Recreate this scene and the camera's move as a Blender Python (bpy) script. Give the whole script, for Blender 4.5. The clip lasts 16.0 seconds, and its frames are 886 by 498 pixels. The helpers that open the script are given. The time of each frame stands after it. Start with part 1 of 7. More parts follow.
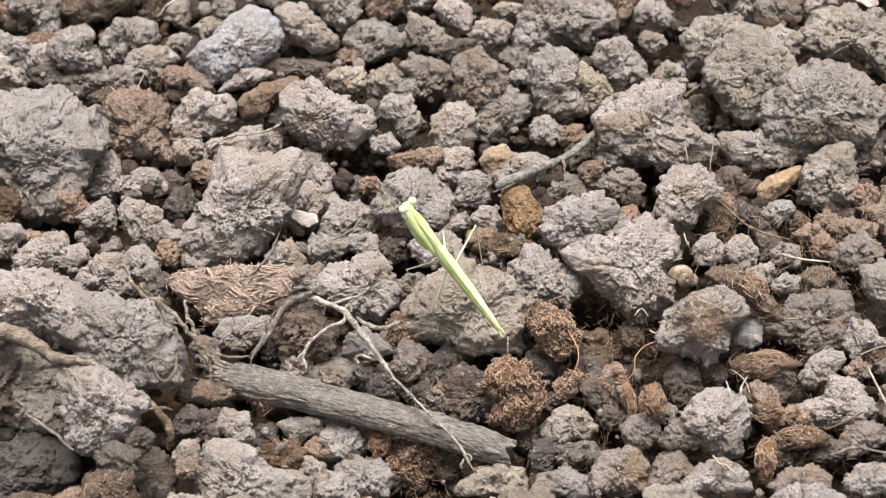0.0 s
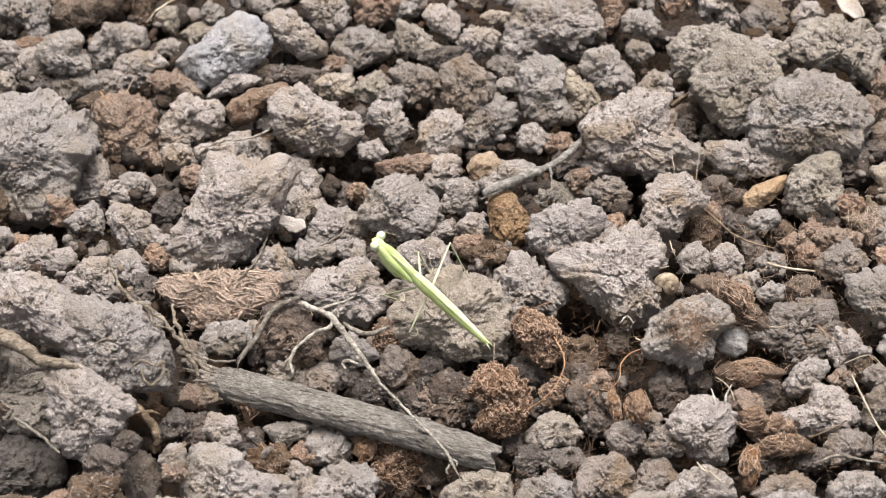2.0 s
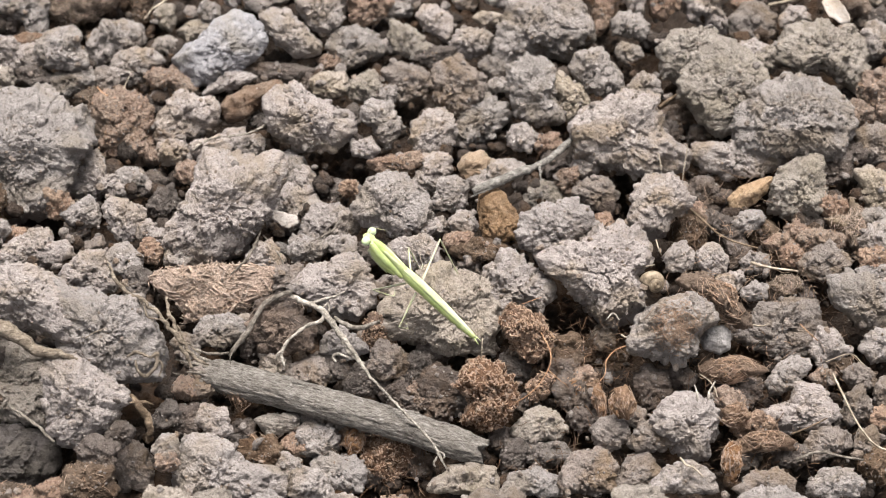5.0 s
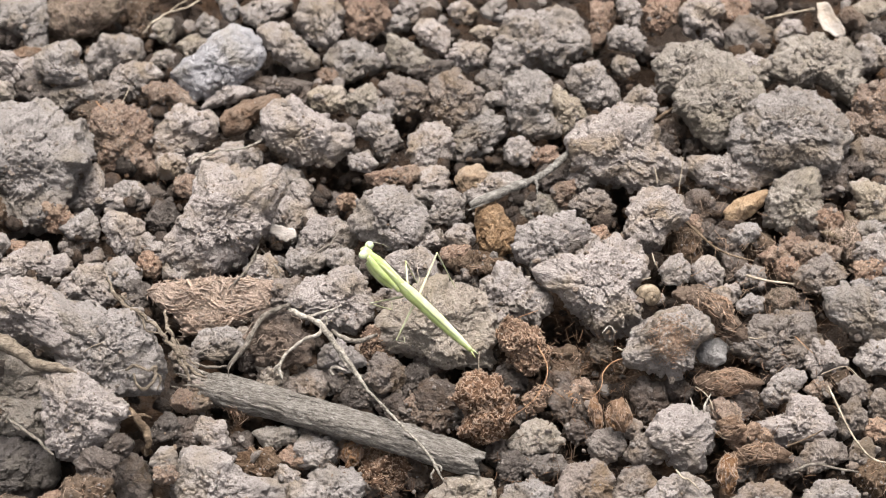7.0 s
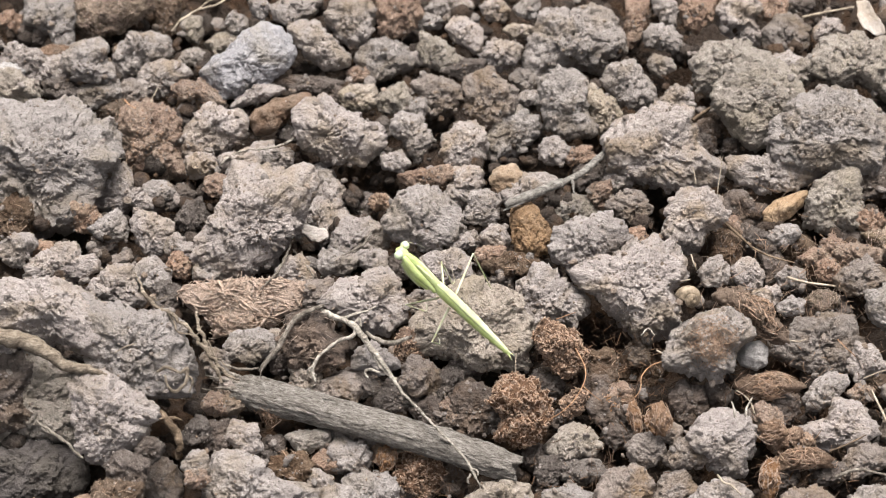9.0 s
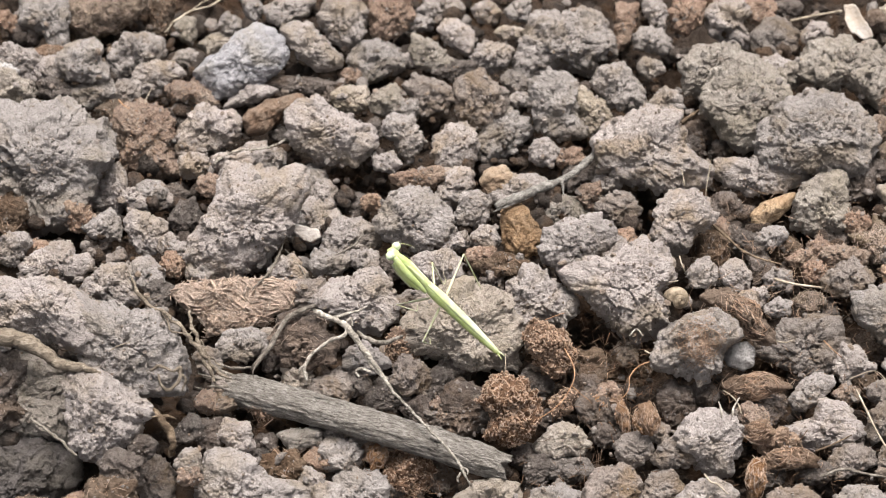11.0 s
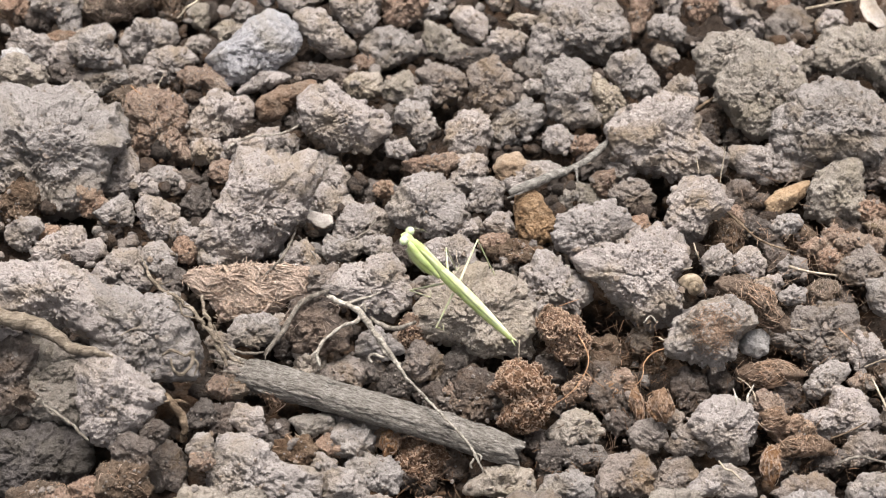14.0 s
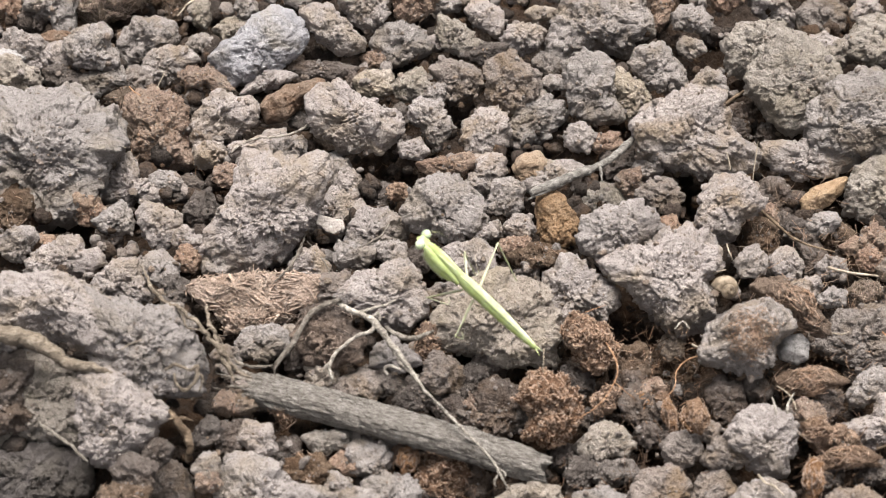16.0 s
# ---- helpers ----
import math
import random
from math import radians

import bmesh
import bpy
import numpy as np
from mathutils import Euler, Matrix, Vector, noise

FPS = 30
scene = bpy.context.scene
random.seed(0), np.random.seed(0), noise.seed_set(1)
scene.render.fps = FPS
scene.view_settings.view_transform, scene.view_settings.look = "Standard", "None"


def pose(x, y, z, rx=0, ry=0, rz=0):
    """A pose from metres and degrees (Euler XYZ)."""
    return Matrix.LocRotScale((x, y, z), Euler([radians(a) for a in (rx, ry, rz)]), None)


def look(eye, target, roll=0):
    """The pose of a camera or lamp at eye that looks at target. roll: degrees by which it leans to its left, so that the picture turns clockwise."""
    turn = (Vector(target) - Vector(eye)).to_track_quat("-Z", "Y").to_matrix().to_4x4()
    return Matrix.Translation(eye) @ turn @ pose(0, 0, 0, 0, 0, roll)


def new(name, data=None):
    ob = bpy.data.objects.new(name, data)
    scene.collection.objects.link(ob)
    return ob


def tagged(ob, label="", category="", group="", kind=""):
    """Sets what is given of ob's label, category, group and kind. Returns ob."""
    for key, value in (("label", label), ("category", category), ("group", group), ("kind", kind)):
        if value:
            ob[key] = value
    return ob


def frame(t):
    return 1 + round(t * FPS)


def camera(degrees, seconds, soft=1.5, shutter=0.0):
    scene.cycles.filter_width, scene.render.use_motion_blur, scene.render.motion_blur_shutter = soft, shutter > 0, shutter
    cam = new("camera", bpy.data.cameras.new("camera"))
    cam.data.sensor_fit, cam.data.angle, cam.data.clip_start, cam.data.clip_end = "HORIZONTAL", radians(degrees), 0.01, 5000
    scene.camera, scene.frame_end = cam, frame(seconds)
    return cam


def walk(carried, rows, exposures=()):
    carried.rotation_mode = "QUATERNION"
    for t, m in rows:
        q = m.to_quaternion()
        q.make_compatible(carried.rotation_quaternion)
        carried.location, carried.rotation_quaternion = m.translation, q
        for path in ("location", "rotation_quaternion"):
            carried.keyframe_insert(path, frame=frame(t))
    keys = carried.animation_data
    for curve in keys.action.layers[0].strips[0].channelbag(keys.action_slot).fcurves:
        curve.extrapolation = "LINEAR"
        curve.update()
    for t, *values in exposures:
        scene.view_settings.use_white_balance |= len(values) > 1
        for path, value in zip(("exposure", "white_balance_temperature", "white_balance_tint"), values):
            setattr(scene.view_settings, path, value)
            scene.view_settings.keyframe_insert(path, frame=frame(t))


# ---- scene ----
cam = camera(22.50, 16.0, soft=0.95)
cam.data.dof.use_dof, cam.data.dof.focus_distance, cam.data.dof.aperture_fstop = True, 0.395, 27.0
PATH = [
    (0, (0.00035, -0.23680, 0.32176), (-0.00483, 0.00377, -0.01019), -2.068),
    (0.5, (-0.00144, -0.23714, 0.32244), (-0.00546, 0.00417, -0.00900), -1.767),
    (1, (-0.00128, -0.23685, 0.31951), (-0.00483, 0.00511, -0.01146), -1.610),
    (1.5, (-0.00017, -0.23670, 0.32278), (-0.00332, 0.00495, -0.00842), -1.330),
    (2, (-0.00033, -0.23829, 0.32255), (-0.00238, 0.00384, -0.00831), -1.048),
    (2.5, (0.00009, -0.23787, 0.32644), (-0.00248, 0.00340, -0.00504), -1.115),
    (3, (-0.00064, -0.23988, 0.32412), (-0.00240, 0.00262, -0.00647), -0.945),
    (3.5, (0.00213, -0.24112, 0.32803), (0.00031, 0.00049, -0.00321), -0.692),
    (3.7, (-0.00106, -0.24152, 0.32865), (-0.00087, -0.00010, -0.00274), -0.079),
    (5.8, (0.00121, -0.24278, 0.32754), (-0.00027, -0.00005, -0.00289), -0.354),
    (6, (0.00031, -0.24268, 0.32880), (-0.00091, 0.00021, -0.00151), -0.350),
    (6.5, (-0.00001, -0.24216, 0.32855), (-0.00102, 0.00047, -0.00195), -0.328),
    (7, (0.00123, -0.24329, 0.33001), (0.00000, 0.00000, 0.00000), -0.360),
    (7.5, (-0.00107, -0.24239, 0.32759), (-0.00262, 0.00112, -0.00225), -0.462),
    (8, (-0.00340, -0.24260, 0.32445), (-0.00446, 0.00229, -0.00438), -0.292),
    (8.5, (-0.00337, -0.24040, 0.32377), (-0.00516, 0.00450, -0.00505), -0.434),
    (9, (-0.00411, -0.24026, 0.32358), (-0.00638, 0.00428, -0.00550), -0.442),
    (11.5, (-0.00418, -0.24295, 0.32799), (-0.00419, 0.00070, -0.00176), 0.302),
    (12, (-0.00493, -0.24444, 0.32786), (-0.00499, -0.00053, -0.00170), 0.506),
    (12.5, (-0.00247, -0.24571, 0.32708), (-0.00386, -0.00109, -0.00194), 0.132),
    (13, (-0.00592, -0.24722, 0.32448), (-0.00614, -0.00238, -0.00439), 0.399),
    (13.5, (-0.00725, -0.24651, 0.32617), (-0.00678, -0.00169, -0.00271), 0.539),
    (14, (-0.00585, -0.24358, 0.32405), (-0.00709, 0.00094, -0.00505), 0.178),
    (14.5, (-0.00828, -0.24182, 0.31974), (-0.00890, 0.00324, -0.00896), 0.143),
    (15, (-0.00739, -0.23794, 0.31853), (-0.00821, 0.00757, -0.00984), -0.154),
    (15.5, (-0.00672, -0.23545, 0.31253), (-0.00790, 0.01141, -0.01482), -0.402),
    (16, (-0.00755, -0.23179, 0.30508), (-0.01035, 0.01504, -0.02227), -0.895),
]
walk(cam, [(t, look(eye, target, roll)) for t, eye, target, roll in PATH], exposures=[(0, 2.48), (16, 2.48)])

# ---- light: bright overcast sky, with a very wide, weak sun behind the clods ----
SUN_ELEVATION, SUN_BEARING = 70.0, 10.0
world = bpy.data.worlds.new("overcast_sky")
scene.world = world
world.use_nodes = True
wn, wl = world.node_tree.nodes, world.node_tree.links
sky = wn.new("ShaderNodeTexSky")
sky.sky_type, sky.sun_disc = "NISHITA", False
sky.sun_elevation, sky.sun_rotation = radians(SUN_ELEVATION), radians(SUN_BEARING)
sky.air_density, sky.dust_density, sky.ozone_density = 1.0, 4.0, 1.0
grey = wn.new("ShaderNodeHueSaturation")
grey.inputs["Saturation"].default_value = 0.06
wl.new(sky.outputs[0], grey.inputs["Color"])
wl.new(grey.outputs[0], wn["Background"].inputs["Color"])
wn["Background"].inputs["Strength"].default_value = 0.043
sun = new("sun", bpy.data.lights.new("sun", "SUN"))
sun.data.energy, sun.data.angle, sun.data.color = 1.8, radians(38), (1.0, 0.95, 0.87)
e, b = radians(SUN_ELEVATION), radians(SUN_BEARING)
sun.matrix_world = look((math.sin(b) * math.cos(e), math.cos(b) * math.cos(e), math.sin(e)), (0, 0, 0))

MM = 0.001
LEAN = 36.4
rng = np.random.default_rng(7)

# ---- materials ----


def node_mat(name):
    m = bpy.data.materials.new(name)
    m.use_nodes = True
    n, l = m.node_tree.nodes, m.node_tree.links
    return m, n, l, n["Principled BSDF"]


def noise_node(n, l, co, scale, detail=4.0, rough=0.6, dist=0.0):
    t = n.new("ShaderNodeTexNoise")
    t.inputs["Scale"].default_value, t.inputs["Detail"].default_value = scale, detail
    t.inputs["Roughness"].default_value, t.inputs["Distortion"].default_value = rough, dist
    l.new(co, t.inputs["Vector"])
    return t.outputs["Fac"]


def ramp_node(n, l, fac, stops):
    r = n.new("ShaderNodeValToRGB")
    while len(r.color_ramp.elements) < len(stops):
        r.color_ramp.elements.new(0.5)
    for el, (at, c) in zip(r.color_ramp.elements, stops):
        el.position, el.color = at, (*c, 1)
    l.new(fac, r.inputs["Fac"])
    return r.outputs["Color"]


def mix_node(n, l, fac, a, c, how="MIX"):
    m = n.new("ShaderNodeMix")
    m.data_type, m.blend_type = "RGBA", how
    for sock, v in ((m.inputs[0], fac), (m.inputs[6], a), (m.inputs[7], c)):
        if isinstance(v, (int, float)):
            sock.default_value = v
        elif isinstance(v, tuple):
            sock.default_value = (*v, 1)
        else:
            l.new(v, sock)
    return m.outputs[2]


def math_node(n, l, how, a, c):
    m = n.new("ShaderNodeMath")
    m.operation = how
    for sock, v in zip(m.inputs, (a, c)):
        if isinstance(v, (int, float)):
            sock.default_value = v
        else:
            l.new(v, sock)
    return m.outputs[0]


def soil(name, dark, mid, light, stain=None, stain_amount=0.5, pit_shade=0.5, bump=1.0, rough=0.95, island=False, salt=0.80):
    """Dry crumbly soil: two scales of tone, pits, pale mineral grains and stains; specks also paint shade into low
    spots.
    """
    light = tuple(c + 0.7 * (k - c) for c, k in zip(mid, light))
    dark, mid, light = ((1.02 * c[0], 0.975 * c[1], 1.012 * c[2]) for c in (dark, mid, light))
    m, n, l, p = node_mat(name)
    tc = n.new("ShaderNodeTexCoord")
    co = tc.outputs["Object"]
    info = n.new("ShaderNodeNewGeometry" if island else "ShaderNodeObjectInfo")
    rnd = info.outputs["Random Per Island" if island else "Random"]
    add = n.new("ShaderNodeVectorMath")
    add.operation = "ADD"
    comb = n.new("ShaderNodeCombineXYZ")
    l.new(rnd, comb.inputs[0]), l.new(rnd, comb.inputs[2])
    l.new(co, add.inputs[0]), l.new(comb.outputs[0], add.inputs[1])
    co = add.outputs[0]
    big = noise_node(n, l, co, 140, 3, 0.55)
    mid_n = noise_node(n, l, co, 700, 6, 0.72)
    fine = noise_node(n, l, co, 2600, 4, 0.75)
    tone = math_node(n, l, "ADD", math_node(n, l, "MULTIPLY", big, 0.35), math_node(n, l, "MULTIPLY", mid_n, 0.65))
    col = ramp_node(n, l, tone, [(0.30, dark), (0.47, mid), (0.64, light)])
    if stain:
        patch = ramp_node(n, l, noise_node(n, l, co, 95, 4, 0.65, 0.6), [(0.47, (0, 0, 0)), (0.64, (1, 1, 1))])
        col = mix_node(n, l, math_node(n, l, "MULTIPLY", patch, stain_amount), col, stain)
    # dark pores and speckle, darkening the bump's low spots as shade would
    speck_shade = ramp_node(n, l, fine, [(0.32, (0.36, 0.33, 0.31)), (0.45, (1, 1, 1)), (0.66, (1.25, 1.25, 1.25))])
    col = mix_node(n, l, pit_shade, col, speck_shade, "MULTIPLY")
    v = n.new("ShaderNodeTexVoronoi")
    v.inputs["Scale"].default_value = 900
    l.new(co, v.inputs["Vector"])
    grains = ramp_node(n, l, v.outputs["Distance"], [(0.10, (1, 1, 1)), (0.17, (0, 0, 0))])
    rare = ramp_node(n, l, v.outputs["Color"], [(salt, (0, 0, 0)), (salt + 0.04, (1, 1, 1))])
    col = mix_node(n, l, math_node(n, l, "MULTIPLY", math_node(n, l, "MULTIPLY", grains, rare), 0.6), col, (0.5, 0.48, 0.44))
    hue = n.new("ShaderNodeHueSaturation")
    l.new(col, hue.inputs["Color"])
    l.new(math_node(n, l, "ADD", math_node(n, l, "MULTIPLY", rnd, 0.26), 0.83), hue.inputs["Value"])
    l.new(math_node(n, l, "ADD", math_node(n, l, "MULTIPLY", rnd, 0.3), 0.85), hue.inputs["Saturation"])
    l.new(hue.outputs[0], p.inputs["Base Color"])
    p.inputs["Roughness"].default_value = rough
    p.inputs["Specular IOR Level"].default_value = 0.2
    wob = n.new("ShaderNodeVectorMath")
    wob.operation = "ADD"
    warp = n.new("ShaderNodeTexNoise")
    warp.inputs["Scale"].default_value = 1500
    l.new(co, warp.inputs["Vector"])
    small = n.new("ShaderNodeVectorMath")
    small.operation = "SCALE"
    small.inputs["Scale"].default_value = 0.0012
    l.new(warp.outputs["Color"], small.inputs[0])
    l.new(co, wob.inputs[0]), l.new(small.outputs[0], wob.inputs[1])
    crack = n.new("ShaderNodeTexVoronoi")
    crack.feature = "DISTANCE_TO_EDGE"
    crack.inputs["Scale"].default_value = 620
    l.new(wob.outputs[0], crack.inputs["Vector"])
    seam = ramp_node(n, l, crack.outputs["Distance"], [(0.0, (0, 0, 0)), (0.16, (1, 1, 1))])
    height = math_node(n, l, "ADD", math_node(n, l, "MULTIPLY", mid_n, 1.2), math_node(n, l, "MULTIPLY", fine, 1.5))
    height = math_node(n, l, "ADD", height, math_node(n, l, "MULTIPLY", seam, 0.16))
    for scale, amount in ((1500, 0.42), (3400, 0.36)):
        gran = n.new("ShaderNodeTexVoronoi")
        gran.inputs["Scale"].default_value = scale
        l.new(wob.outputs[0], gran.inputs["Vector"])
        height = math_node(n, l, "SUBTRACT", height, math_node(n, l, "MULTIPLY", gran.outputs["Distance"], amount))
    pits = ramp_node(n, l, noise_node(n, l, wob.outputs[0], 2000, 2, 0.5), [(0.30, (0, 0, 0)), (0.42, (1, 1, 1))])
    height = math_node(n, l, "ADD", height, math_node(n, l, "MULTIPLY", pits, 0.45))
    bm1 = n.new("ShaderNodeBump")
    bm1.inputs["Strength"].default_value, bm1.inputs["Distance"].default_value = 1.0, 0.00075 * bump
    l.new(height, bm1.inputs["Height"])
    l.new(bm1.outputs[0], p.inputs["Normal"])
    return m


MAT = {
    "G": soil("grey_clay", (0.18, 0.162, 0.147), (0.34, 0.314, 0.288), (0.50, 0.468, 0.438), (0.29, 0.225, 0.165), 0.75),
    "L": soil("pale_grey_clay", (0.19, 0.173, 0.16), (0.362, 0.336, 0.313), (0.48, 0.452, 0.426), (0.31, 0.25, 0.19), 0.6),
    "W": soil("chalky_clay", (0.35, 0.34, 0.33), (0.52, 0.51, 0.49), (0.65, 0.64, 0.62)),
    # damp clay tone, with the shade between clods painted in as well
    "D": soil("damp_shaded_clay", (0.05, 0.041, 0.035), (0.13, 0.112, 0.098), (0.23, 0.206, 0.185), (0.13, 0.085, 0.055), 0.5),
    "E": soil("half_dry_clay", (0.115, 0.098, 0.084), (0.245, 0.217, 0.191), (0.36, 0.328, 0.297), (0.22, 0.155, 0.10), 0.7),
    "T": soil("tan_clay", (0.17, 0.146, 0.118), (0.35, 0.316, 0.268), (0.48, 0.445, 0.39), (0.33, 0.275, 0.20), 0.5),
    "J": soil("dark_stone", (0.035, 0.032, 0.031), (0.085, 0.078, 0.074), (0.17, 0.158, 0.15), (0.12, 0.105, 0.088), 0.5, 0.6, 1.0, 0.85),
    "N": soil("brown_fibrous_peat", (0.07, 0.046, 0.031), (0.165, 0.117, 0.082), (0.30, 0.225, 0.165), None, 0.0, 0.6, 0.9),
    "Z": soil("matted_peat", (0.09, 0.066, 0.044), (0.20, 0.155, 0.11), (0.33, 0.265, 0.195), (0.25, 0.17, 0.09), 0.5, 0.6, 0.9),
    "K": soil("slate_stone", (0.20, 0.203, 0.212), (0.33, 0.334, 0.345), (0.44, 0.443, 0.45), (0.30, 0.26, 0.21), 0.6, 0.45, 0.7, 0.85),
    "S": soil("smooth_stone", (0.22, 0.212, 0.2), (0.33, 0.32, 0.305), (0.42, 0.41, 0.39), None, 0.0, 0.3, 0.5, 0.85),
    "R": soil("red_brown_peat", (0.12, 0.08, 0.057), (0.33, 0.237, 0.178), (0.53, 0.42, 0.33), (0.38, 0.305, 0.245), 0.55, 0.8, 1.4, salt=0.45),
    "P": soil("dark_peat", (0.05, 0.034, 0.023), (0.125, 0.092, 0.064), (0.25, 0.195, 0.145), (0.12, 0.068, 0.04), 0.5, 0.6, 1.0),
    "B": soil("bark_brown", (0.065, 0.044, 0.031), (0.18, 0.127, 0.09), (0.33, 0.255, 0.195), (0.30, 0.26, 0.225), 0.5, 0.6, 1.0),
    "O": soil("orange_chunk", (0.13, 0.072, 0.036), (0.39, 0.25, 0.13), (0.60, 0.435, 0.275), (0.12, 0.07, 0.04), 0.6, 0.8, 1.6),
    "Y": soil("pale_ochre_stone", (0.27, 0.18, 0.1), (0.42, 0.31, 0.2), (0.56, 0.46, 0.34), (0.3, 0.15, 0.07), 0.5, 0.4, 0.8),
    "Q": soil("dark_granules", (0.06, 0.048, 0.042), (0.21, 0.165, 0.13), (0.38, 0.315, 0.26), (0.035, 0.035, 0.04), 0.7, 0.6, 1.5),
    "U": soil("rusty_wood", (0.09, 0.048, 0.025), (0.215, 0.13, 0.075), (0.38, 0.26, 0.165), None, 0.0, 0.5, 0.8),
    "F": soil("fibrous_peat", (0.18, 0.14, 0.11), (0.41, 0.335, 0.275), (0.58, 0.49, 0.415), None, 0.0, 0.8, 1.2),
    # brown soil, its colour lowered to paint the shade of the gaps
    "ground": soil("loose_shaded_ground", (0.02, 0.015, 0.012), (0.045, 0.034, 0.026), (0.09, 0.07, 0.056), (0.10, 0.055, 0.03), 0.6, 0.5, 1.3),
    "grain": soil("grains", (0.11, 0.097, 0.086), (0.23, 0.209, 0.188), (0.37, 0.342, 0.315), (0.22, 0.15, 0.095), 0.6, 0.5, 0.7, island=True),
    "fibre": soil("plant_fibre", (0.18, 0.135, 0.10), (0.39, 0.312, 0.248), (0.57, 0.478, 0.395), None, 0.0, 0.2, 0.4, island=True),
    "red_fibre": soil("red_plant_fibre", (0.13, 0.086, 0.057), (0.34, 0.242, 0.172), (0.55, 0.43, 0.325), None, 0.0, 0.2, 0.4, island=True),
    # brown fibre with the gaps' shade put into its colour
    "shade_fibre": soil("shaded_plant_fibre", (0.05, 0.031, 0.02), (0.13, 0.083, 0.054), (0.26, 0.18, 0.12), None, 0.0, 0.2, 0.4, island=True),
    "H": soil("red_fibrous_peat", (0.055, 0.034, 0.023), (0.14, 0.09, 0.06), (0.25, 0.175, 0.125), None, 0.0, 0.6, 0.8),
    "C": soil("pale_wood", (0.23, 0.155, 0.088), (0.41, 0.305, 0.195), (0.55, 0.44, 0.315), (0.22, 0.11, 0.05), 0.4, 0.4, 0.8),
    "V": soil("pale_chip", (0.26, 0.238, 0.213), (0.39, 0.367, 0.333), (0.50, 0.477, 0.44), (0.36, 0.27, 0.17), 0.3, 0.2, 0.3),
    # the darkness between clods is put into this crumb colour as shade
    "shade_crumb": soil("crumbs", (0.02, 0.016, 0.013), (0.055, 0.044, 0.036), (0.14, 0.117, 0.099), (0.10, 0.06, 0.036), 0.8, 0.5, 1.0, island=True),
}
MAT["M"] = MAT["G"]

# ---- shapes ----


def hash01(ix, iy, iz, seed):
    h = (ix * 374761393 + iy * 668265263 + iz * 2147483647 + seed * 1274126177) & 0xFFFFFFFF
    h = ((h ^ (h >> 13)) * 1103515245) & 0xFFFFFFFF
    h = ((h ^ (h >> 16)) * 2654435761) & 0xFFFFFFFF
    return ((h ^ (h >> 15)) & 0xFFFFFF) / float(0xFFFFFF)


TURNS = [np.linalg.qr(np.random.default_rng(k).normal(size=(3, 3)))[0] for k in range(8)]


def value_noise(p, seed):
    """Gradient noise, about -1 to 1, at the points p."""
    i = np.floor(p).astype(np.int64)
    w = p - i
    u = w * w * w * (w * (w * 6 - 15) + 10)
    out = np.zeros(len(p))
    for dx in (0, 1):
        for dy in (0, 1):
            for dz in (0, 1):
                k = (u[:, 0] if dx else 1 - u[:, 0]) * (u[:, 1] if dy else 1 - u[:, 1]) * (u[:, 2] if dz else 1 - u[:, 2])
                h = hash01(i[:, 0] + dx, i[:, 1] + dy, i[:, 2] + dz, seed)
                up = 2 * ((h * 977.0) % 1) - 1
                flat = np.sqrt(1 - up * up)
                turn = 6.2831853 * h
                out += k * (flat * np.cos(turn) * (w[:, 0] - dx) + flat * np.sin(turn) * (w[:, 1] - dy) + up * (w[:, 2] - dz))
    return out * 1.7


def fbm(p, seed, octaves=3, gain=0.5):
    out, amp, tot = np.zeros(len(p)), 1.0, 0.0
    for k in range(octaves):
        out += amp * value_noise(p @ TURNS[(seed + k) % 8] * 2.03**k + 17.3 * k, seed + 31 * k)
        tot += amp
        amp *= gain
    return out / tot


def billow(p, seed, octaves=2):
    """Rounded lumps with sharp creases between them, about -1 to 1."""
    out, amp, tot = np.zeros(len(p)), 1.0, 0.0
    for k in range(octaves):
        out += amp * (2.6 * np.abs(value_noise(p @ TURNS[(seed + k + 3) % 8] * 2.1**k + 9.7 * k, seed + 53 * k)) - 0.8)
        tot += amp
        amp *= 0.55
    return out / tot


def cells(p, seed):
    """Distance to the nearest of one random point a cell, and that point's own number from 0 to 1."""
    i = np.floor(p).astype(np.int64)
    w = p - i
    best, number = np.full(len(p), 9.0), np.zeros(len(p))
    for dx in (-1, 0, 1):
        for dy in (-1, 0, 1):
            for dz in (-1, 0, 1):
                h = hash01(i[:, 0] + dx, i[:, 1] + dy, i[:, 2] + dz, seed)
                g = (w[:, 0] - dx - h) ** 2 + (w[:, 1] - dy - (h * 97.0) % 1) ** 2 + (w[:, 2] - dz - (h * 1931.0) % 1) ** 2
                near = g < best
                best, number = np.where(near, g, best), np.where(near, (h * 5417.0) % 1, number)
    return np.sqrt(best), number


BALL = {}


def ball(level):
    if level not in BALL:
        bm = bmesh.new()
        bmesh.ops.create_icosphere(bm, subdivisions=level, radius=1.0)
        v = np.array([q.co[:] for q in bm.verts])
        v /= np.linalg.norm(v, axis=1)[:, None]
        f = np.array([[q.index for q in t.verts] for t in bm.faces])
        ed = np.array([[q.index for q in t.verts] for t in bm.edges])
        bm.free()
        BALL[level] = (v, f, ed)
    return BALL[level]


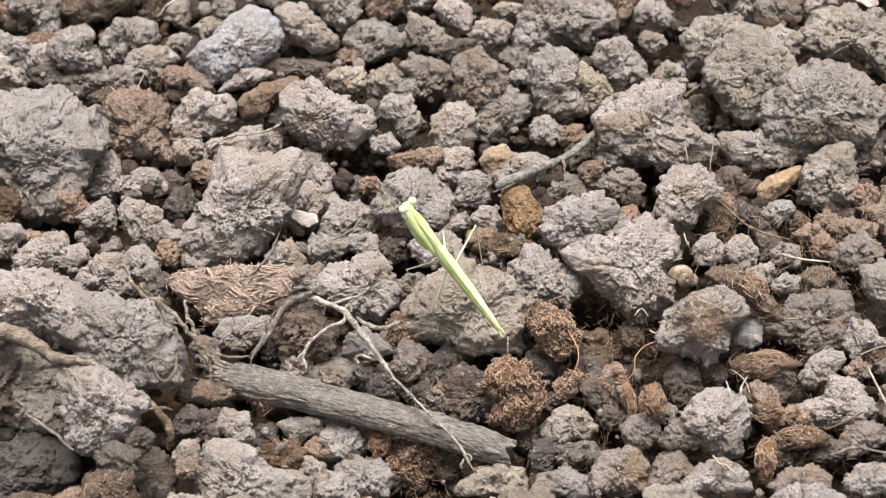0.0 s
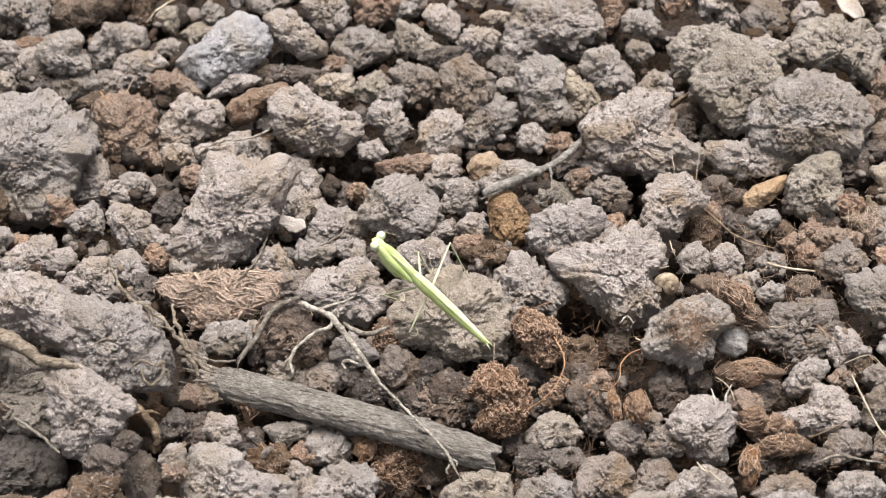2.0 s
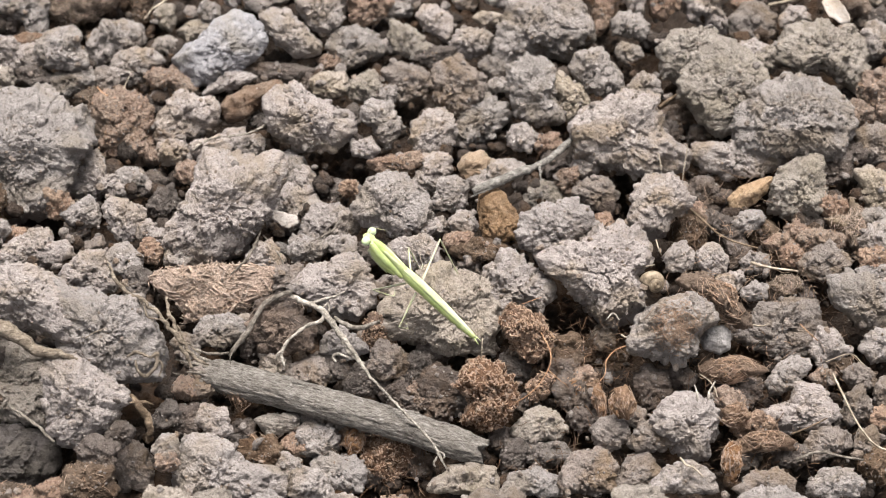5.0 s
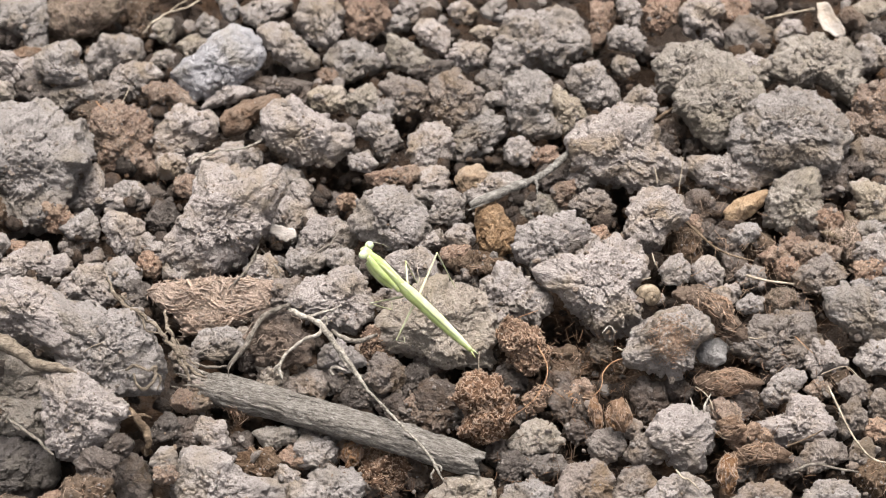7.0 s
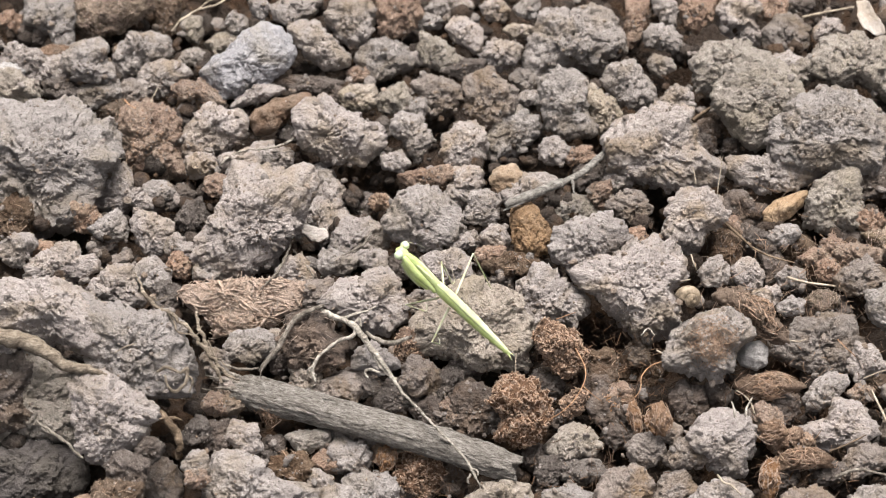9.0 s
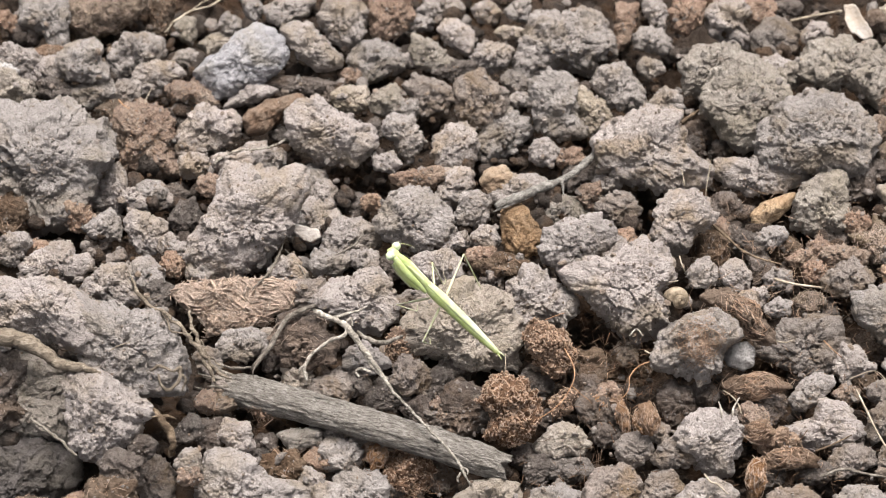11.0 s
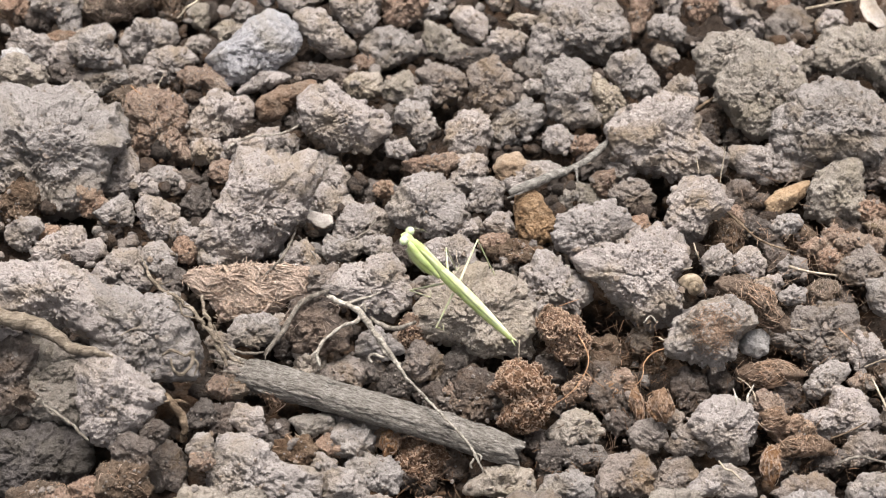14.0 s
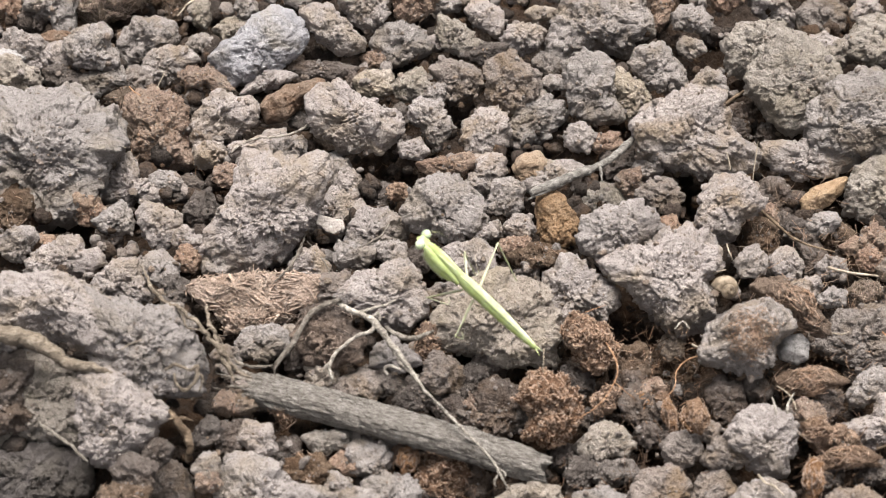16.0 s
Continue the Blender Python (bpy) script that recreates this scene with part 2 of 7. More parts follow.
def mesh_from(name, v, f, mat, smooth=True):
    me = bpy.data.meshes.new(name)
    f = np.asarray(f)
    me.vertices.add(len(v))
    me.vertices.foreach_set("co", np.asarray(v, np.float32).ravel())
    me.loops.add(f.size)
    me.loops.foreach_set("vertex_index", f.astype(np.int32).ravel())
    me.polygons.add(len(f))
    me.polygons.foreach_set("loop_start", np.arange(0, f.size, f.shape[1], dtype=np.int32))
    me.polygons.foreach_set("loop_total", np.full(len(f), f.shape[1], np.int32))
    me.polygons.foreach_set("use_smooth", np.full(len(f), smooth))
    me.materials.append(mat)
    me.update(calc_edges=True)
    me.validate()
    return me


CUBES = {}


def cube_ball(n):
    """Directions of a ball made from a cube of n x n quads a side, denser towards local z; with quads and edges."""
    if n not in CUBES:
        t = np.tan(np.linspace(-1, 1, n + 1) * np.pi / 4)
        g, h = np.meshgrid(t, t, indexing="ij")
        o = np.ones_like(g)
        grids = [(g, h, o), (h, g, -o), (o, g, h), (-o, h, g), (h, o, g), (g, -o, h)]
        v = np.concatenate([np.stack(q, -1).reshape(-1, 3) for q in grids])
        idx = np.arange((n + 1) ** 2).reshape(n + 1, n + 1)
        q = np.stack([idx[:-1, :-1], idx[1:, :-1], idx[1:, 1:], idx[:-1, 1:]], -1).reshape(-1, 4)
        q = np.concatenate([q + k * (n + 1) ** 2 for k in range(6)])
        _, first, back = np.unique(np.round(v, 6), axis=0, return_index=True, return_inverse=True)
        v, q = v[first], back.ravel()[q]
        v = v / np.linalg.norm(v, axis=1)[:, None]
        v = v + (0, -0.12, 0.42)
        v = v / np.linalg.norm(v, axis=1)[:, None]
        ed = np.concatenate([q[:, [0, 1]], q[:, [1, 2]]])
        CUBES[n] = (v, q, ed)
    return CUBES[n]


def lump(net, lobes, seed, facet=0.8, coarse=1.0, rough=1.0, fine=True, power=2.6, outline=None, crag=0.5):
    """A broken, blocky lump: blended ellipsoid lobes, cut by random planes, then roughened at real-world scales. Metres."""
    r0 = np.random.default_rng(seed)
    d, f, ed = net
    rad = np.zeros(len(d))
    for ox, oy, oz, a, b, c, turn in lobes:
        s, k = math.sin(radians(turn)), math.cos(radians(turn))
        q = np.stack([(d[:, 0] * k + d[:, 1] * s) / a, (-d[:, 0] * s + d[:, 1] * k) / b, d[:, 2] / c], 1)
        o = np.array([(ox * k + oy * s) / a, (-ox * s + oy * k) / b, oz / c])
        if outline:
            corner = np.array(outline) * MM
            s = np.linspace(0, len(corner), 40 * len(corner), endpoint=False)
            k = s.astype(int)
            edge = corner[k] + (s - k)[:, None] * (np.roll(corner, -1, 0)[k] - corner[k])
            reach = np.interp(np.arctan2(d[:, 1], d[:, 0]), *np.array(sorted(zip(np.arctan2(edge[:, 1], edge[:, 0]), np.hypot(edge[:, 0], edge[:, 1])))).T, period=2 * np.pi)
            rad = ((np.hypot(d[:, 0], d[:, 1]) / reach) ** power + np.abs(d[:, 2] / c) ** power) ** (-1 / power)
            break
        if len(lobes) == 1:
            rad = (np.abs(q) ** power).sum(1) ** (-1 / power)
            break
        qq, qo, oo = (q * q).sum(1), q @ o, o @ o
        disc = qo * qo - qq * (oo - 1)
        rad = np.maximum(rad, np.where(disc > 0, (qo + np.sqrt(np.maximum(disc, 0))) / qq, 0))
    cut = np.full(len(d), 1.16)
    planes = r0.normal(size=(16, 3))
    if outline:
        planes[:, 2] = np.abs(planes[:, 2]) + 0.55
    planes /= np.linalg.norm(planes, axis=1)[:, None]
    for nrm, h in zip(planes, r0.uniform(facet, 1.04, 16)):
        dn = d @ nrm
        cut = np.minimum(cut, np.where(dn > 0.2, h / np.maximum(dn, 0.2), 9))
    if outline:
        front = np.clip(1.6 * d[:, 2], 0, 1)
        cut = np.mean(cut) + front * (cut - np.mean(cut))
    rad *= cut / np.mean(cut)
    deg = np.bincount(ed.ravel(), minlength=len(d))
    for _ in range(1 + int((len(d) / 4500) * (4 if len(lobes) > 1 else 1))):
        acc = np.bincount(ed[:, 0], rad[ed[:, 1]], len(d)) + np.bincount(ed[:, 1], rad[ed[:, 0]], len(d))
        rad = 0.5 * rad + 0.5 * acc / deg
    size = float(np.mean(rad))
    p = d * rad[:, None]
    off = r0.uniform(-50, 50, 3)
    push = size * 0.20 * coarse * fbm(p / size * 1.5 + off, seed, 2)
    push += size * 0.085 * coarse * billow(p / size * 2.3 + off, seed + 5, 2)
    if fine:
        bend = 0.4 * np.stack([value_noise(p / size * 2.2 + off + 5 * k, seed + 70 + k) for k in range(3)], 1)
        gap, own = cells(p / (0.62 * size) + off + bend, seed + 37)
        push += size * crag * (0.34 * (own - 0.5) + 0.13 * (0.52 - gap))
        split = value_noise(p / size * 1.25 + 2 * off, seed + 41)
        push -= size * 0.10 * rough * np.exp(-((split / 0.05) ** 2)) * np.clip(0.5 + value_noise(p / size * 1.1 - off, seed + 43), 0, 1)
        split = value_noise(p / (3.6 * MM) + 2 * off, seed + 47)
        push -= 0.5 * MM * rough * np.exp(-((split / 0.07) ** 2)) * np.clip(0.3 + 1.5 * value_noise(p / (5 * MM) - off, seed + 45), 0, 1)
        rough *= min(1.0, 0.55 + size / (12 * MM))
        worn = np.clip(0.75 + 1.1 * value_noise(p / (6 * MM) + off, seed + 2), 0.15, 1.5)
        push += 0.30 * MM * rough * worn * fbm(p / (1.5 * MM) + off, seed + 17, 2)
        bend = 0.45 * np.stack([value_noise(p / (1.6 * MM) + off + 7 * k, seed + 60 + k) for k in range(3)], 1)
        gap, own = cells(p / (2.3 * MM) + off + bend, seed + 13)
        push += MM * rough * min(1, size / (4 * MM)) * (0.56 * (own - 0.5) + 0.2 * (0.5 - gap)) * (0.3 + 0.8 * worn)
        gap, own = cells(p / (0.95 * MM) + off + bend, seed + 15)
        push += MM * rough * worn * (0.28 * (own - 0.5) + 0.28 * (0.5 - gap))
        push += 0.19 * MM * rough * value_noise(p / (0.5 * MM) + off, seed + 23)
        pit = value_noise(p / (1.0 * MM) + 3 * off, seed + 29)
        push -= 2.2 * MM * rough * np.maximum(0, pit - 0.38)
    return p + d * push[:, None], f


LABELS = {
    "G": "rough grey dried clay clod lying among other clods",
    "L": "pale grey dried clay clod with a crumbly surface",
    "W": "chalky white lump of dry soil among grey clods",
    "D": "damp grey-brown soil clod sunk between others, darkened for their shade",
    "E": "half-dry brownish grey clay clod with rough faces",
    "T": "tan grey clay clod with ochre stains",
    "K": "bluish grey slate stone with a smooth worn face",
    "J": "dark grey stone half under a large clod",
    "N": "elongated brown fibrous bark fragment between clods",
    "S": "smooth pale grey stone block",
    "R": "red-brown granular peat lump between grey clods",
    "P": "dark brown peaty soil lump in the shade of clods",
    "B": "smooth brown bark piece lying on the clods",
    "O": "orange-brown crumbly chunk of decayed wood",
    "Y": "pale ochre pebble resting on grey soil",
    "C": "pale tan splinter of wood lying on soil",
    "V": "thin cream coloured chip lying on the clods",
    "Q": "dark granular clump of brown and black grains",
    "H": "ragged red-brown fibrous peat clump between clods",
    "M": "brownish grey clay clod with tan plant fibres across it",
    "Z": "matted brown peat clump with tangled straw fibres",
    "U": "rusty orange-brown splinter of decayed wood between clods",
    "F": "matted tan fibrous peat clump with loose fibres",
}
NAMES = {"Z": "fibre_clump", "U": "wood_splinter", "J": "dark_stone", "N": "bark_fragment", "H": "fibre_clump", "C": "wood_chip", "V": "pale_chip", "K": "slate_stone", "S": "stone", "R": "peat_lump", "P": "peat_lump", "B": "bark_piece", "O": "wood_chunk", "Y": "pebble", "Q": "granule_clump", "F": "fibre_clump"}
CATS = {"Z": "peat clump", "U": "wood splinter", "J": "stone", "N": "bark", "H": "peat clump", "C": "wood chip", "V": "chip", "K": "stone", "S": "stone", "R": "peat lump", "P": "peat lump", "B": "bark", "O": "wood chunk", "Y": "pebble", "Q": "soil clump", "F": "peat clump"}
GRAINS = []


def clod(kind, x, y, z, a, b, c, turn, more=(), block=2.35, outline=None, wear=1.0):
    """One clod at x, y, z with half widths a, b, c, all in mm, leaning as the slope of the heap does; more: further lobes; block: how boxy it is; outline: the corners round its face, from above it; wear: below one for a smooth, worn face."""
    seed = 100 + int(abs(x * 131 + y * 977)) % 90000
    size = (a * b) ** 0.5
    net = cube_ball(int(min(76, max(13, 5.4 * max(size, 0.6 * max(a, b)) * (1.35 if more else 1)))))
    lobes = [(0, 0, 0, a * MM, b * MM, c * MM, 0)] + [(p * MM, q * MM, r * MM, s * MM, t * MM, u * MM, w) for p, q, r, s, t, u, w in more]
    smooth = {"G": 1.12, "L": 1.12, "E": 1.12, "T": 1.12, "H": 1.6, "R": 1.3, "C": 0.35, "V": 0.15, "K": 0.75, "J": 1.0, "S": 0.3, "B": 0.5, "Y": 0.5}.get(kind, 1.0)
    smooth *= wear
    facet = 0.9 if kind == "K" else 0.78 if outline else 0.6 if kind in "CNU" else 0.84 if smooth < 1 or more or size > 6.5 else 0.68
    coarse = min(1, smooth + 0.2) * (0.5 if outline else 0.45 if kind == "F" else 0.75 if size > 8 else 1)
    crag = {"C": 0.1, "V": 0.0, "K": 0.3, "J": 0.3, "S": 0.1, "B": 0.2, "Y": 0.2, "F": 0.4, "N": 1.1, "U": 1.0}.get(kind, 0.62 if outline else 0.5)
    crag *= wear
    v, f = lump(net, lobes, seed, facet, coarse, smooth, True, 1.5 if kind in "CNU" else 3.2 if kind == "F" else block, outline, crag)
    name = NAMES.get(kind, "soil_clod")
    ob = new(name, mesh_from(name, v, f, MAT[kind]))
    ob.matrix_world = pose(x * MM, y * MM, z * MM, LEAN) @ pose(0, 0, 0, 0, 0, turn)
    tagged(ob, ("large " if size > 7.5 else "small " if size < 2.9 else "") + LABELS[kind], CATS.get(kind, "soil clod"), "clods on the ground" if kind in "GLEWDTPM" else "peat lumps" if kind in "RHFZ" else "")
    if kind in "GLEDTRPM":
        unit = v / (np.linalg.norm(v, axis=1)[:, None] + 1e-12)
        r1 = np.random.default_rng(seed + 1)
        for k in r1.choice(len(v), int(4 + 2.6 * a * b)):
            if unit[k, 2] > -0.35:
                side = unit[k, 2] < 0.45
                big = r1.random() < (0.12 if side else 0.03)
                GRAINS.append((*(ob.matrix_world @ Vector(v[k])), (r1.uniform(0.4, 0.95) if big else r1.uniform(0.10, 0.34)) * MM))
    if kind in "FHNRPQMZU":
        fibres(ob, v, {"F": 210.0, "U": 90.0, "N": 95.0, "H": 330.0, "R": 70.0, "P": 24.0, "Q": 14.0, "M": 60.0, "Z": 110.0}[kind] * a * b / 5, seed, kind in "FQZ", kind == "M", kind)
    return ob


def tube(points, radii, sides=8, steps=6, wobble=0.0, seed=1):
    """A round strand through the points (smooth curve), both in mm; returns vertices in metres and quads."""
    p, r = np.array(points, float), np.array(radii, float)
    ext = np.vstack([2 * p[0] - p[1], p, 2 * p[-1] - p[-2]])
    out, rr = [], []
    for k in range(len(p) - 1):
        a, b, c, d = ext[k : k + 4]
        for t in np.arange(steps) / steps:
            out.append(0.5 * (2 * b + (c - a) * t + (2 * a - 5 * b + 4 * c - d) * t * t + (3 * b - a - 3 * c + d) * t**3))
            rr.append(r[k] + (r[k + 1] - r[k]) * t)
    q, rr = np.vstack([out, p[-1:]]), np.append(rr, r[-1])
    if wobble:
        q = q + wobble * np.stack([fbm(q / 1.7 + 5 * k, seed + k, 2) for k in range(3)], 1)
        rr = rr * (1 + 0.3 * fbm(q / 1.6, seed + 9, 2))
    tan = np.gradient(q, axis=0)
    tan /= np.linalg.norm(tan, axis=1)[:, None] + 1e-9
    side = np.cross(tan, (0.31, 0.2, 0.93))
    side /= np.linalg.norm(side, axis=1)[:, None] + 1e-9
    up = np.cross(side, tan)
    ang = np.arange(sides) * 2 * np.pi / sides
    ring = q[:, None] + rr[:, None, None] * (np.cos(ang)[None, :, None] * side[:, None] + np.sin(ang)[None, :, None] * up[:, None])
    n = len(q)
    idx = np.arange(n * sides).reshape(n, sides)
    nxt = np.roll(idx, -1, 1)
    quads = np.stack([idx[:-1], nxt[:-1], nxt[1:], idx[1:]], -1).reshape(-1, 4)
    v = np.vstack([ring.reshape(-1, 3), q[:1], q[-1:]])
    caps = [[nxt[0, k], idx[0, k], n * sides, n * sides] for k in range(sides)] + [[idx[-1, k], nxt[-1, k], n * sides + 1, n * sides + 1] for k in range(sides)]
    return v * MM, quads, caps


def strand(parts):
    """Joins tubes: vertices and a list of faces with three or four corners."""
    vs, fs, at = [], [], 0
    for v, quads, caps in parts:
        vs.append(v)
        fs += (quads + at).tolist() + [[a + at, b + at, c + at] for a, b, c, _ in caps]
        at += len(v)
    return np.vstack(vs), fs


def poly_mesh(name, v, fs, mat):
    me = bpy.data.meshes.new(name)
    me.from_pydata(v.tolist(), [], fs)
    me.polygons.foreach_set("use_smooth", [True] * len(me.polygons))
    me.materials.append(mat)
    me.update()
    return me


def fibres(ob, v, count, seed, tan, spot=False, name=""):
    """Short, nearly straight fibres matted on a lump, one part of it; on bark they run along it."""
    r0 = np.random.default_rng(seed + 3)
    parts = []
    unit = v / (0.5 * np.ptp(v, axis=0)) ** 2
    unit /= np.linalg.norm(unit, axis=1)[:, None] + 1e-12
    chance = np.clip(1.25 - unit[:, 2], 0.5, 1.6) * (unit[:, 2] > -0.45)
    if name in "FZ":
        chance = 1.0 * (unit[:, 2] > 0.1)
    if spot:
        chance = np.exp(-(((unit[:, 0] - 0.05) / 0.35) ** 2 + ((unit[:, 1] - 0.1) / 0.45) ** 2)) * (unit[:, 2] > 0.2)
    main = np.linalg.svd(v[::7] - v.mean(0), full_matrices=False)[2][0]
    spread, short, long, thick = {"N": (0.45, 0.6, 2.4, 0.12), "F": (1.0, 0.5, 1.8, 0.16), "U": (0.4, 0.5, 1.8, 0.13), "H": (9.0, 0.15, 0.5, 0.17), "R": (9.0, 0.2, 0.6, 0.09)}.get(name, (2.0, 0.4, 1.4, 0.08))
    pick = r0.choice(len(v), int(count) + 4, p=chance / chance.sum())
    for k in pick:
        c, nrm = v[k] / MM, unit[k]
        d = main + spread * r0.normal(size=3)
        d -= nrm * (d @ nrm)
        d /= np.linalg.norm(d) + 1e-9
        e = np.cross(nrm, d)
        if name in "NU" and abs(nrm @ main) > 0.8:
            continue
        h = r0.uniform(short, long)
        w = r0.uniform(0.45, 1.0) * thick
        if name == "F" and r0.random() < 0.08:
            w, h = 2.0 * w, 1.4 * h
        lift = r0.uniform(-0.05, 0.25)
        pts = [c - d * h - nrm * (r0.uniform(0.2, 0.9) if name in "NU" else r0.uniform(0.0, 0.3)), c + nrm * lift + e * h * r0.uniform(-0.15, 0.15), c + d * h + nrm * (r0.uniform(-0.9, -0.2) if name in "NU" else r0.uniform(-0.3, 0.35))]
        parts.append(tube(pts, [w, w, w * 0.5], 3, 2))
    vv, fs = strand(parts)
    f = new("fibre_mat", poly_mesh("fibre_mat", vv, fs, MAT["fibre" if tan else "red_fibre"]))
    f.parent = ob
    tagged(f, "loose tan plant fibres" if tan else "loose red-brown plant fibres", kind="stuff")


# ---- ground: one sheet, fine near the clods and coarse to the horizon ----


def ground_height(x, y):
    p = np.stack([x, y, np.zeros_like(x)], -1).reshape(-1, 3)
    near = np.exp(-((p[:, 0] / 0.5) ** 2 + (p[:, 1] / 0.5) ** 2))
    h = -13.5 * MM + near * (2.2 * MM * fbm(p / (16 * MM), 3, 2) + 1.6 * MM * billow(p / (5 * MM), 4, 2) + 0.6 * MM * billow(p / (1.6 * MM), 5, 2))
    return h


def ground():
    xs = np.linspace(-0.125, 0.125, 360)
    ys = np.linspace(-0.085, 0.105, 280)
    far = np.array([0.14, 0.18, 0.25, 0.4, 0.8, 2, 6, 20, 80])
    xs = np.concatenate([-far[::-1], xs, far])
    ys = np.concatenate([-far[::-1], ys, far])
    gx, gy = np.meshgrid(xs, ys)
    z = ground_height(gx, gy)
    nx, ny = len(xs), len(ys)
    idx = np.arange(nx * ny).reshape(ny, nx)
    quads = np.stack([idx[:-1, :-1], idx[:-1, 1:], idx[1:, 1:], idx[1:, :-1]], -1).reshape(-1, 4)
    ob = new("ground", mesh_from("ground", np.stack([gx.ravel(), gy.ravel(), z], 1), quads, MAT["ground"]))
    tagged(ob, "dark brown loose soil under the clods, colour deepened for gap shade", "ground", kind="structure")


ground()


def crumbs(name, label, mat, spots, level):
    """Uncountable small lumps as one mesh."""
    shapes = [lump(ball(level), [(0, 0, 0, 1.0, 0.85, 0.75, 0)], 900 + k, 0.50, 2.0, 0.0, False) for k in range(14)]
    vs, fs, at = [], [], 0
    for k, (x, y, z, r) in enumerate(spots):
        v, f = shapes[k % 14]
        q = rng.normal(size=4)
        w, i, j, l = q / np.linalg.norm(q)
        rot = np.array([[1 - 2 * (j * j + l * l), 2 * (i * j - l * w), 2 * (i * l + j * w)], [2 * (i * j + l * w), 1 - 2 * (i * i + l * l), 2 * (j * l - i * w)], [2 * (i * l - j * w), 2 * (j * l + i * w), 1 - 2 * (i * i + j * j)]])
        vs.append((v * rng.uniform(0.65, 1.25, 3)) @ rot.T * r + (x, y, z))
        fs.append(f + at)
        at += len(v)
    ob = new(name, mesh_from(name, np.concatenate(vs), np.concatenate(fs), mat, level > 1))
    return tagged(ob, label, "soil crumbs", kind="stuff")


def in_view(x, y):
    half = 0.092 + 0.1 * (y + 0.06)
    return abs(x) < half and -0.062 < y < 0.075


# mean height of the heap over the plan, mm: rows from y = -60 to 70, columns from x = -90 to 90
HEAP = np.array([
    [1.2, 2.2, 1.1, -2.2, -2.6, -1.3, 0.3, -0.6, -0.5],
    [4.0, 7.7, 2.4, -0.5, -1.3, -0.5, 1.8, -1.7, -0.7],
    [3.1, 2.3, -0.2, 0.3, 1.2, 2.4, 3.3, -0.3, 0.0],
    [2.5, 0.1, 0.8, -1.4, 0.3, -0.5, -0.5, 1.8, 1.6],
    [0.5, -0.9, -1.4, -2.8, -1.6, 0.4, 2.9, 2.9, 2.4],
    [-0.1, -1.2, -1.6, -1.7, -1.4, 0.2, 1.5, 2.2, 2.1],
])


def heap_height(x, y):
    u, w = np.clip((x / MM + 90) / 22.5, 0, 7.999), np.clip((y / MM + 60) / 26, 0, 4.999)
    i, j = int(u), int(w)
    a, b = u - i, w - j
    return MM * float((1 - b) * ((1 - a) * HEAP[j, i] + a * HEAP[j, i + 1]) + b * ((1 - a) * HEAP[j + 1, i] + a * HEAP[j + 1, i + 1]))


HOLE = (28.8, -16.8, -7.0)
spots = []
while len(spots) < 2600:
    x, y = rng.uniform(-0.105, 0.105), rng.uniform(-0.075, 0.085)
    r = 0.6 * MM + 1.7 * MM * rng.random() ** 2.0
    if math.hypot(x / MM - HOLE[0], y / MM - HOLE[1]) < 5.5 or (x < -0.045 and y < -0.038):
        continue
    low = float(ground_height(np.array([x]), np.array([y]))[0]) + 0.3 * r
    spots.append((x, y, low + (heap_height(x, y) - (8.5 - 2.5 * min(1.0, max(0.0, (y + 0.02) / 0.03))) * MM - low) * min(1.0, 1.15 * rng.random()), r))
crumbs("soil_crumbs", "small grey-brown soil crumbs filling the gaps, coloured dark for shade", MAT["shade_crumb"], spots, 2)
spots = []
while len(spots) < 600:
    x, y = rng.uniform(-0.1, 0.1), rng.uniform(-0.065, 0.08)
    if (x < -0.04 and y < -0.025) or math.hypot(x / MM - HOLE[0], y / MM - HOLE[1]) < 8 or math.hypot((x / MM + 5) / 9, (y / MM + 29) / 6) < 1:
        continue
    spots.append((x, y, heap_height(x, y) + rng.uniform(-8.0, -4.5) * MM, (0.45 + 1.0 * rng.random() ** 2) * MM))
crumbs("soil_crumbs", "loose grey soil crumbs lying between the clods", MAT["grain"], spots, 2)
spots = []
while len(spots) < 420:
    x, y = rng.uniform(-0.2, 0.2), rng.uniform(-0.15, 0.17)
    if in_view(x, y):
        continue
    r = (2.5 + 5.0 * rng.random() ** 1.5) * MM
    spots.append((x, y, -9.0 * MM + r * 0.5, r))
# these reuse the crumb colour that was darkened for gap shade
crumbs("outer_clods", "grey clay clods spreading over the rest of the ground", MAT["shade_crumb"], spots, 2)



def litter(name, label, count, centre, spread, low, high, mat, seed, thick=0.07):
    """Loose fibres and bark shreds lying in the gaps of one stretch of ground, mm."""
    r0 = np.random.default_rng(seed)
    parts = []
    for _ in range(count):
        x, y = r0.normal(centre[0], spread[0]), r0.normal(centre[1], spread[1])
        if abs(x - centre[0]) > 2.2 * spread[0] or abs(y - centre[1]) > 2.2 * spread[1]:
            continue
        z = heap_height(x * MM, y * MM) / MM + r0.uniform(low, high)
        t, h = r0.uniform(0, 6.28), r0.uniform(0.4, 1.2) * (2.6 if r0.random() < 0.12 else 1)
        d = np.array([math.cos(t), 0.8 * math.sin(t), 0.6 * math.sin(t) + r0.normal(0, 0.25)]) * h
        c = np.array([x, y, z])
        w = thick * r0.uniform(0.5, 1.5)
        parts.append(tube([c - d, c + r0.normal(0, 0.12 * h, 3), c + d], [w * 0.8, w, w * 0.4], 3, 3))
    vv, fs = strand(parts)
    return tagged(new(name, poly_mesh(name, vv, fs, MAT[mat])), label, "peat litter", kind="stuff")


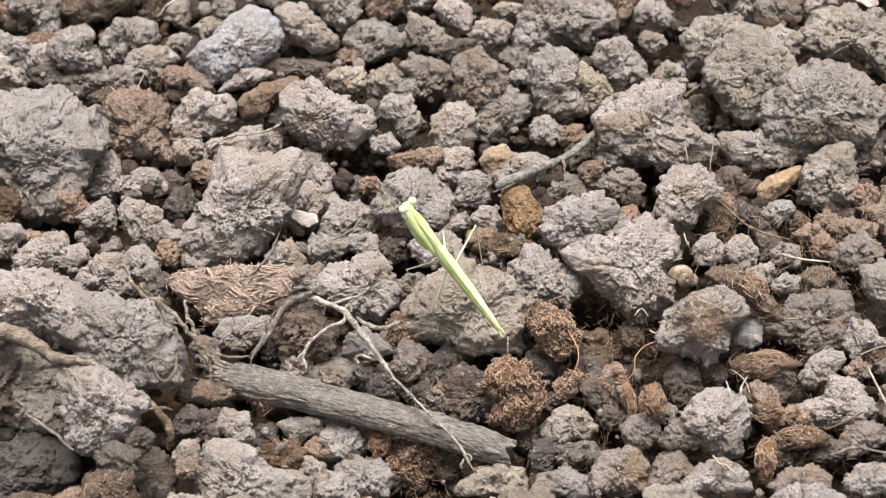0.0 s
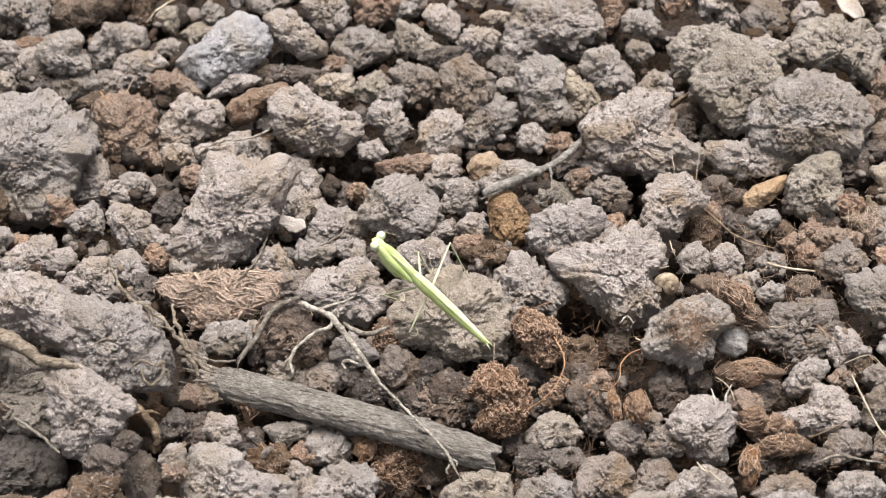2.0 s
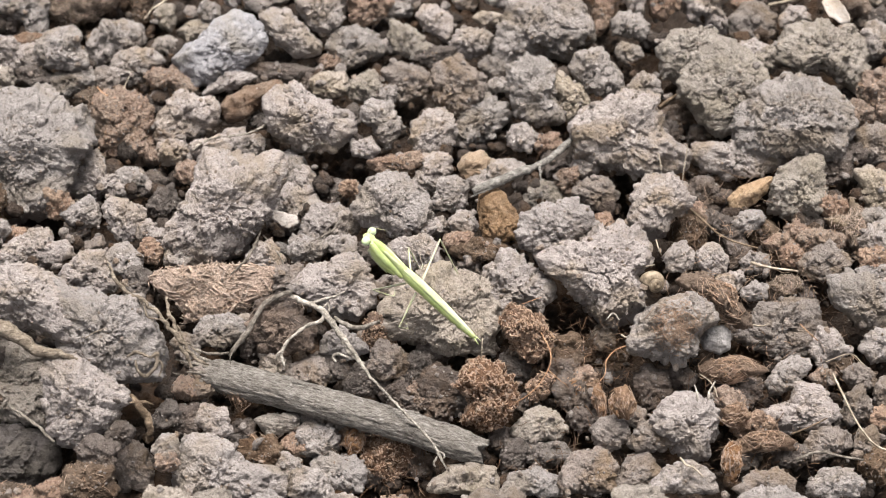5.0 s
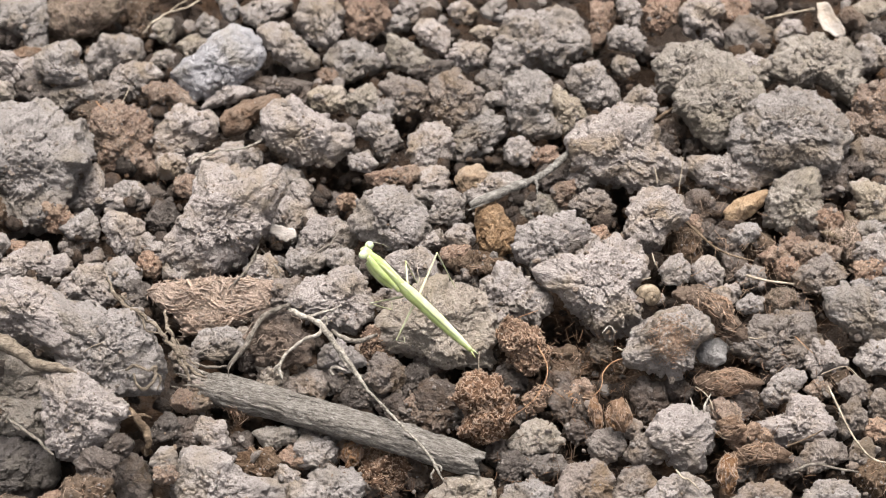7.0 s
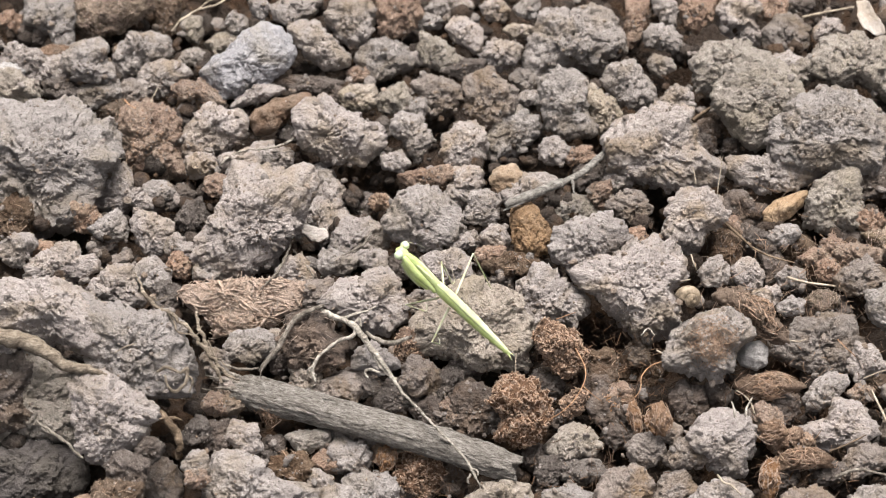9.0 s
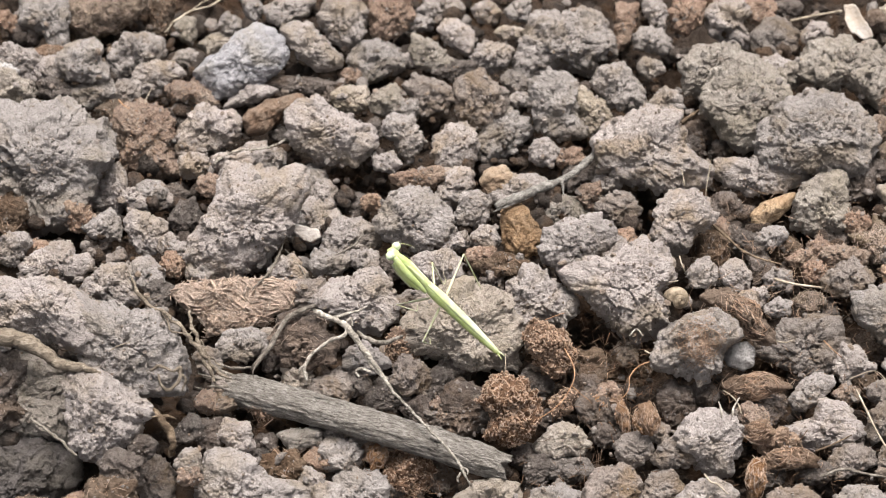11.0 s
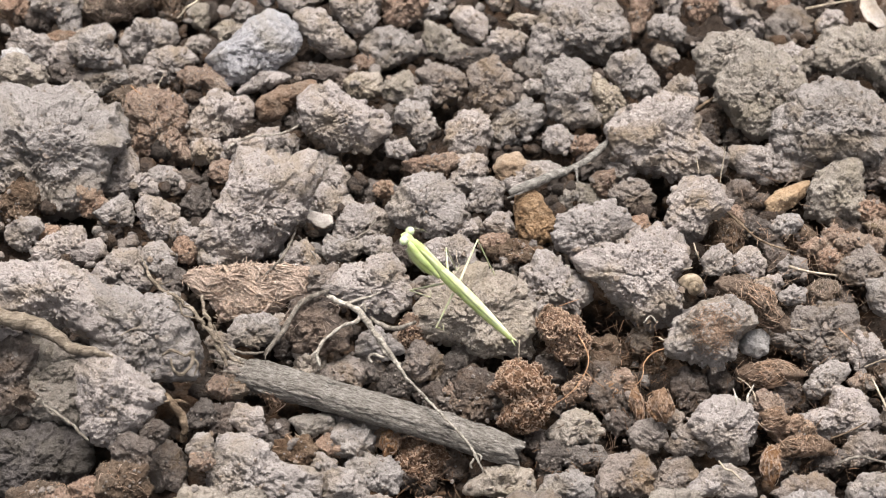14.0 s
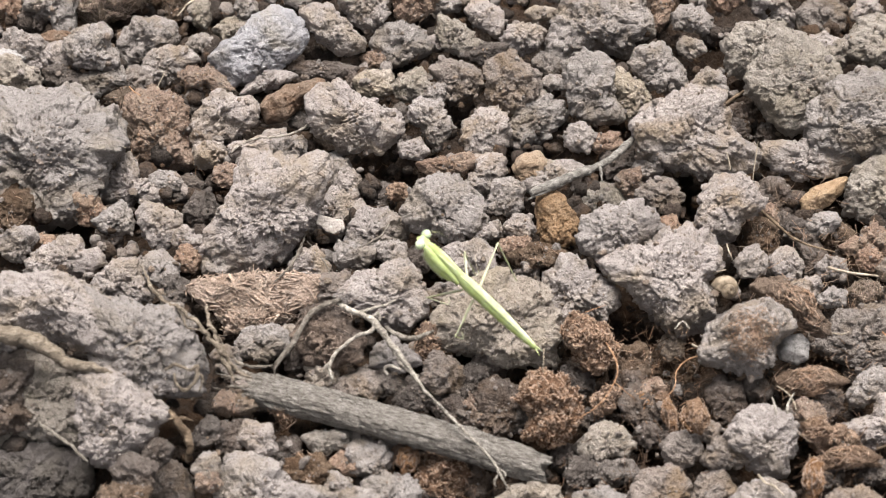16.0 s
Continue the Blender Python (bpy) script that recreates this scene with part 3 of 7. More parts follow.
litter("peat_litter", "rusty brown peat fibres filling the gaps between clods", 620, (27, -27), (13, 9), -8.5, -4.0, "shade_fibre", 5)
litter("peat_litter", "rusty brown bark shreds between grey clods", 500, (56, -33), (11, 10), -8.5, -4.5, "shade_fibre", 6)
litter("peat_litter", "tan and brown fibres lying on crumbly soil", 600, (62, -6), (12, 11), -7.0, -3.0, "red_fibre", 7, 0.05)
litter("peat_litter", "brown peat fibres under the stick, darkened in colour for shade", 350, (-14, -43), (16, 5), -9.0, -5.0, "shade_fibre", 8)
litter("peat_litter", "scattered brown fibres in the gaps between clods", 1100, (0, 15), (48, 32), -9.0, -5.5, "shade_fibre", 9, 0.05)

# ---- the clods, row by row ----
clod('G', -84.0, 59.9, -3.4, 4.8, 5.2, 3.2, 0, outline=[(-5.2, -1.5), (-0.7, -2.6), (0.5, -6.1), (3.9, -5.5), (4.4, 0.8), (3.6, 4.2), (-5.2, 4.2)])
clod('Z', -73.2, 62.9, -4.5, 8.4, 5.0, 4.8, 0, outline=[(-7.4, -2.5), (-5.7, -4.4), (-3.4, -5.6), (0.6, -4.2), (5.2, -1.9), (8.0, 0.4), (9.2, 3.8), (0.6, 4.4), (-5.7, 2.7), (-7.7, 0.9)])
clod('L', -75.1, 46.5, -1.5, 5.3, 4.2, 3.0, 0, outline=[(-5.0, -0.7), (-3.3, -2.9), (-0.5, -4.0), (3.9, -4.0), (5.3, -2.7), (3.4, 1.3), (3.9, 2.7), (1.7, 4.5), (-2.2, 4.0), (-5.3, 1.6)])
clod('L', -84.5, 46.9, -4.8, 5.9, 3.0, 2.2, 0, outline=[(-5.1, -2.0), (-2.3, -2.9), (2.2, -2.3), (6.7, -1.8), (5.0, 0.2), (3.3, 3.0), (-1.2, 2.7), (-5.1, 2.2)])
clod('G', -73.2, 42.4, -6.1, 5.1, 3.2, 2.5, 0, outline=[(-4.9, -0.6), (-3.8, -3.4), (-1.0, -2.8), (2.4, -0.9), (4.8, -1.2), (5.2, 0.5), (3.5, 3.1), (-1.5, 2.2), (-3.8, 1.1)])
clod('G', -66.3, 53.7, -7.0, 5.8, 4.7, 3.4, 0, outline=[(-5.6, -1.6), (-3.3, -5.3), (-0.7, -4.7), (0.5, -2.2), (5.0, -1.1), (6.1, 0.4), (5.6, 3.0), (2.7, 4.1), (-2.4, 3.4), (-4.1, 1.5)])
clod('G', -62.3, 46.6, -6.6, 5.7, 4.0, 3.0, 0, outline=[(-4.5, -3.9), (-1.7, -3.9), (1.7, -2.8), (3.6, -0.5), (6.2, 0.6), (3.6, 3.5), (0.5, 4.0), (-2.3, 2.6), (-5.1, -1.3)])
clod('L', -56.1, 52.9, -7.3, 3.0, 2.1, 1.6, 0, outline=[(-1.7, -1.9), (0.6, -1.9), (2.5, -1.1), (2.9, 0.8), (0.6, 2.3), (-1.7, 1.5), (-3.2, -0.5)])
clod('T', -56.6, 60.8, -7.9, 2.3, 3.0, 1.7, 0, outline=[(-1.3, -2.1), (1.0, -3.2), (2.1, -0.9), (1.5, 2.5), (-0.8, 2.8), (-2.5, 0.8)])
clod('T', -50.1, 58.8, -9.5, 4.6, 2.6, 2.0, 0, outline=[(-2.1, -3.0), (1.4, -1.2), (5.0, 1.1), (2.5, 2.2), (-1.5, 1.6), (-4.2, -0.1)])
clod('K', -44.2, 48.7, -4.0, 8.9, 6.8, 4.5, 0, outline=[(-8.1, -4.3), (-5.1, -7.0), (-0.6, -6.5), (3.4, -4.1), (7.6, -1.3), (9.0, 1.8), (5.8, 6.6), (2.5, 7.7), (-0.6, 6.2), (-5.1, 2.1), (-10.1, -1.8)])
clod('R', -54.2, 41.9, -5.3, 5.4, 2.6, 2.0, 0, outline=[(-3.1, -1.6), (0.2, -1.2), (3.0, -2.8), (5.6, -2.0), (3.0, 0.8), (0.2, 2.5), (-3.1, 2.2), (-5.3, 0.8)])
clod('L', -42.6, 42.0, -6.1, 5.4, 2.4, 1.8, 0, outline=[(-2.0, -2.1), (1.9, -0.8), (5.3, 0.7), (4.7, 1.8), (0.3, 2.1), (-2.5, 0.7), (-5.6, -2.7)])
clod('B', -38.1, 36.0, -4.3, 6.6, 4.2, 3.9, 0, outline=[(-4.3, -4.2), (-2.1, -4.2), (0.7, -2.5), (3.4, 0.2), (7.3, 1.9), (5.6, 4.1), (0.1, 2.7), (-4.3, 0.8), (-5.9, -1.4)])
clod('L', -50.0, 32.4, -4.8, 6.3, 4.7, 3.4, 0, outline=[(-5.4, -2.7), (-2.7, -4.1), (1.7, -4.9), (3.4, -2.7), (5.8, -0.8), (6.1, 1.7), (5.0, 3.9), (2.3, 3.9), (-2.1, 4.4), (-4.3, 2.8), (-6.5, -1.6)])
clod('R', -61.9, 29.9, -5.6, 6.8, 7.4, 4.6, 0, outline=[(-6.0, -0.7), (-4.9, -4.0), (-2.2, -6.2), (2.2, -7.3), (7.2, -6.7), (6.1, -4.0), (4.6, 1.0), (5.3, 4.2), (2.8, 6.4), (-0.5, 7.5), (-4.9, 6.4), (-6.5, 3.1)])
clod('L', -82.6, 21.6, -2.4, 13.8, 13.3, 8.6, 0, outline=[(-12.1, -11.3), (-7.3, -13.5), (-1.9, -12.9), (2.4, -12.9), (5.6, -13.3), (7.3, -11.3), (9.4, -8.1), (10.8, -5.9), (11.6, -2.7), (13.2, -1.1), (15.4, 0.5), (15.1, 4.9), (12.7, 7.6), (11.0, 10.3), (8.3, 12.4), (6.2, 13.2), (2.4, 11.0), (-5.1, 12.4), (-12.1, 11.3)])
clod('G', -41.1, 27.0, -6.0, 3.5, 2.8, 2.0, 0, outline=[(-3.1, -1.8), (0.7, -2.7), (3.4, -1.0), (2.3, 2.8), (-0.9, 2.3), (-3.7, 0.6)])
clod('L', -43.3, 64.8, -5.7, 2.5, 2.9, 1.8, 0, outline=[(-1.4, -1.4), (0.6, -3.2), (2.6, -0.3), (0.3, 2.6), (-2.5, 2.0)])
clod('G', -36.0, 64.1, -5.6, 5.5, 2.8, 2.2, 0, outline=[(-4.1, -2.2), (-1.2, -3.3), (4.0, -1.0), (5.7, 2.4), (-1.2, 2.4), (-5.2, 0.7)])
clod('L', -30.9, 52.3, -3.2, 6.2, 4.8, 3.5, 0, outline=[(-4.5, 0.5), (-2.3, -2.3), (1.1, -4.9), (5.6, -4.0), (6.2, -2.3), (2.8, 1.1), (0.0, 4.5), (-3.4, 4.8), (-6.2, 3.4)], wear=0.77)
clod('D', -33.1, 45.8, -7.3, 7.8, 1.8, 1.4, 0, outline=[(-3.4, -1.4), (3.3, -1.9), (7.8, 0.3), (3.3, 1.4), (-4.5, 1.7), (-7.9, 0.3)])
clod('G', -24.7, 59.2, -3.0, 4.7, 5.1, 3.1, 0, outline=[(-2.5, -4.3), (0.9, -5.4), (3.8, -3.2), (4.3, 0.8), (3.2, 4.8), (-3.0, 4.2), (-5.1, 0.8)])
clod('R', -15.5, 60.9, -3.3, 4.7, 4.8, 3.0, 0, outline=[(-3.7, -3.6), (-0.9, -5.4), (2.6, -3.6), (4.8, 0.3), (3.7, 4.3), (-2.0, 4.3), (-4.5, 2.0)])
clod('G', -18.1, 52.5, -7.6, 6.0, 4.5, 3.4, 0, outline=[(-4.5, -3.0), (-1.7, -4.7), (1.7, -3.0), (5.7, -1.8), (6.5, 0.5), (4.0, 2.7), (0.0, 4.2), (-3.9, 3.3), (-5.6, 0.5)], wear=0.77)
clod('R', -23.3, 48.8, -7.9, 2.5, 1.5, 1.2, 0, outline=[(-1.5, -1.3), (1.9, -1.4), (2.5, 0.6), (-0.4, 1.7), (-2.6, 0.6)])
clod('T', -22.8, 42.2, -7.1, 3.9, 2.8, 2.1, 0, outline=[(-2.8, -2.2), (1.1, -2.8), (3.9, -1.1), (2.8, 2.3), (-0.6, 2.8), (-3.9, 1.1)])
clod('T', -16.1, 41.2, -6.7, 3.8, 3.0, 2.2, 0, outline=[(-1.1, -2.8), (2.8, -2.3), (3.1, 1.6), (1.7, 3.3), (-1.1, 2.2), (-4.5, -0.1)])
clod('L', -1.9, 57.8, -6.0, 3.7, 3.6, 2.3, 0, outline=[(-2.5, -1.3), (-0.8, -2.4), (2.0, -3.9), (3.4, -2.4), (3.2, 1.0), (-0.3, 3.3), (-2.5, 3.3), (-4.0, 1.0)], wear=0.67)
clod('T', -7.4, 52.1, -5.7, 4.8, 3.8, 2.7, 0, outline=[(-2.7, -1.7), (0.7, -3.4), (4.1, -3.4), (5.2, -1.1), (2.9, 0.6), (-0.5, 3.4), (-3.3, 4.3), (-4.4, 1.2)])
clod('L', 5.2, 52.7, -6.0, 4.5, 2.9, 2.2, 0, outline=[(-3.4, -1.4), (-0.6, -3.1), (2.2, -2.3), (4.5, 0.9), (2.8, 2.6), (-2.9, 2.2), (-4.5, -0.3)])
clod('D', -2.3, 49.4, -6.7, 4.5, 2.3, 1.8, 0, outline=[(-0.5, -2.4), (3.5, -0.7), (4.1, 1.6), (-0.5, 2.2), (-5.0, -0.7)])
clod('E', -7.6, 42.4, -6.8, 5.1, 4.2, 3.0, 0, outline=[(-3.0, -1.5), (-1.3, -4.3), (2.1, -3.7), (4.9, -0.9), (4.3, 1.9), (0.4, 3.0), (-1.9, 4.1), (-5.2, 2.4)])
clod('E', 2.3, 37.4, -2.0, 5.2, 5.5, 3.4, 0, outline=[(-4.4, -1.3), (-3.3, -4.1), (0.0, -5.7), (2.8, -3.5), (5.5, -1.9), (5.0, 2.0), (2.8, 3.1), (0.6, 5.3), (-1.6, 5.1), (-4.9, 3.1)])
clod('G', 7.0, 31.9, -6.0, 5.3, 5.2, 3.4, 0, outline=[(-5.2, -2.8), (-3.6, -5.6), (0.3, -3.9), (3.6, -1.7), (5.5, 0.5), (5.2, 3.8), (0.8, 4.9), (-3.0, 2.7), (-4.7, -0.1)])
clod('L', -12.3, 30.8, -4.5, 4.4, 4.9, 3.0, 0, outline=[(-3.5, -0.6), (-1.3, -1.7), (-0.7, -3.9), (1.5, -5.5), (3.1, -2.8), (4.4, -1.2), (2.5, 1.0), (1.5, 3.8), (-1.8, 4.3), (-4.4, 2.7)])
clod('G', -2.4, 28.3, -4.9, 4.4, 4.2, 2.8, 0, outline=[(-4.6, -1.2), (-3.0, -3.4), (0.3, -4.2), (3.9, -2.3), (4.2, 1.6), (2.0, 4.3), (-1.9, 3.7), (-4.0, 1.0)])
clod('G', 19.5, 55.6, -5.8, 9.9, 7.2, 5.4, 0, outline=[(-9.5, -4.9), (-7.5, -7.2), (-4.1, -6.1), (0.5, -4.7), (5.0, -6.6), (7.3, -4.4), (10.1, -1.5), (9.5, 1.3), (7.3, 5.3), (3.3, 7.3), (-1.2, 6.2), (-5.8, 5.9), (-8.1, 1.9), (-9.8, -2.1)], wear=0.87)
clod('G', 17.0, 36.2, -1.8, 5.3, 6.8, 3.8, 0, outline=[(-4.3, -1.1), (-3.7, -5.0), (0.7, -6.1), (4.0, -6.6), (5.6, -5.5), (4.3, -1.7), (3.4, 2.2), (4.0, 4.9), (1.2, 6.0), (-1.5, 7.1), (-5.1, 4.4)])
clod('T', 24.4, 35.5, -3.5, 4.1, 5.0, 2.9, 0, outline=[(-2.3, -1.6), (-0.6, -4.4), (2.7, -4.4), (4.3, -1.6), (1.6, 2.2), (-2.3, 5.5), (-3.9, 3.9)])
clod('L', 14.5, 27.5, -5.6, 3.0, 2.6, 1.8, 0, outline=[(-2.6, -1.3), (-1.3, -2.4), (1.4, -2.6), (3.1, -0.2), (1.4, 2.6), (-1.3, 2.6), (-2.9, 0.4)])
clod('L', -26.8, 29.2, -1.9, 8.8, 6.4, 4.8, 0, outline=[(-7.4, -0.5), (-5.2, -3.2), (-1.9, -5.9), (4.1, -5.4), (7.9, -3.7), (9.5, -1.6), (8.1, 1.2), (4.6, 2.3), (0.8, 5.0), (-1.9, 6.9), (-5.2, 6.1), (-8.2, 2.8)])
clod('L', -15.6, 24.1, -4.5, 3.0, 2.0, 1.5, 0, outline=[(-2.4, -1.4), (1.1, -2.0), (3.2, -0.3), (1.1, 2.1), (-2.7, 1.3)])
clod('R', -9.0, 19.8, -3.7, 5.7, 2.4, 1.8, 0, outline=[(-3.3, -2.3), (2.6, -1.6), (5.3, 0.4), (3.7, 2.5), (-1.1, 1.5), (-6.0, 0.4)])
clod('G', -5.3, 67.7, -8.4, 5.2, 2.3, 1.8, 0, outline=[(-2.8, -2.4), (1.3, -1.9), (5.4, -0.7), (3.0, 2.2), (-2.2, 2.2), (-5.1, -0.7)])
clod('G', 4.0, 63.8, -5.8, 3.1, 2.6, 1.8, 0, outline=[(-1.6, -1.9), (1.9, -2.5), (3.0, 0.4), (0.1, 2.7), (-3.3, 1.0)])
clod('L', 10.4, 64.4, -5.7, 2.9, 2.2, 1.6, 0, outline=[(-1.1, -1.9), (1.8, -2.4), (2.4, 2.1), (-0.5, 2.1), (-3.4, -0.1)])
clod('T', 8.3, 58.6, -6.0, 2.9, 1.4, 1.1, 0, outline=[(-1.0, -1.5), (2.4, -0.9), (2.6, 1.0), (-0.8, 1.4), (-3.1, 0.1)])
clod('E', 9.5, 45.7, -6.0, 3.4, 2.5, 1.8, 0, outline=[(-0.4, -2.4), (3.5, -1.2), (1.8, 1.0), (-1.0, 2.7), (-3.2, 0.4)])
clod('G', 10.2, 40.4, -5.4, 2.6, 1.6, 1.3, 0, outline=[(-1.2, -1.4), (2.5, -1.2), (2.2, 0.8), (-0.6, 1.9), (-2.8, -0.1)])
clod('G', 37.4, 59.5, -0.7, 2.5, 3.4, 1.9, 0, outline=[(-1.1, -2.8), (1.8, -3.4), (2.3, 0.0), (0.6, 3.4), (-2.8, 2.2)])
clod('G', 36.5, 53.9, -2.8, 3.9, 2.8, 2.2, 0, outline=[(-3.1, -1.7), (0.2, -2.3), (3.1, -2.9), (3.8, -0.6), (1.9, 2.4), (-1.4, 2.8), (-4.0, 1.1)])
clod('R', 31.6, 59.4, -3.7, 2.2, 4.8, 1.7, 0, outline=[(-1.6, -5.7), (0.3, -4.6), (2.0, -0.1), (2.6, 3.9), (-1.9, 3.9)])
clod('R', 43.6, 59.2, -1.1, 3.8, 3.8, 2.4, 0, outline=[(-2.8, -2.8), (0.1, -4.2), (2.3, -1.7), (4.0, 2.8), (-1.1, 3.4), (-3.6, 0.6)])
clod('L', 52.2, 59.1, -2.8, 4.5, 5.1, 3.1, 0, outline=[(-3.3, -2.8), (0.1, -4.1), (3.5, -5.6), (4.1, -2.8), (2.4, -0.5), (3.9, 1.8), (3.0, 4.6), (-2.1, 4.1), (-5.0, 1.8)])
clod('E', 61.1, 55.1, -3.7, 4.5, 3.8, 2.6, 0, outline=[(-4.0, -2.6), (0.0, -3.8), (3.9, -2.6), (4.5, 1.3), (1.7, 3.6), (-1.7, 3.9), (-4.5, 0.8)])
clod('G', 69.2, 55.8, -2.5, 3.4, 2.2, 1.7, 0, outline=[(-2.5, -2.2), (0.3, -1.7), (3.7, -0.6), (2.0, 1.7), (-0.8, 2.3), (-3.0, 0.0)])
clod('T', 73.9, 45.3, -1.0, 9.2, 7.4, 5.3, 0, outline=[(-9.9, -1.5), (-5.5, -3.2), (0.1, -3.8), (4.5, -7.1), (7.3, -8.7), (7.3, -5.4), (8.4, -1.5), (7.3, 2.9), (4.5, 4.6), (0.1, 5.7), (-3.3, 6.2), (-7.2, 4.6), (-9.9, 1.2)])
clod('T', 47.6, 44.0, 0.6, 7.8, 4.8, 3.7, 0, outline=[(-6.1, -2.6), (-5.5, -5.4), (-1.6, -5.4), (2.8, -1.5), (9.4, 0.7), (8.3, 2.4), (2.8, 4.2), (-2.7, 4.0), (-6.3, 0.7)])
clod('T', 53.0, 35.5, 0.3, 8.0, 8.5, 5.3, 0, outline=[(-7.6, -2.0), (-4.3, -6.9), (-1.0, -9.1), (2.2, -8.5), (4.4, -4.7), (7.2, -2.0), (8.3, 1.3), (6.6, 5.1), (2.8, 7.9), (-2.1, 7.9), (-6.0, 5.1), (-7.6, 1.3)], wear=0.87)
clod('G', 66.4, 26.7, 0.5, 11.2, 8.1, 6.1, 0, outline=[(-9.6, -5.7), (-3.1, -7.0), (3.3, -7.3), (7.6, -6.8), (9.3, -4.6), (10.9, -1.4), (9.8, 2.4), (7.1, 6.2), (3.3, 7.8), (-1.0, 8.9), (-5.8, 6.2), (-9.6, 2.4), (-11.5, -0.8)], wear=0.97)
clod('R', 84.4, 35.7, -2.4, 4.4, 5.5, 3.1, 0, outline=[(-2.5, -4.9), (3.0, -5.4), (4.1, 0.1), (3.0, 5.6), (-3.1, 4.5), (-4.7, 0.1)])
clod('E', 82.9, 24.8, -4.4, 4.2, 4.1, 2.6, 0, outline=[(-1.9, -3.3), (3.5, -4.4), (3.5, 3.2), (-1.9, 3.7), (-5.0, 2.1)])
clod('G', 29.3, 40.0, -0.8, 5.4, 4.8, 3.3, 0, outline=[(-3.8, -1.4), (-1.1, -3.6), (1.1, -4.7), (5.0, -3.1), (5.3, -0.9), (2.8, 1.9), (0.6, 4.9), (-1.1, 4.4), (-3.8, 3.6), (-5.5, 0.8)])
clod('G', 36.0, 47.3, -3.6, 3.0, 2.2, 1.6, 0, outline=[(-2.3, -1.2), (-0.1, -2.3), (3.0, -0.7), (2.2, 1.6), (-1.2, 2.1), (-2.9, 0.4)])
clod('G', 38.7, 37.9, -2.8, 3.5, 2.8, 2.0, 0, outline=[(-2.8, -1.8), (1.1, -2.4), (3.6, -1.3), (1.7, 2.0), (-0.6, 3.1), (-3.3, 0.1)])
clod('G', 34.3, 23.8, -0.5, 11.1, 8.1, 6.1, 0, outline=[(-8.9, -3.7), (-4.6, -5.9), (0.8, -7.0), (5.1, -7.5), (10.5, -5.9), (11.6, -2.7), (6.7, 0.0), (6.2, 3.3), (5.6, 7.0), (-0.3, 8.7), (-4.6, 7.0), (-7.8, 5.4), (-10.5, 1.1)], wear=0.87)
clod('G', 54.9, 20.6, -3.8, 9.2, 3.5, 2.6, 0, outline=[(-6.3, -1.9), (-0.4, -3.6), (5.0, -3.0), (9.9, -0.9), (8.8, 0.7), (3.9, 2.4), (-3.6, 3.4), (-7.4, 3.4), (-8.5, 0.7)])
clod('T', 66.6, 14.0, -4.0, 5.3, 6.2, 3.7, 0, outline=[(-5.1, 0.1), (-5.6, -4.2), (-1.9, -5.8), (3.5, -4.7), (5.1, -2.6), (4.6, 3.8), (3.5, 6.5), (-0.8, 5.4), (-4.0, 3.8)])
clod('L', -65.9, 18.4, -8.0, 7.3, 4.8, 3.7, 0, outline=[(-5.1, -2.4), (-2.9, -3.3), (-0.8, -4.2), (0.3, -2.2), (5.2, -3.3), (7.9, -2.2), (5.8, 0.5), (1.4, 2.1), (-0.2, 5.4), (-2.9, 4.8), (-4.0, 2.1), (-6.7, -1.7)])
clod('L', -67.9, 9.0, -5.3, 4.0, 3.1, 2.2, 0, outline=[(-2.9, -1.2), (-0.7, -2.8), (2.5, -2.3), (3.5, 0.4), (0.9, 3.4), (-1.8, 1.7), (-4.5, -0.1)])
clod('L', -60.2, 7.3, -4.4, 3.7, 4.2, 2.5, 0, outline=[(-3.0, -1.4), (-1.2, -4.1), (1.9, -4.1), (3.5, -2.0), (3.5, 2.3), (0.9, 3.3), (-2.3, 4.2), (-3.9, 2.3)])
clod('L', -76.1, -0.0, -4.7, 6.8, 3.6, 2.8, 0, outline=[(-6.3, -3.2), (-1.0, -3.2), (4.3, -2.7), (6.9, -0.6), (6.4, 2.5), (3.7, 1.5), (2.7, 4.1), (-0.5, 4.1), (-3.1, 2.5), (-6.8, -0.1)])
clod('L', -65.5, -4.9, -5.2, 6.0, 4.2, 3.2, 0, outline=[(-6.0, -1.6), (-1.8, -2.1), (2.4, -4.2), (5.5, -2.1), (3.4, 1.0), (2.9, 4.2), (-0.8, 3.6), (-3.9, 2.1), (-6.5, -1.1)])
clod('L', -59.0, -3.1, -3.4, 3.4, 3.2, 2.1, 0, outline=[(-3.0, -1.5), (-0.4, -3.1), (3.3, -2.0), (3.3, 0.6), (0.7, 3.2), (-1.9, 2.7), (-3.5, 0.6)])
clod('E', -66.8, 3.6, -7.9, 3.7, 1.9, 1.4, 0, outline=[(-0.6, -1.7), (3.1, -0.1), (2.6, 2.0), (-0.6, 1.0), (-4.3, -0.6)])
clod('L', -40.7, 7.1, -0.4, 10.4, 10.3, 6.6, 0, outline=[(-5.5, 6.3), (-6.5, 2.1), (-8.3, -1.1), (-9.7, -4.8), (-10.2, -7.9), (-7.0, -10.6), (-1.8, -10.4), (3.0, -8.5), (6.1, -4.8), (7.1, -2.1), (8.7, 2.1), (10.6, 5.7), (10.3, 9.6), (4.5, 9.1), (-3.9, 10.0)], wear=0.97)
clod('L', -29.5, 14.3, -10.3, 4.8, 5.2, 3.2, 0, outline=[(-4.0, -4.2), (-0.2, -5.3), (3.6, -2.6), (5.2, 0.7), (3.6, 3.9), (-0.7, 5.0), (-3.4, 3.4), (-4.5, 0.2)], wear=0.77)
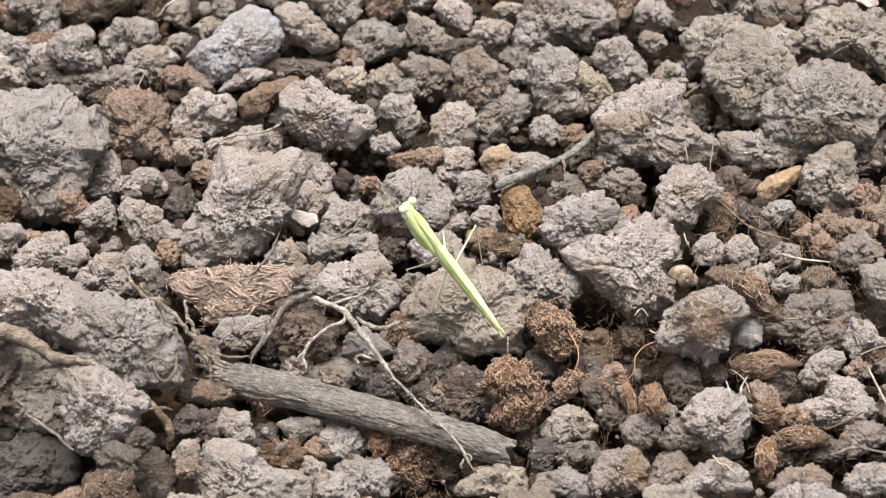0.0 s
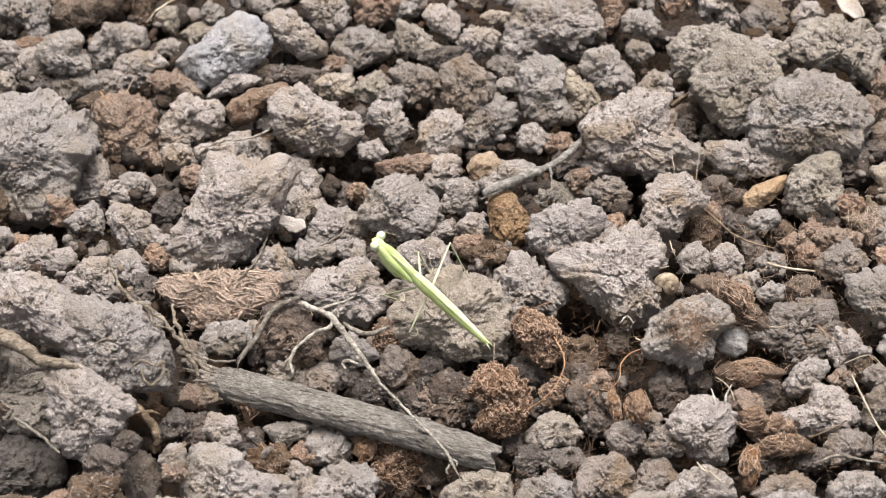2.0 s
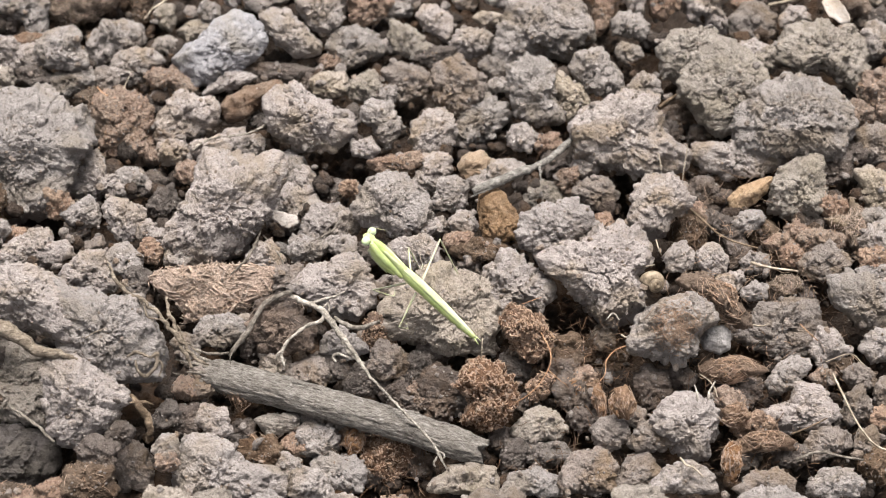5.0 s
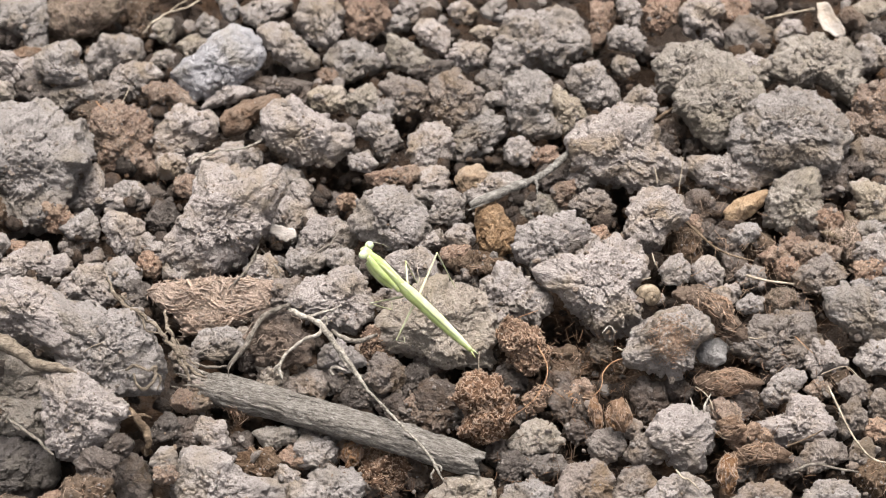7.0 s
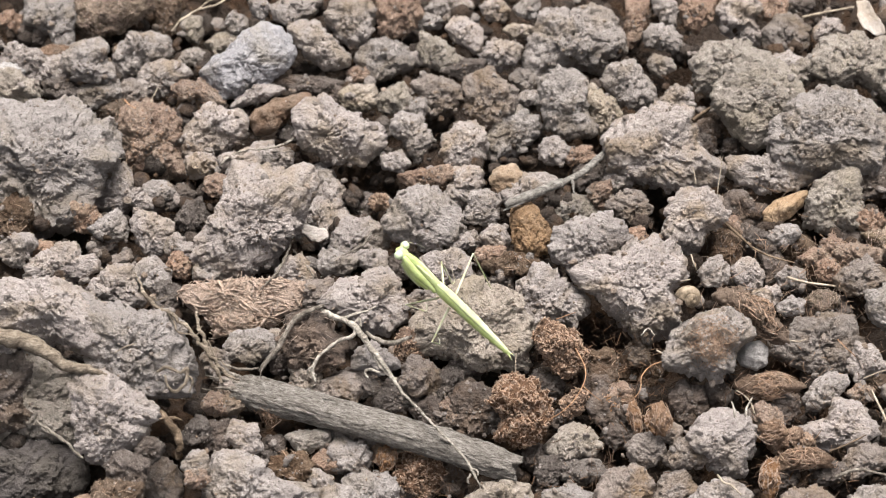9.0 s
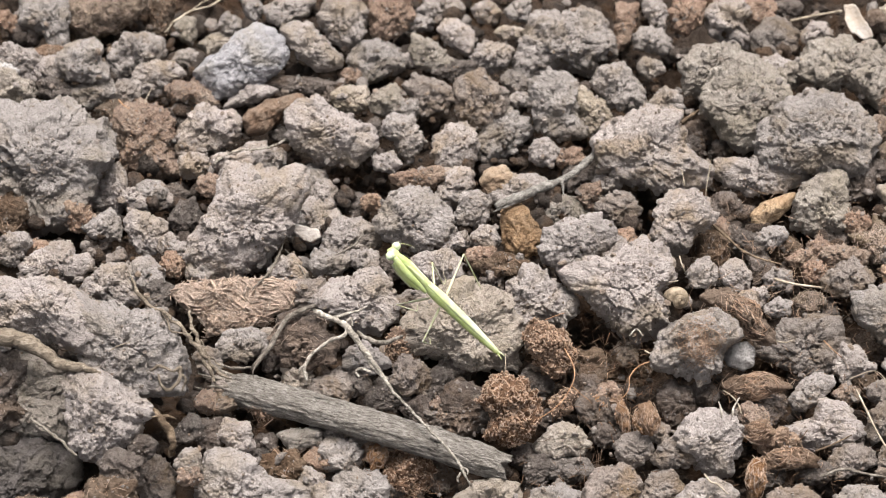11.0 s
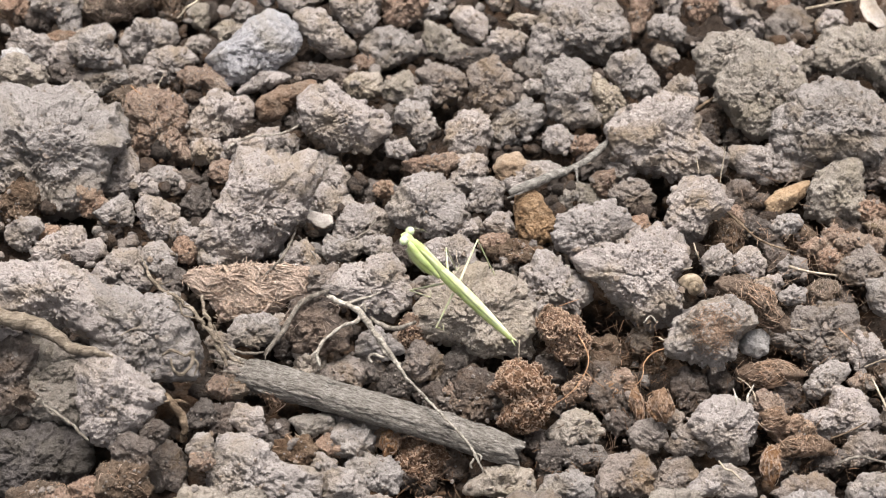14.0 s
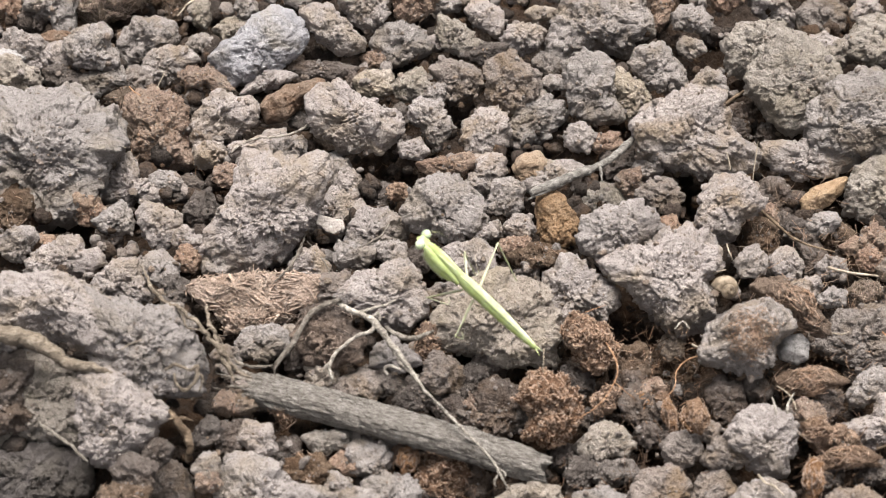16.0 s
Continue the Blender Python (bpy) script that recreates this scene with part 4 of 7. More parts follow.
clod('G', -52.9, 2.6, -4.7, 2.4, 2.6, 1.6, 0, outline=[(-2.4, -0.7), (-0.3, -2.8), (1.8, -1.7), (2.4, 0.9), (0.8, 2.5), (-1.9, 2.0)])
clod('F', -42.3, -8.8, -4.3, 11.4, 4.9, 1.8, 0, outline=[(-9.4, -1.1), (-6.8, -2.1), (-4.7, -3.7), (-5.2, -5.9), (-3.2, -5.7), (1.0, -4.7), (4.6, -4.2), (6.7, -2.1), (9.8, -1.1), (11.0, 1.5), (10.3, 3.9), (2.5, 3.9), (-4.7, 3.6), (-10.4, 3.3), (-11.8, 1.5)])
clod('G', -33.1, -1.9, -4.3, 3.6, 2.9, 2.1, 0, outline=[(-1.8, -2.5), (3.4, -2.5), (3.4, 0.1), (0.8, 3.2), (-1.8, 2.7), (-3.9, 0.1)])
clod('L', -59.9, -24.9, 5.4, 10.8, 9.8, 6.6, 0, outline=[(-10.9, 0.8), (-7.0, -1.8), (-3.0, -5.2), (0.5, -8.2), (2.9, -8.9), (6.9, -8.9), (10.4, -7.7), (10.7, -3.7), (9.4, 1.2), (5.9, 5.2), (1.0, 5.7), (-5.0, 7.7), (-10.9, 10.6)], wear=0.87)
clod('L', -74.6, -20.5, 9.2, 12.1, 7.2, 5.5, 0, outline=[(-12.4, -3.4), (-7.0, -3.1), (1.9, -4.3), (5.9, -6.1), (9.9, -8.5), (11.8, -5.6), (11.8, 0.2), (7.9, 2.9), (4.4, 5.3), (0.9, 6.0), (-7.0, 5.5), (-12.4, 4.8)], wear=0.87)
clod('L', -62.8, -37.3, 2.5, 7.2, 8.1, 4.9, 0, outline=[(-6.2, 0.4), (-5.2, -5.5), (-3.7, -7.7), (0.7, -7.5), (4.6, -4.7), (7.0, -2.6), (6.1, -1.3), (8.2, -0.1), (7.8, 2.1), (3.2, 5.1), (-1.3, 8.4), (-5.2, 6.7)], wear=0.87)
clod('T', -78.2, -29.5, -3.1, 10.4, 9.2, 6.2, 0, outline=[(-9.9, -7.2), (-0.4, -7.2), (5.6, -7.9), (9.8, -9.7), (10.1, -4.2), (10.8, -0.2), (10.4, 3.8), (5.6, 6.8), (-0.4, 8.4), (-9.9, 8.7)], wear=0.87)
clod('J', -78.0, -42.4, -9.3, 9.9, 6.5, 6.2, 0, outline=[(-9.6, -4.9), (-3.1, -6.4), (5.8, -5.4), (9.3, -2.9), (10.3, -0.9), (9.8, 3.1), (7.3, 5.6), (2.8, 6.6), (-3.1, 5.6), (-9.6, 4.1)])
clod('E', -55.4, -41.7, -12.2, 4.0, 4.5, 2.7, 0, outline=[(-1.7, -4.1), (3.3, -4.1), (3.8, -0.1), (2.3, 3.4), (-0.2, 4.9), (-2.7, 3.4), (-4.2, -0.1)])
clod('L', -38.7, -46.4, -6.3, 9.6, 6.2, 4.6, 0, outline=[(-7.9, -4.0), (1.0, -5.0), (10.8, -4.0), (10.8, 0.0), (7.8, 1.4), (2.9, 1.9), (1.9, 4.4), (-2.0, 6.4), (-4.9, 7.3), (-6.9, 5.4), (-8.4, 0.9)], wear=0.87)
clod('G', -47.9, -44.7, -0.6, 2.5, 2.5, 1.6, 0, outline=[(-0.7, -2.5), (2.2, -1.5), (1.7, 2.4), (-0.7, 2.4), (-2.7, -0.6)])
clod('G', -40.3, -38.2, -2.5, 3.2, 3.2, 2.1, 0, outline=[(-0.6, -3.1), (3.3, -2.2), (1.9, 2.3), (-2.1, 3.3), (-3.1, -0.2)])
clod('T', -29.4, -37.2, -5.0, 4.2, 2.0, 1.5, 0, outline=[(-1.8, -2.2), (3.1, -1.2), (4.1, 1.3), (-0.9, 1.8), (-4.3, 0.8)])
clod('L', -18.9, -45.5, -8.6, 5.2, 3.5, 2.6, 0, outline=[(-4.3, -3.2), (4.6, -3.2), (5.1, 0.8), (3.1, 3.3), (-0.4, 3.8), (-3.3, 3.3), (-5.3, -0.7)])
clod('G', -40.6, -19.1, -2.8, 4.5, 3.0, 2.3, 0, outline=[(-3.6, -2.6), (1.0, -3.1), (4.0, -1.1), (4.5, 2.0), (1.5, 3.0), (-2.6, 2.5), (-4.6, 0.0)])
clod('Q', -29.4, -20.1, 0.1, 5.8, 5.3, 4.4, 0, outline=[(-3.4, -3.9), (0.7, -4.9), (5.7, -3.9), (5.2, 0.1), (2.7, 4.2), (-1.4, 5.7), (-3.9, 4.2), (-5.9, 0.1)])
clod('L', -9.9, 8.0, -1.3, 7.5, 5.5, 4.2, 0, outline=[(-6.3, -2.4), (-3.2, -4.5), (1.1, -5.5), (4.8, -4.5), (7.4, -1.3), (6.3, 1.9), (2.7, 5.0), (-1.0, 5.6), (-4.7, 4.5), (-7.6, -0.2)], wear=0.97)
clod('G', 0.8, 11.8, -3.0, 3.5, 3.5, 2.2, 0, outline=[(-2.9, -2.8), (0.3, -3.4), (3.0, -1.8), (3.5, 1.4), (1.4, 3.5), (-1.8, 3.0), (-3.6, -0.7)])
clod('Y', 5.4, 19.7, -4.2, 3.3, 3.0, 2.5, 0, outline=[(-1.5, -3.0), (1.7, -2.0), (3.4, 0.7), (1.7, 2.9), (-2.0, 1.8), (-3.3, -0.3)])
clod('O', 9.5, 5.9, -2.4, 3.7, 5.3, 3.5, 0, outline=[(-3.1, 0.0), (-2.6, -3.7), (0.1, -5.1), (3.2, -4.2), (3.8, 0.0), (2.2, 3.1), (-0.5, 5.5), (-3.6, 4.2)])
clod('L', 19.8, 1.7, 0.3, 7.6, 5.1, 3.8, 0, outline=[(-6.1, -3.6), (-3.0, -5.4), (1.2, -4.1), (4.8, -2.0), (7.9, -0.4), (7.4, 2.2), (3.8, 4.8), (-1.4, 4.2), (-5.6, 2.7), (-7.2, -1.0)], wear=0.87)
clod('T', 17.2, 15.1, -8.3, 6.2, 3.5, 2.6, 0, outline=[(-3.0, -3.4), (1.8, -2.3), (6.1, -0.1), (4.5, 2.6), (0.7, 3.6), (-3.6, 1.5), (-6.3, -2.3)])
clod('G', 9.0, 18.4, -5.3, 6.2, 3.2, 2.5, 0, outline=[(-3.0, -3.5), (1.3, -1.9), (6.7, 0.8), (3.4, 3.0), (-3.0, 1.9), (-5.7, -1.3)])
clod('G', 3.3, 5.1, -2.9, 3.0, 2.4, 1.8, 0, outline=[(-1.6, -1.8), (1.6, -2.3), (2.9, -0.7), (1.6, 1.9), (-1.1, 2.5), (-3.2, -0.2)])
clod('L', 12.9, -9.0, -2.8, 5.8, 6.2, 3.8, 0, outline=[(-4.8, -1.3), (-4.0, -5.0), (-0.9, -5.5), (2.7, -5.0), (6.3, -3.4), (5.8, 0.7), (2.2, 3.8), (-0.9, 6.9), (-3.0, 6.4), (-5.2, 2.8)])
clod('L', 28.6, -7.5, -0.8, 10.2, 9.6, 6.3, 0, outline=[(-10.5, -0.7), (-7.9, -1.2), (-5.4, -3.8), (-1.8, -8.4), (1.8, -10.0), (4.9, -8.9), (7.0, -5.8), (6.5, -0.7), (8.9, 1.4), (8.5, 4.5), (5.5, 7.6), (2.9, 9.1), (-0.2, 7.6), (-5.4, 5.5), (-7.9, 5.0), (-11.5, 2.4)], wear=1.00)
clod('L', -5.7, -1.7, -2.9, 4.9, 3.1, 2.3, 0, outline=[(-3.0, -3.0), (1.1, -3.0), (4.8, -2.0), (4.3, 1.7), (1.1, 3.2), (-3.0, 2.7), (-5.1, 1.2)])
clod('T', -0.7, -15.8, -2.0, 11.0, 7.7, 5.8, 0, outline=[(-11.0, -3.9), (-7.9, -4.9), (-1.8, -6.4), (4.3, -7.4), (8.9, -6.4), (10.5, -2.3), (9.4, 1.8), (6.9, 5.8), (1.3, 7.9), (-4.8, 7.4), (-7.9, 4.8), (-9.9, 1.8), (-11.5, -2.3)])
clod('L', -19.6, -9.3, -2.8, 7.2, 5.7, 4.1, 0, outline=[(-6.6, -2.0), (-3.5, -3.1), (-1.5, -4.6), (3.2, -5.6), (6.3, -3.6), (6.3, -0.5), (4.7, 3.1), (3.2, 5.7), (-0.4, 5.2), (-4.6, 3.7), (-8.2, 0.0)], wear=0.87)
clod('L', -21.9, 8.4, -7.7, 5.7, 4.0, 3.0, 0, outline=[(-5.3, -2.0), (-3.1, -4.1), (1.2, -3.0), (4.9, -2.0), (6.0, 1.2), (2.2, 3.6), (-2.1, 3.9), (-5.3, 0.2)])
clod('G', -1.0, 5.8, -4.8, 2.1, 2.1, 1.4, 0, outline=[(-0.5, -2.2), (2.1, -0.6), (0.5, 2.0), (-2.1, 1.0)])
clod('E', 4.6, -2.7, -5.6, 2.3, 2.3, 1.5, 0, outline=[(-1.4, -2.3), (1.7, -1.7), (2.3, 1.4), (-0.3, 2.4), (-2.4, 0.3)])
clod('G', 39.0, 6.0, 1.4, 5.5, 6.0, 3.7, 0, outline=[(-4.4, -4.6), (-2.3, -5.7), (1.4, -6.2), (2.9, -2.5), (5.0, -0.4), (5.6, 3.2), (2.4, 5.8), (-1.8, 5.3), (-3.9, 2.7), (-5.4, -2.5)])
clod('E', 28.4, 13.7, -5.2, 4.5, 3.0, 2.2, 0, outline=[(-1.0, -3.1), (2.7, -2.6), (4.3, 0.1), (2.2, 2.8), (-2.1, 2.8), (-4.8, 0.1)])
clod('C', 57.3, 13.9, -5.7, 4.4, 3.5, 3.1, 0, outline=[(-3.6, -2.5), (-2.0, -3.5), (0.7, -1.9), (3.3, 0.2), (4.6, 3.4), (2.8, 3.1), (-2.0, 1.3), (-4.2, -0.9)])
clod('L', 56.6, 6.9, -4.9, 3.5, 2.2, 1.6, 0, outline=[(-2.4, -1.6), (0.2, -2.2), (3.4, 0.0), (2.3, 2.1), (-1.4, 1.6), (-3.5, 0.0)])
clod('G', 42.6, -4.8, -0.4, 3.1, 2.8, 1.9, 0, outline=[(-1.7, -2.6), (2.4, -2.1), (3.0, 0.5), (0.9, 3.0), (-1.2, 2.5), (-3.2, -0.1)])
clod('L', 48.9, -4.1, -1.8, 2.8, 3.1, 1.9, 0, outline=[(-2.5, -0.8), (-0.6, -3.1), (2.5, -2.4), (2.7, 0.2), (1.0, 2.8), (-1.1, 3.1), (-2.9, 1.2)])
clod('N', 48.0, -16.6, 3.6, 6.8, 5.0, 4.7, 0, outline=[(-4.1, 0.6), (0.0, -1.9), (3.0, -4.9), (5.8, -5.4), (6.0, -2.9), (3.0, 0.6), (-1.0, 3.6), (-4.6, 4.6), (-7.6, 3.1)])
clod('E', 69.3, -3.5, -3.6, 5.2, 3.6, 2.8, 0, outline=[(-4.6, -1.8), (-2.0, -3.4), (1.1, -2.4), (5.3, -1.3), (4.2, 1.3), (1.1, 3.9), (-2.0, 2.3), (-5.1, -0.3)])
clod('G', 75.7, -13.0, -2.1, 6.4, 5.3, 3.8, 0, outline=[(-6.0, 0.4), (-2.4, -3.7), (1.7, -5.7), (5.8, -4.7), (5.8, 0.4), (3.8, 3.5), (-2.4, 5.0), (-7.0, 4.5)])
clod('L', 79.0, -5.0, -4.4, 4.2, 1.4, 1.1, 0, outline=[(-2.9, -1.5), (3.9, -0.9), (3.9, 1.2), (-1.3, 1.4), (-4.4, 0.3)])
clod('G', 56.8, -2.9, -4.8, 2.9, 2.2, 1.6, 0, outline=[(-2.4, -1.6), (0.3, -2.1), (2.9, -0.6), (2.4, 1.5), (-0.8, 2.3), (-2.9, 0.0)])
clod('L', 55.9, -10.9, -2.6, 2.5, 1.8, 1.4, 0, outline=[(-1.3, -1.6), (2.1, -1.2), (2.3, 1.0), (-0.3, 1.9), (-2.8, 0.0)])
clod('R', 62.3, 2.6, -5.8, 3.3, 1.9, 1.4, 0, outline=[(-0.4, -2.0), (3.0, -0.6), (2.2, 1.8), (-1.0, 1.6), (-3.6, -0.2)])
clod('Z', 62.2, -7.7, -4.9, 3.2, 2.0, 1.9, 0, outline=[(-0.3, -2.1), (3.0, -0.8), (2.3, 1.6), (-1.4, 1.8), (-3.4, -0.3)])
clod('E', 60.9, -16.1, -6.3, 8.4, 5.5, 4.2, 0, outline=[(-4.8, -3.9), (0.3, -5.4), (4.4, -4.9), (7.5, 0.2), (6.5, 4.3), (2.4, 5.6), (-3.8, 4.3), (-6.9, 1.2), (-9.4, -1.8)])
clod('Z', 76.0, 5.7, -6.4, 4.2, 6.4, 4.0, 0, outline=[(-3.3, 0.2), (-0.1, -4.0), (2.6, -6.2), (3.1, -0.9), (1.5, 3.4), (-0.1, 6.6), (-1.1, 2.8), (-5.4, 2.3)])
clod('T', 81.7, 14.0, -4.7, 4.0, 4.3, 2.6, 0, outline=[(-1.9, -4.3), (3.5, -4.3), (3.5, 3.2), (-1.9, 4.3), (-4.6, 3.2)])
clod('M', 40.0, -22.8, 3.3, 7.8, 6.0, 5.5, 0, outline=[(-6.0, -4.6), (-2.5, -5.1), (1.0, -6.1), (4.0, -4.6), (4.5, -1.1), (7.7, 1.4), (7.0, 4.4), (3.0, 5.9), (-1.5, 4.9), (-5.5, 2.4), (-8.0, -2.1)])
clod('S', 48.0, -22.5, -0.8, 2.8, 2.5, 2.1, 0, outline=[(-2.0, -1.6), (0.5, -2.6), (2.2, -1.6), (2.5, 1.3), (1.0, 2.5), (-1.5, 2.0), (-3.0, -0.1)])
clod('N', 50.0, -28.1, -1.8, 6.3, 2.2, 2.0, 0, outline=[(-4.4, -1.6), (-1.9, -2.2), (2.6, -1.4), (6.8, -0.4), (5.6, 0.6), (1.6, 2.1), (-3.4, 1.6), (-5.9, 0.1)])
clod('G', 60.7, -27.0, -5.1, 4.0, 3.5, 2.4, 0, outline=[(-3.0, -3.1), (-1.0, -3.6), (2.0, -1.1), (4.0, 1.0), (3.5, 3.0), (1.0, 3.3), (-2.0, 1.5), (-4.0, -1.6)])
clod('G', 68.7, -20.4, -6.1, 4.1, 3.5, 2.4, 0, outline=[(-1.7, -3.3), (2.9, -2.0), (4.4, -0.5), (0.9, 3.1), (-1.7, 3.6), (-3.7, -1.0)])
clod('L', 63.0, -33.7, -6.4, 6.4, 4.5, 3.4, 0, outline=[(-5.8, -3.2), (-2.8, -4.2), (1.2, -3.2), (4.2, -2.2), (6.3, -1.2), (5.2, 1.8), (2.7, 4.4), (-1.3, 4.7), (-2.8, 1.3), (-6.5, -0.2)])
clod('R', 67.4, -26.5, -6.9, 2.8, 1.7, 1.3, 0, outline=[(-1.4, -1.6), (2.1, -1.3), (2.6, 1.0), (-0.9, 1.8), (-2.9, 0.0)])
clod('L', 42.2, -39.1, -2.4, 5.6, 6.0, 3.7, 0, outline=[(-5.2, -1.2), (-3.2, -1.7), (-2.2, -4.6), (0.2, -6.6), (2.7, -5.6), (4.2, -2.6), (4.9, 0.8), (4.2, 4.3), (1.7, 5.4), (-2.2, 4.7), (-4.7, 3.3), (-6.2, 0.8)])
clod('E', 35.7, -40.8, -3.6, 3.9, 2.9, 2.2, 0, outline=[(-2.6, -2.5), (0.3, -2.5), (3.8, -1.5), (3.3, 1.0), (0.8, 3.3), (-1.6, 2.5), (-4.1, -1.0)])
clod('D', 36.7, -30.0, -4.7, 3.5, 4.4, 2.5, 0, outline=[(-2.0, -3.2), (0.0, -4.7), (3.5, -1.2), (2.5, 2.9), (-1.5, 4.1), (-3.5, 1.8)])
clod('E', 28.5, -39.8, -4.3, 3.5, 3.3, 2.2, 0, outline=[(-2.7, -1.9), (-1.2, -3.4), (1.8, -2.4), (3.7, 0.0), (2.3, 2.5), (-1.2, 3.2), (-3.4, 0.5)])
clod('T', 16.6, -36.5, -7.1, 5.2, 3.1, 2.4, 0, outline=[(-2.0, -2.8), (3.5, -2.3), (5.0, -0.3), (2.5, 2.7), (0.0, 3.5), (-3.0, 1.7), (-5.5, -1.3)])
clod('E', 16.3, -40.3, -9.4, 6.5, 2.5, 1.9, 0, outline=[(-4.3, -0.9), (1.2, -2.9), (6.2, -0.9), (4.2, 1.6), (-1.8, 2.1), (-6.8, 2.1)])
clod('E', 66.5, -40.3, -7.0, 4.7, 3.2, 2.4, 0, outline=[(-2.8, -3.2), (1.2, -2.2), (4.6, -0.7), (4.1, 1.7), (1.7, 3.2), (-2.3, 2.2), (-4.8, -1.2)])
clod('E', 73.6, -40.0, -6.9, 2.5, 2.7, 1.7, 0, outline=[(-2.0, -2.5), (1.0, -2.5), (2.5, 0.0), (1.5, 2.9), (-1.0, 2.4), (-2.5, -0.5)])
clod('E', 72.5, -33.2, -5.9, 2.8, 3.8, 2.1, 0, outline=[(-1.3, -3.3), (2.2, -2.3), (2.7, 0.2), (0.7, 4.2), (-1.8, 2.2), (-2.8, -1.8)])
clod('L', 78.1, -20.9, -4.9, 3.3, 3.3, 2.2, 0, outline=[(-2.1, -3.3), (2.9, -2.7), (2.9, 3.4), (-2.1, 2.9), (-3.7, -0.7)])
clod('E', 78.3, -30.2, -6.9, 2.3, 3.0, 1.7, 0, outline=[(-1.6, -3.0), (2.0, -3.0), (2.0, 3.1), (-1.1, 3.1), (-2.6, 0.1)])
clod('E', 33.5, -46.1, -7.5, 4.2, 3.2, 2.3, 0, outline=[(-3.9, -2.8), (3.5, -2.8), (4.0, 1.1), (1.5, 3.6), (-2.4, 3.1), (-4.4, -1.8)])
clod('L', 40.6, -49.7, -3.3, 5.8, 2.8, 2.1, 0, outline=[(-5.5, -2.2), (5.7, -2.2), (4.7, 1.2), (1.3, 3.3), (-3.1, 2.2), (-6.0, -0.8)])
clod('E', 24.7, -46.7, -6.1, 4.9, 4.0, 2.8, 0, outline=[(-5.0, -3.4), (4.3, -3.4), (4.8, 2.0), (1.4, 4.5), (-2.6, 3.5), (-5.0, 0.0)])
clod('L', 14.8, -48.0, -7.6, 5.2, 2.5, 1.8, 0, outline=[(-5.4, -2.0), (4.9, -2.0), (4.9, 0.9), (1.0, 2.9), (-3.4, 1.9), (-5.4, -1.1)])
clod('T', 3.5, -47.1, -7.7, 6.4, 2.7, 2.1, 0, outline=[(-6.4, -2.2), (5.9, -2.2), (5.0, 2.2), (1.0, 3.2), (-2.9, 2.2), (-6.9, -0.8)])
clod('E', 54.7, -50.1, -3.7, 5.3, 2.4, 1.8, 0, outline=[(-4.6, -2.2), (4.7, -1.8), (5.1, 0.7), (2.2, 2.6), (-2.6, 2.1), (-5.6, -0.8)])
clod('L', 66.9, -49.2, -5.3, 5.1, 2.5, 1.8, 0, outline=[(-4.8, -2.2), (4.0, -2.2), (5.0, -0.3), (3.1, 2.7), (-1.8, 2.7), (-5.2, -0.3)])
clod('N', 55.3, -42.0, -3.5, 5.5, 2.1, 2.0, 0, outline=[(-4.5, -2.3), (-0.6, -1.0), (4.8, -1.5), (5.5, 0.5), (2.4, 2.0), (-2.6, 1.5), (-5.5, 0.0)])
clod('U', 49.0, -46.9, -1.4, 1.6, 3.5, 1.5, 0, outline=[(-1.2, -2.1), (0.0, -3.8), (1.3, -1.7), (1.5, 2.5), (-0.4, 3.2), (-1.6, 1.3)])
clod('H', 7.2, -32.8, -1.9, 4.9, 6.1, 4.4, 0, outline=[(-3.1, -1.7), (-4.1, -4.7), (-0.6, -6.2), (3.3, -4.7), (4.3, -1.7), (4.8, 1.7), (2.8, 4.9), (-0.6, 5.9), (-3.6, 4.7), (-5.1, 1.7)])
clod('H', 14.3, -20.9, -0.7, 4.5, 4.8, 3.7, 0, outline=[(-2.1, -2.9), (1.9, -4.9), (4.4, -2.9), (3.4, 1.2), (0.4, 4.2), (-2.6, 4.7), (-4.6, 1.2)])
clod('H', 16.6, -29.6, -5.4, 2.5, 2.8, 2.1, 0, outline=[(-1.4, -3.0), (1.6, -1.0), (2.6, 2.0), (0.1, 2.5), (-2.4, 0.0)])
clod('D', 12.0, -25.0, -6.6, 3.4, 2.7, 1.9, 0, outline=[(-2.3, -1.3), (0.3, -2.8), (3.0, -1.8), (2.8, 1.3), (-0.2, 2.6), (-3.8, 1.3)])
clod('E', -21.0, -24.8, -6.3, 4.0, 2.5, 1.9, 0, outline=[(-1.8, -2.6), (2.3, -2.1), (4.3, 0.4), (1.2, 2.5), (-2.3, 2.5), (-3.8, -0.6)])
clod('D', -14.1, -27.0, -7.7, 4.6, 3.5, 2.6, 0, outline=[(-3.6, -2.5), (0.5, -3.5), (4.6, -1.0), (3.5, 2.6), (-1.5, 3.6), (-4.6, 0.0)])
clod('L', -18.5, -21.9, -3.0, 4.6, 3.0, 2.3, 0, outline=[(0.9, -2.7), (4.9, -1.2), (2.9, 1.3), (-0.2, 3.4), (-3.2, 1.8), (-4.2, -1.7)])
clod('B', -82.5, 51.7, -4.3, 3.8, 1.5, 1.6, 0)
clod('P', -62.4, 65.8, -9.3, 2.8, 3.9, 2.9, 0)
clod('G', -91.0, 21.1, -3.1, 7.7, 11.8, 8.4, 0)
clod('P', -69.0, 37.2, -7.1, 3.0, 2.7, 2.5, 0)
clod('G', -45.2, 24.0, -4.1, 3.7, 2.3, 2.5, 10)
clod('G', -52.1, 24.1, -4.9, 3.7, 2.4, 2.6, 0)
clod('G', -9.6, 62.4, -7.3, 2.2, 2.0, 1.8, 0)
clod('G', -11.5, 39.2, -6.2, 2.1, 1.7, 1.7, 0)
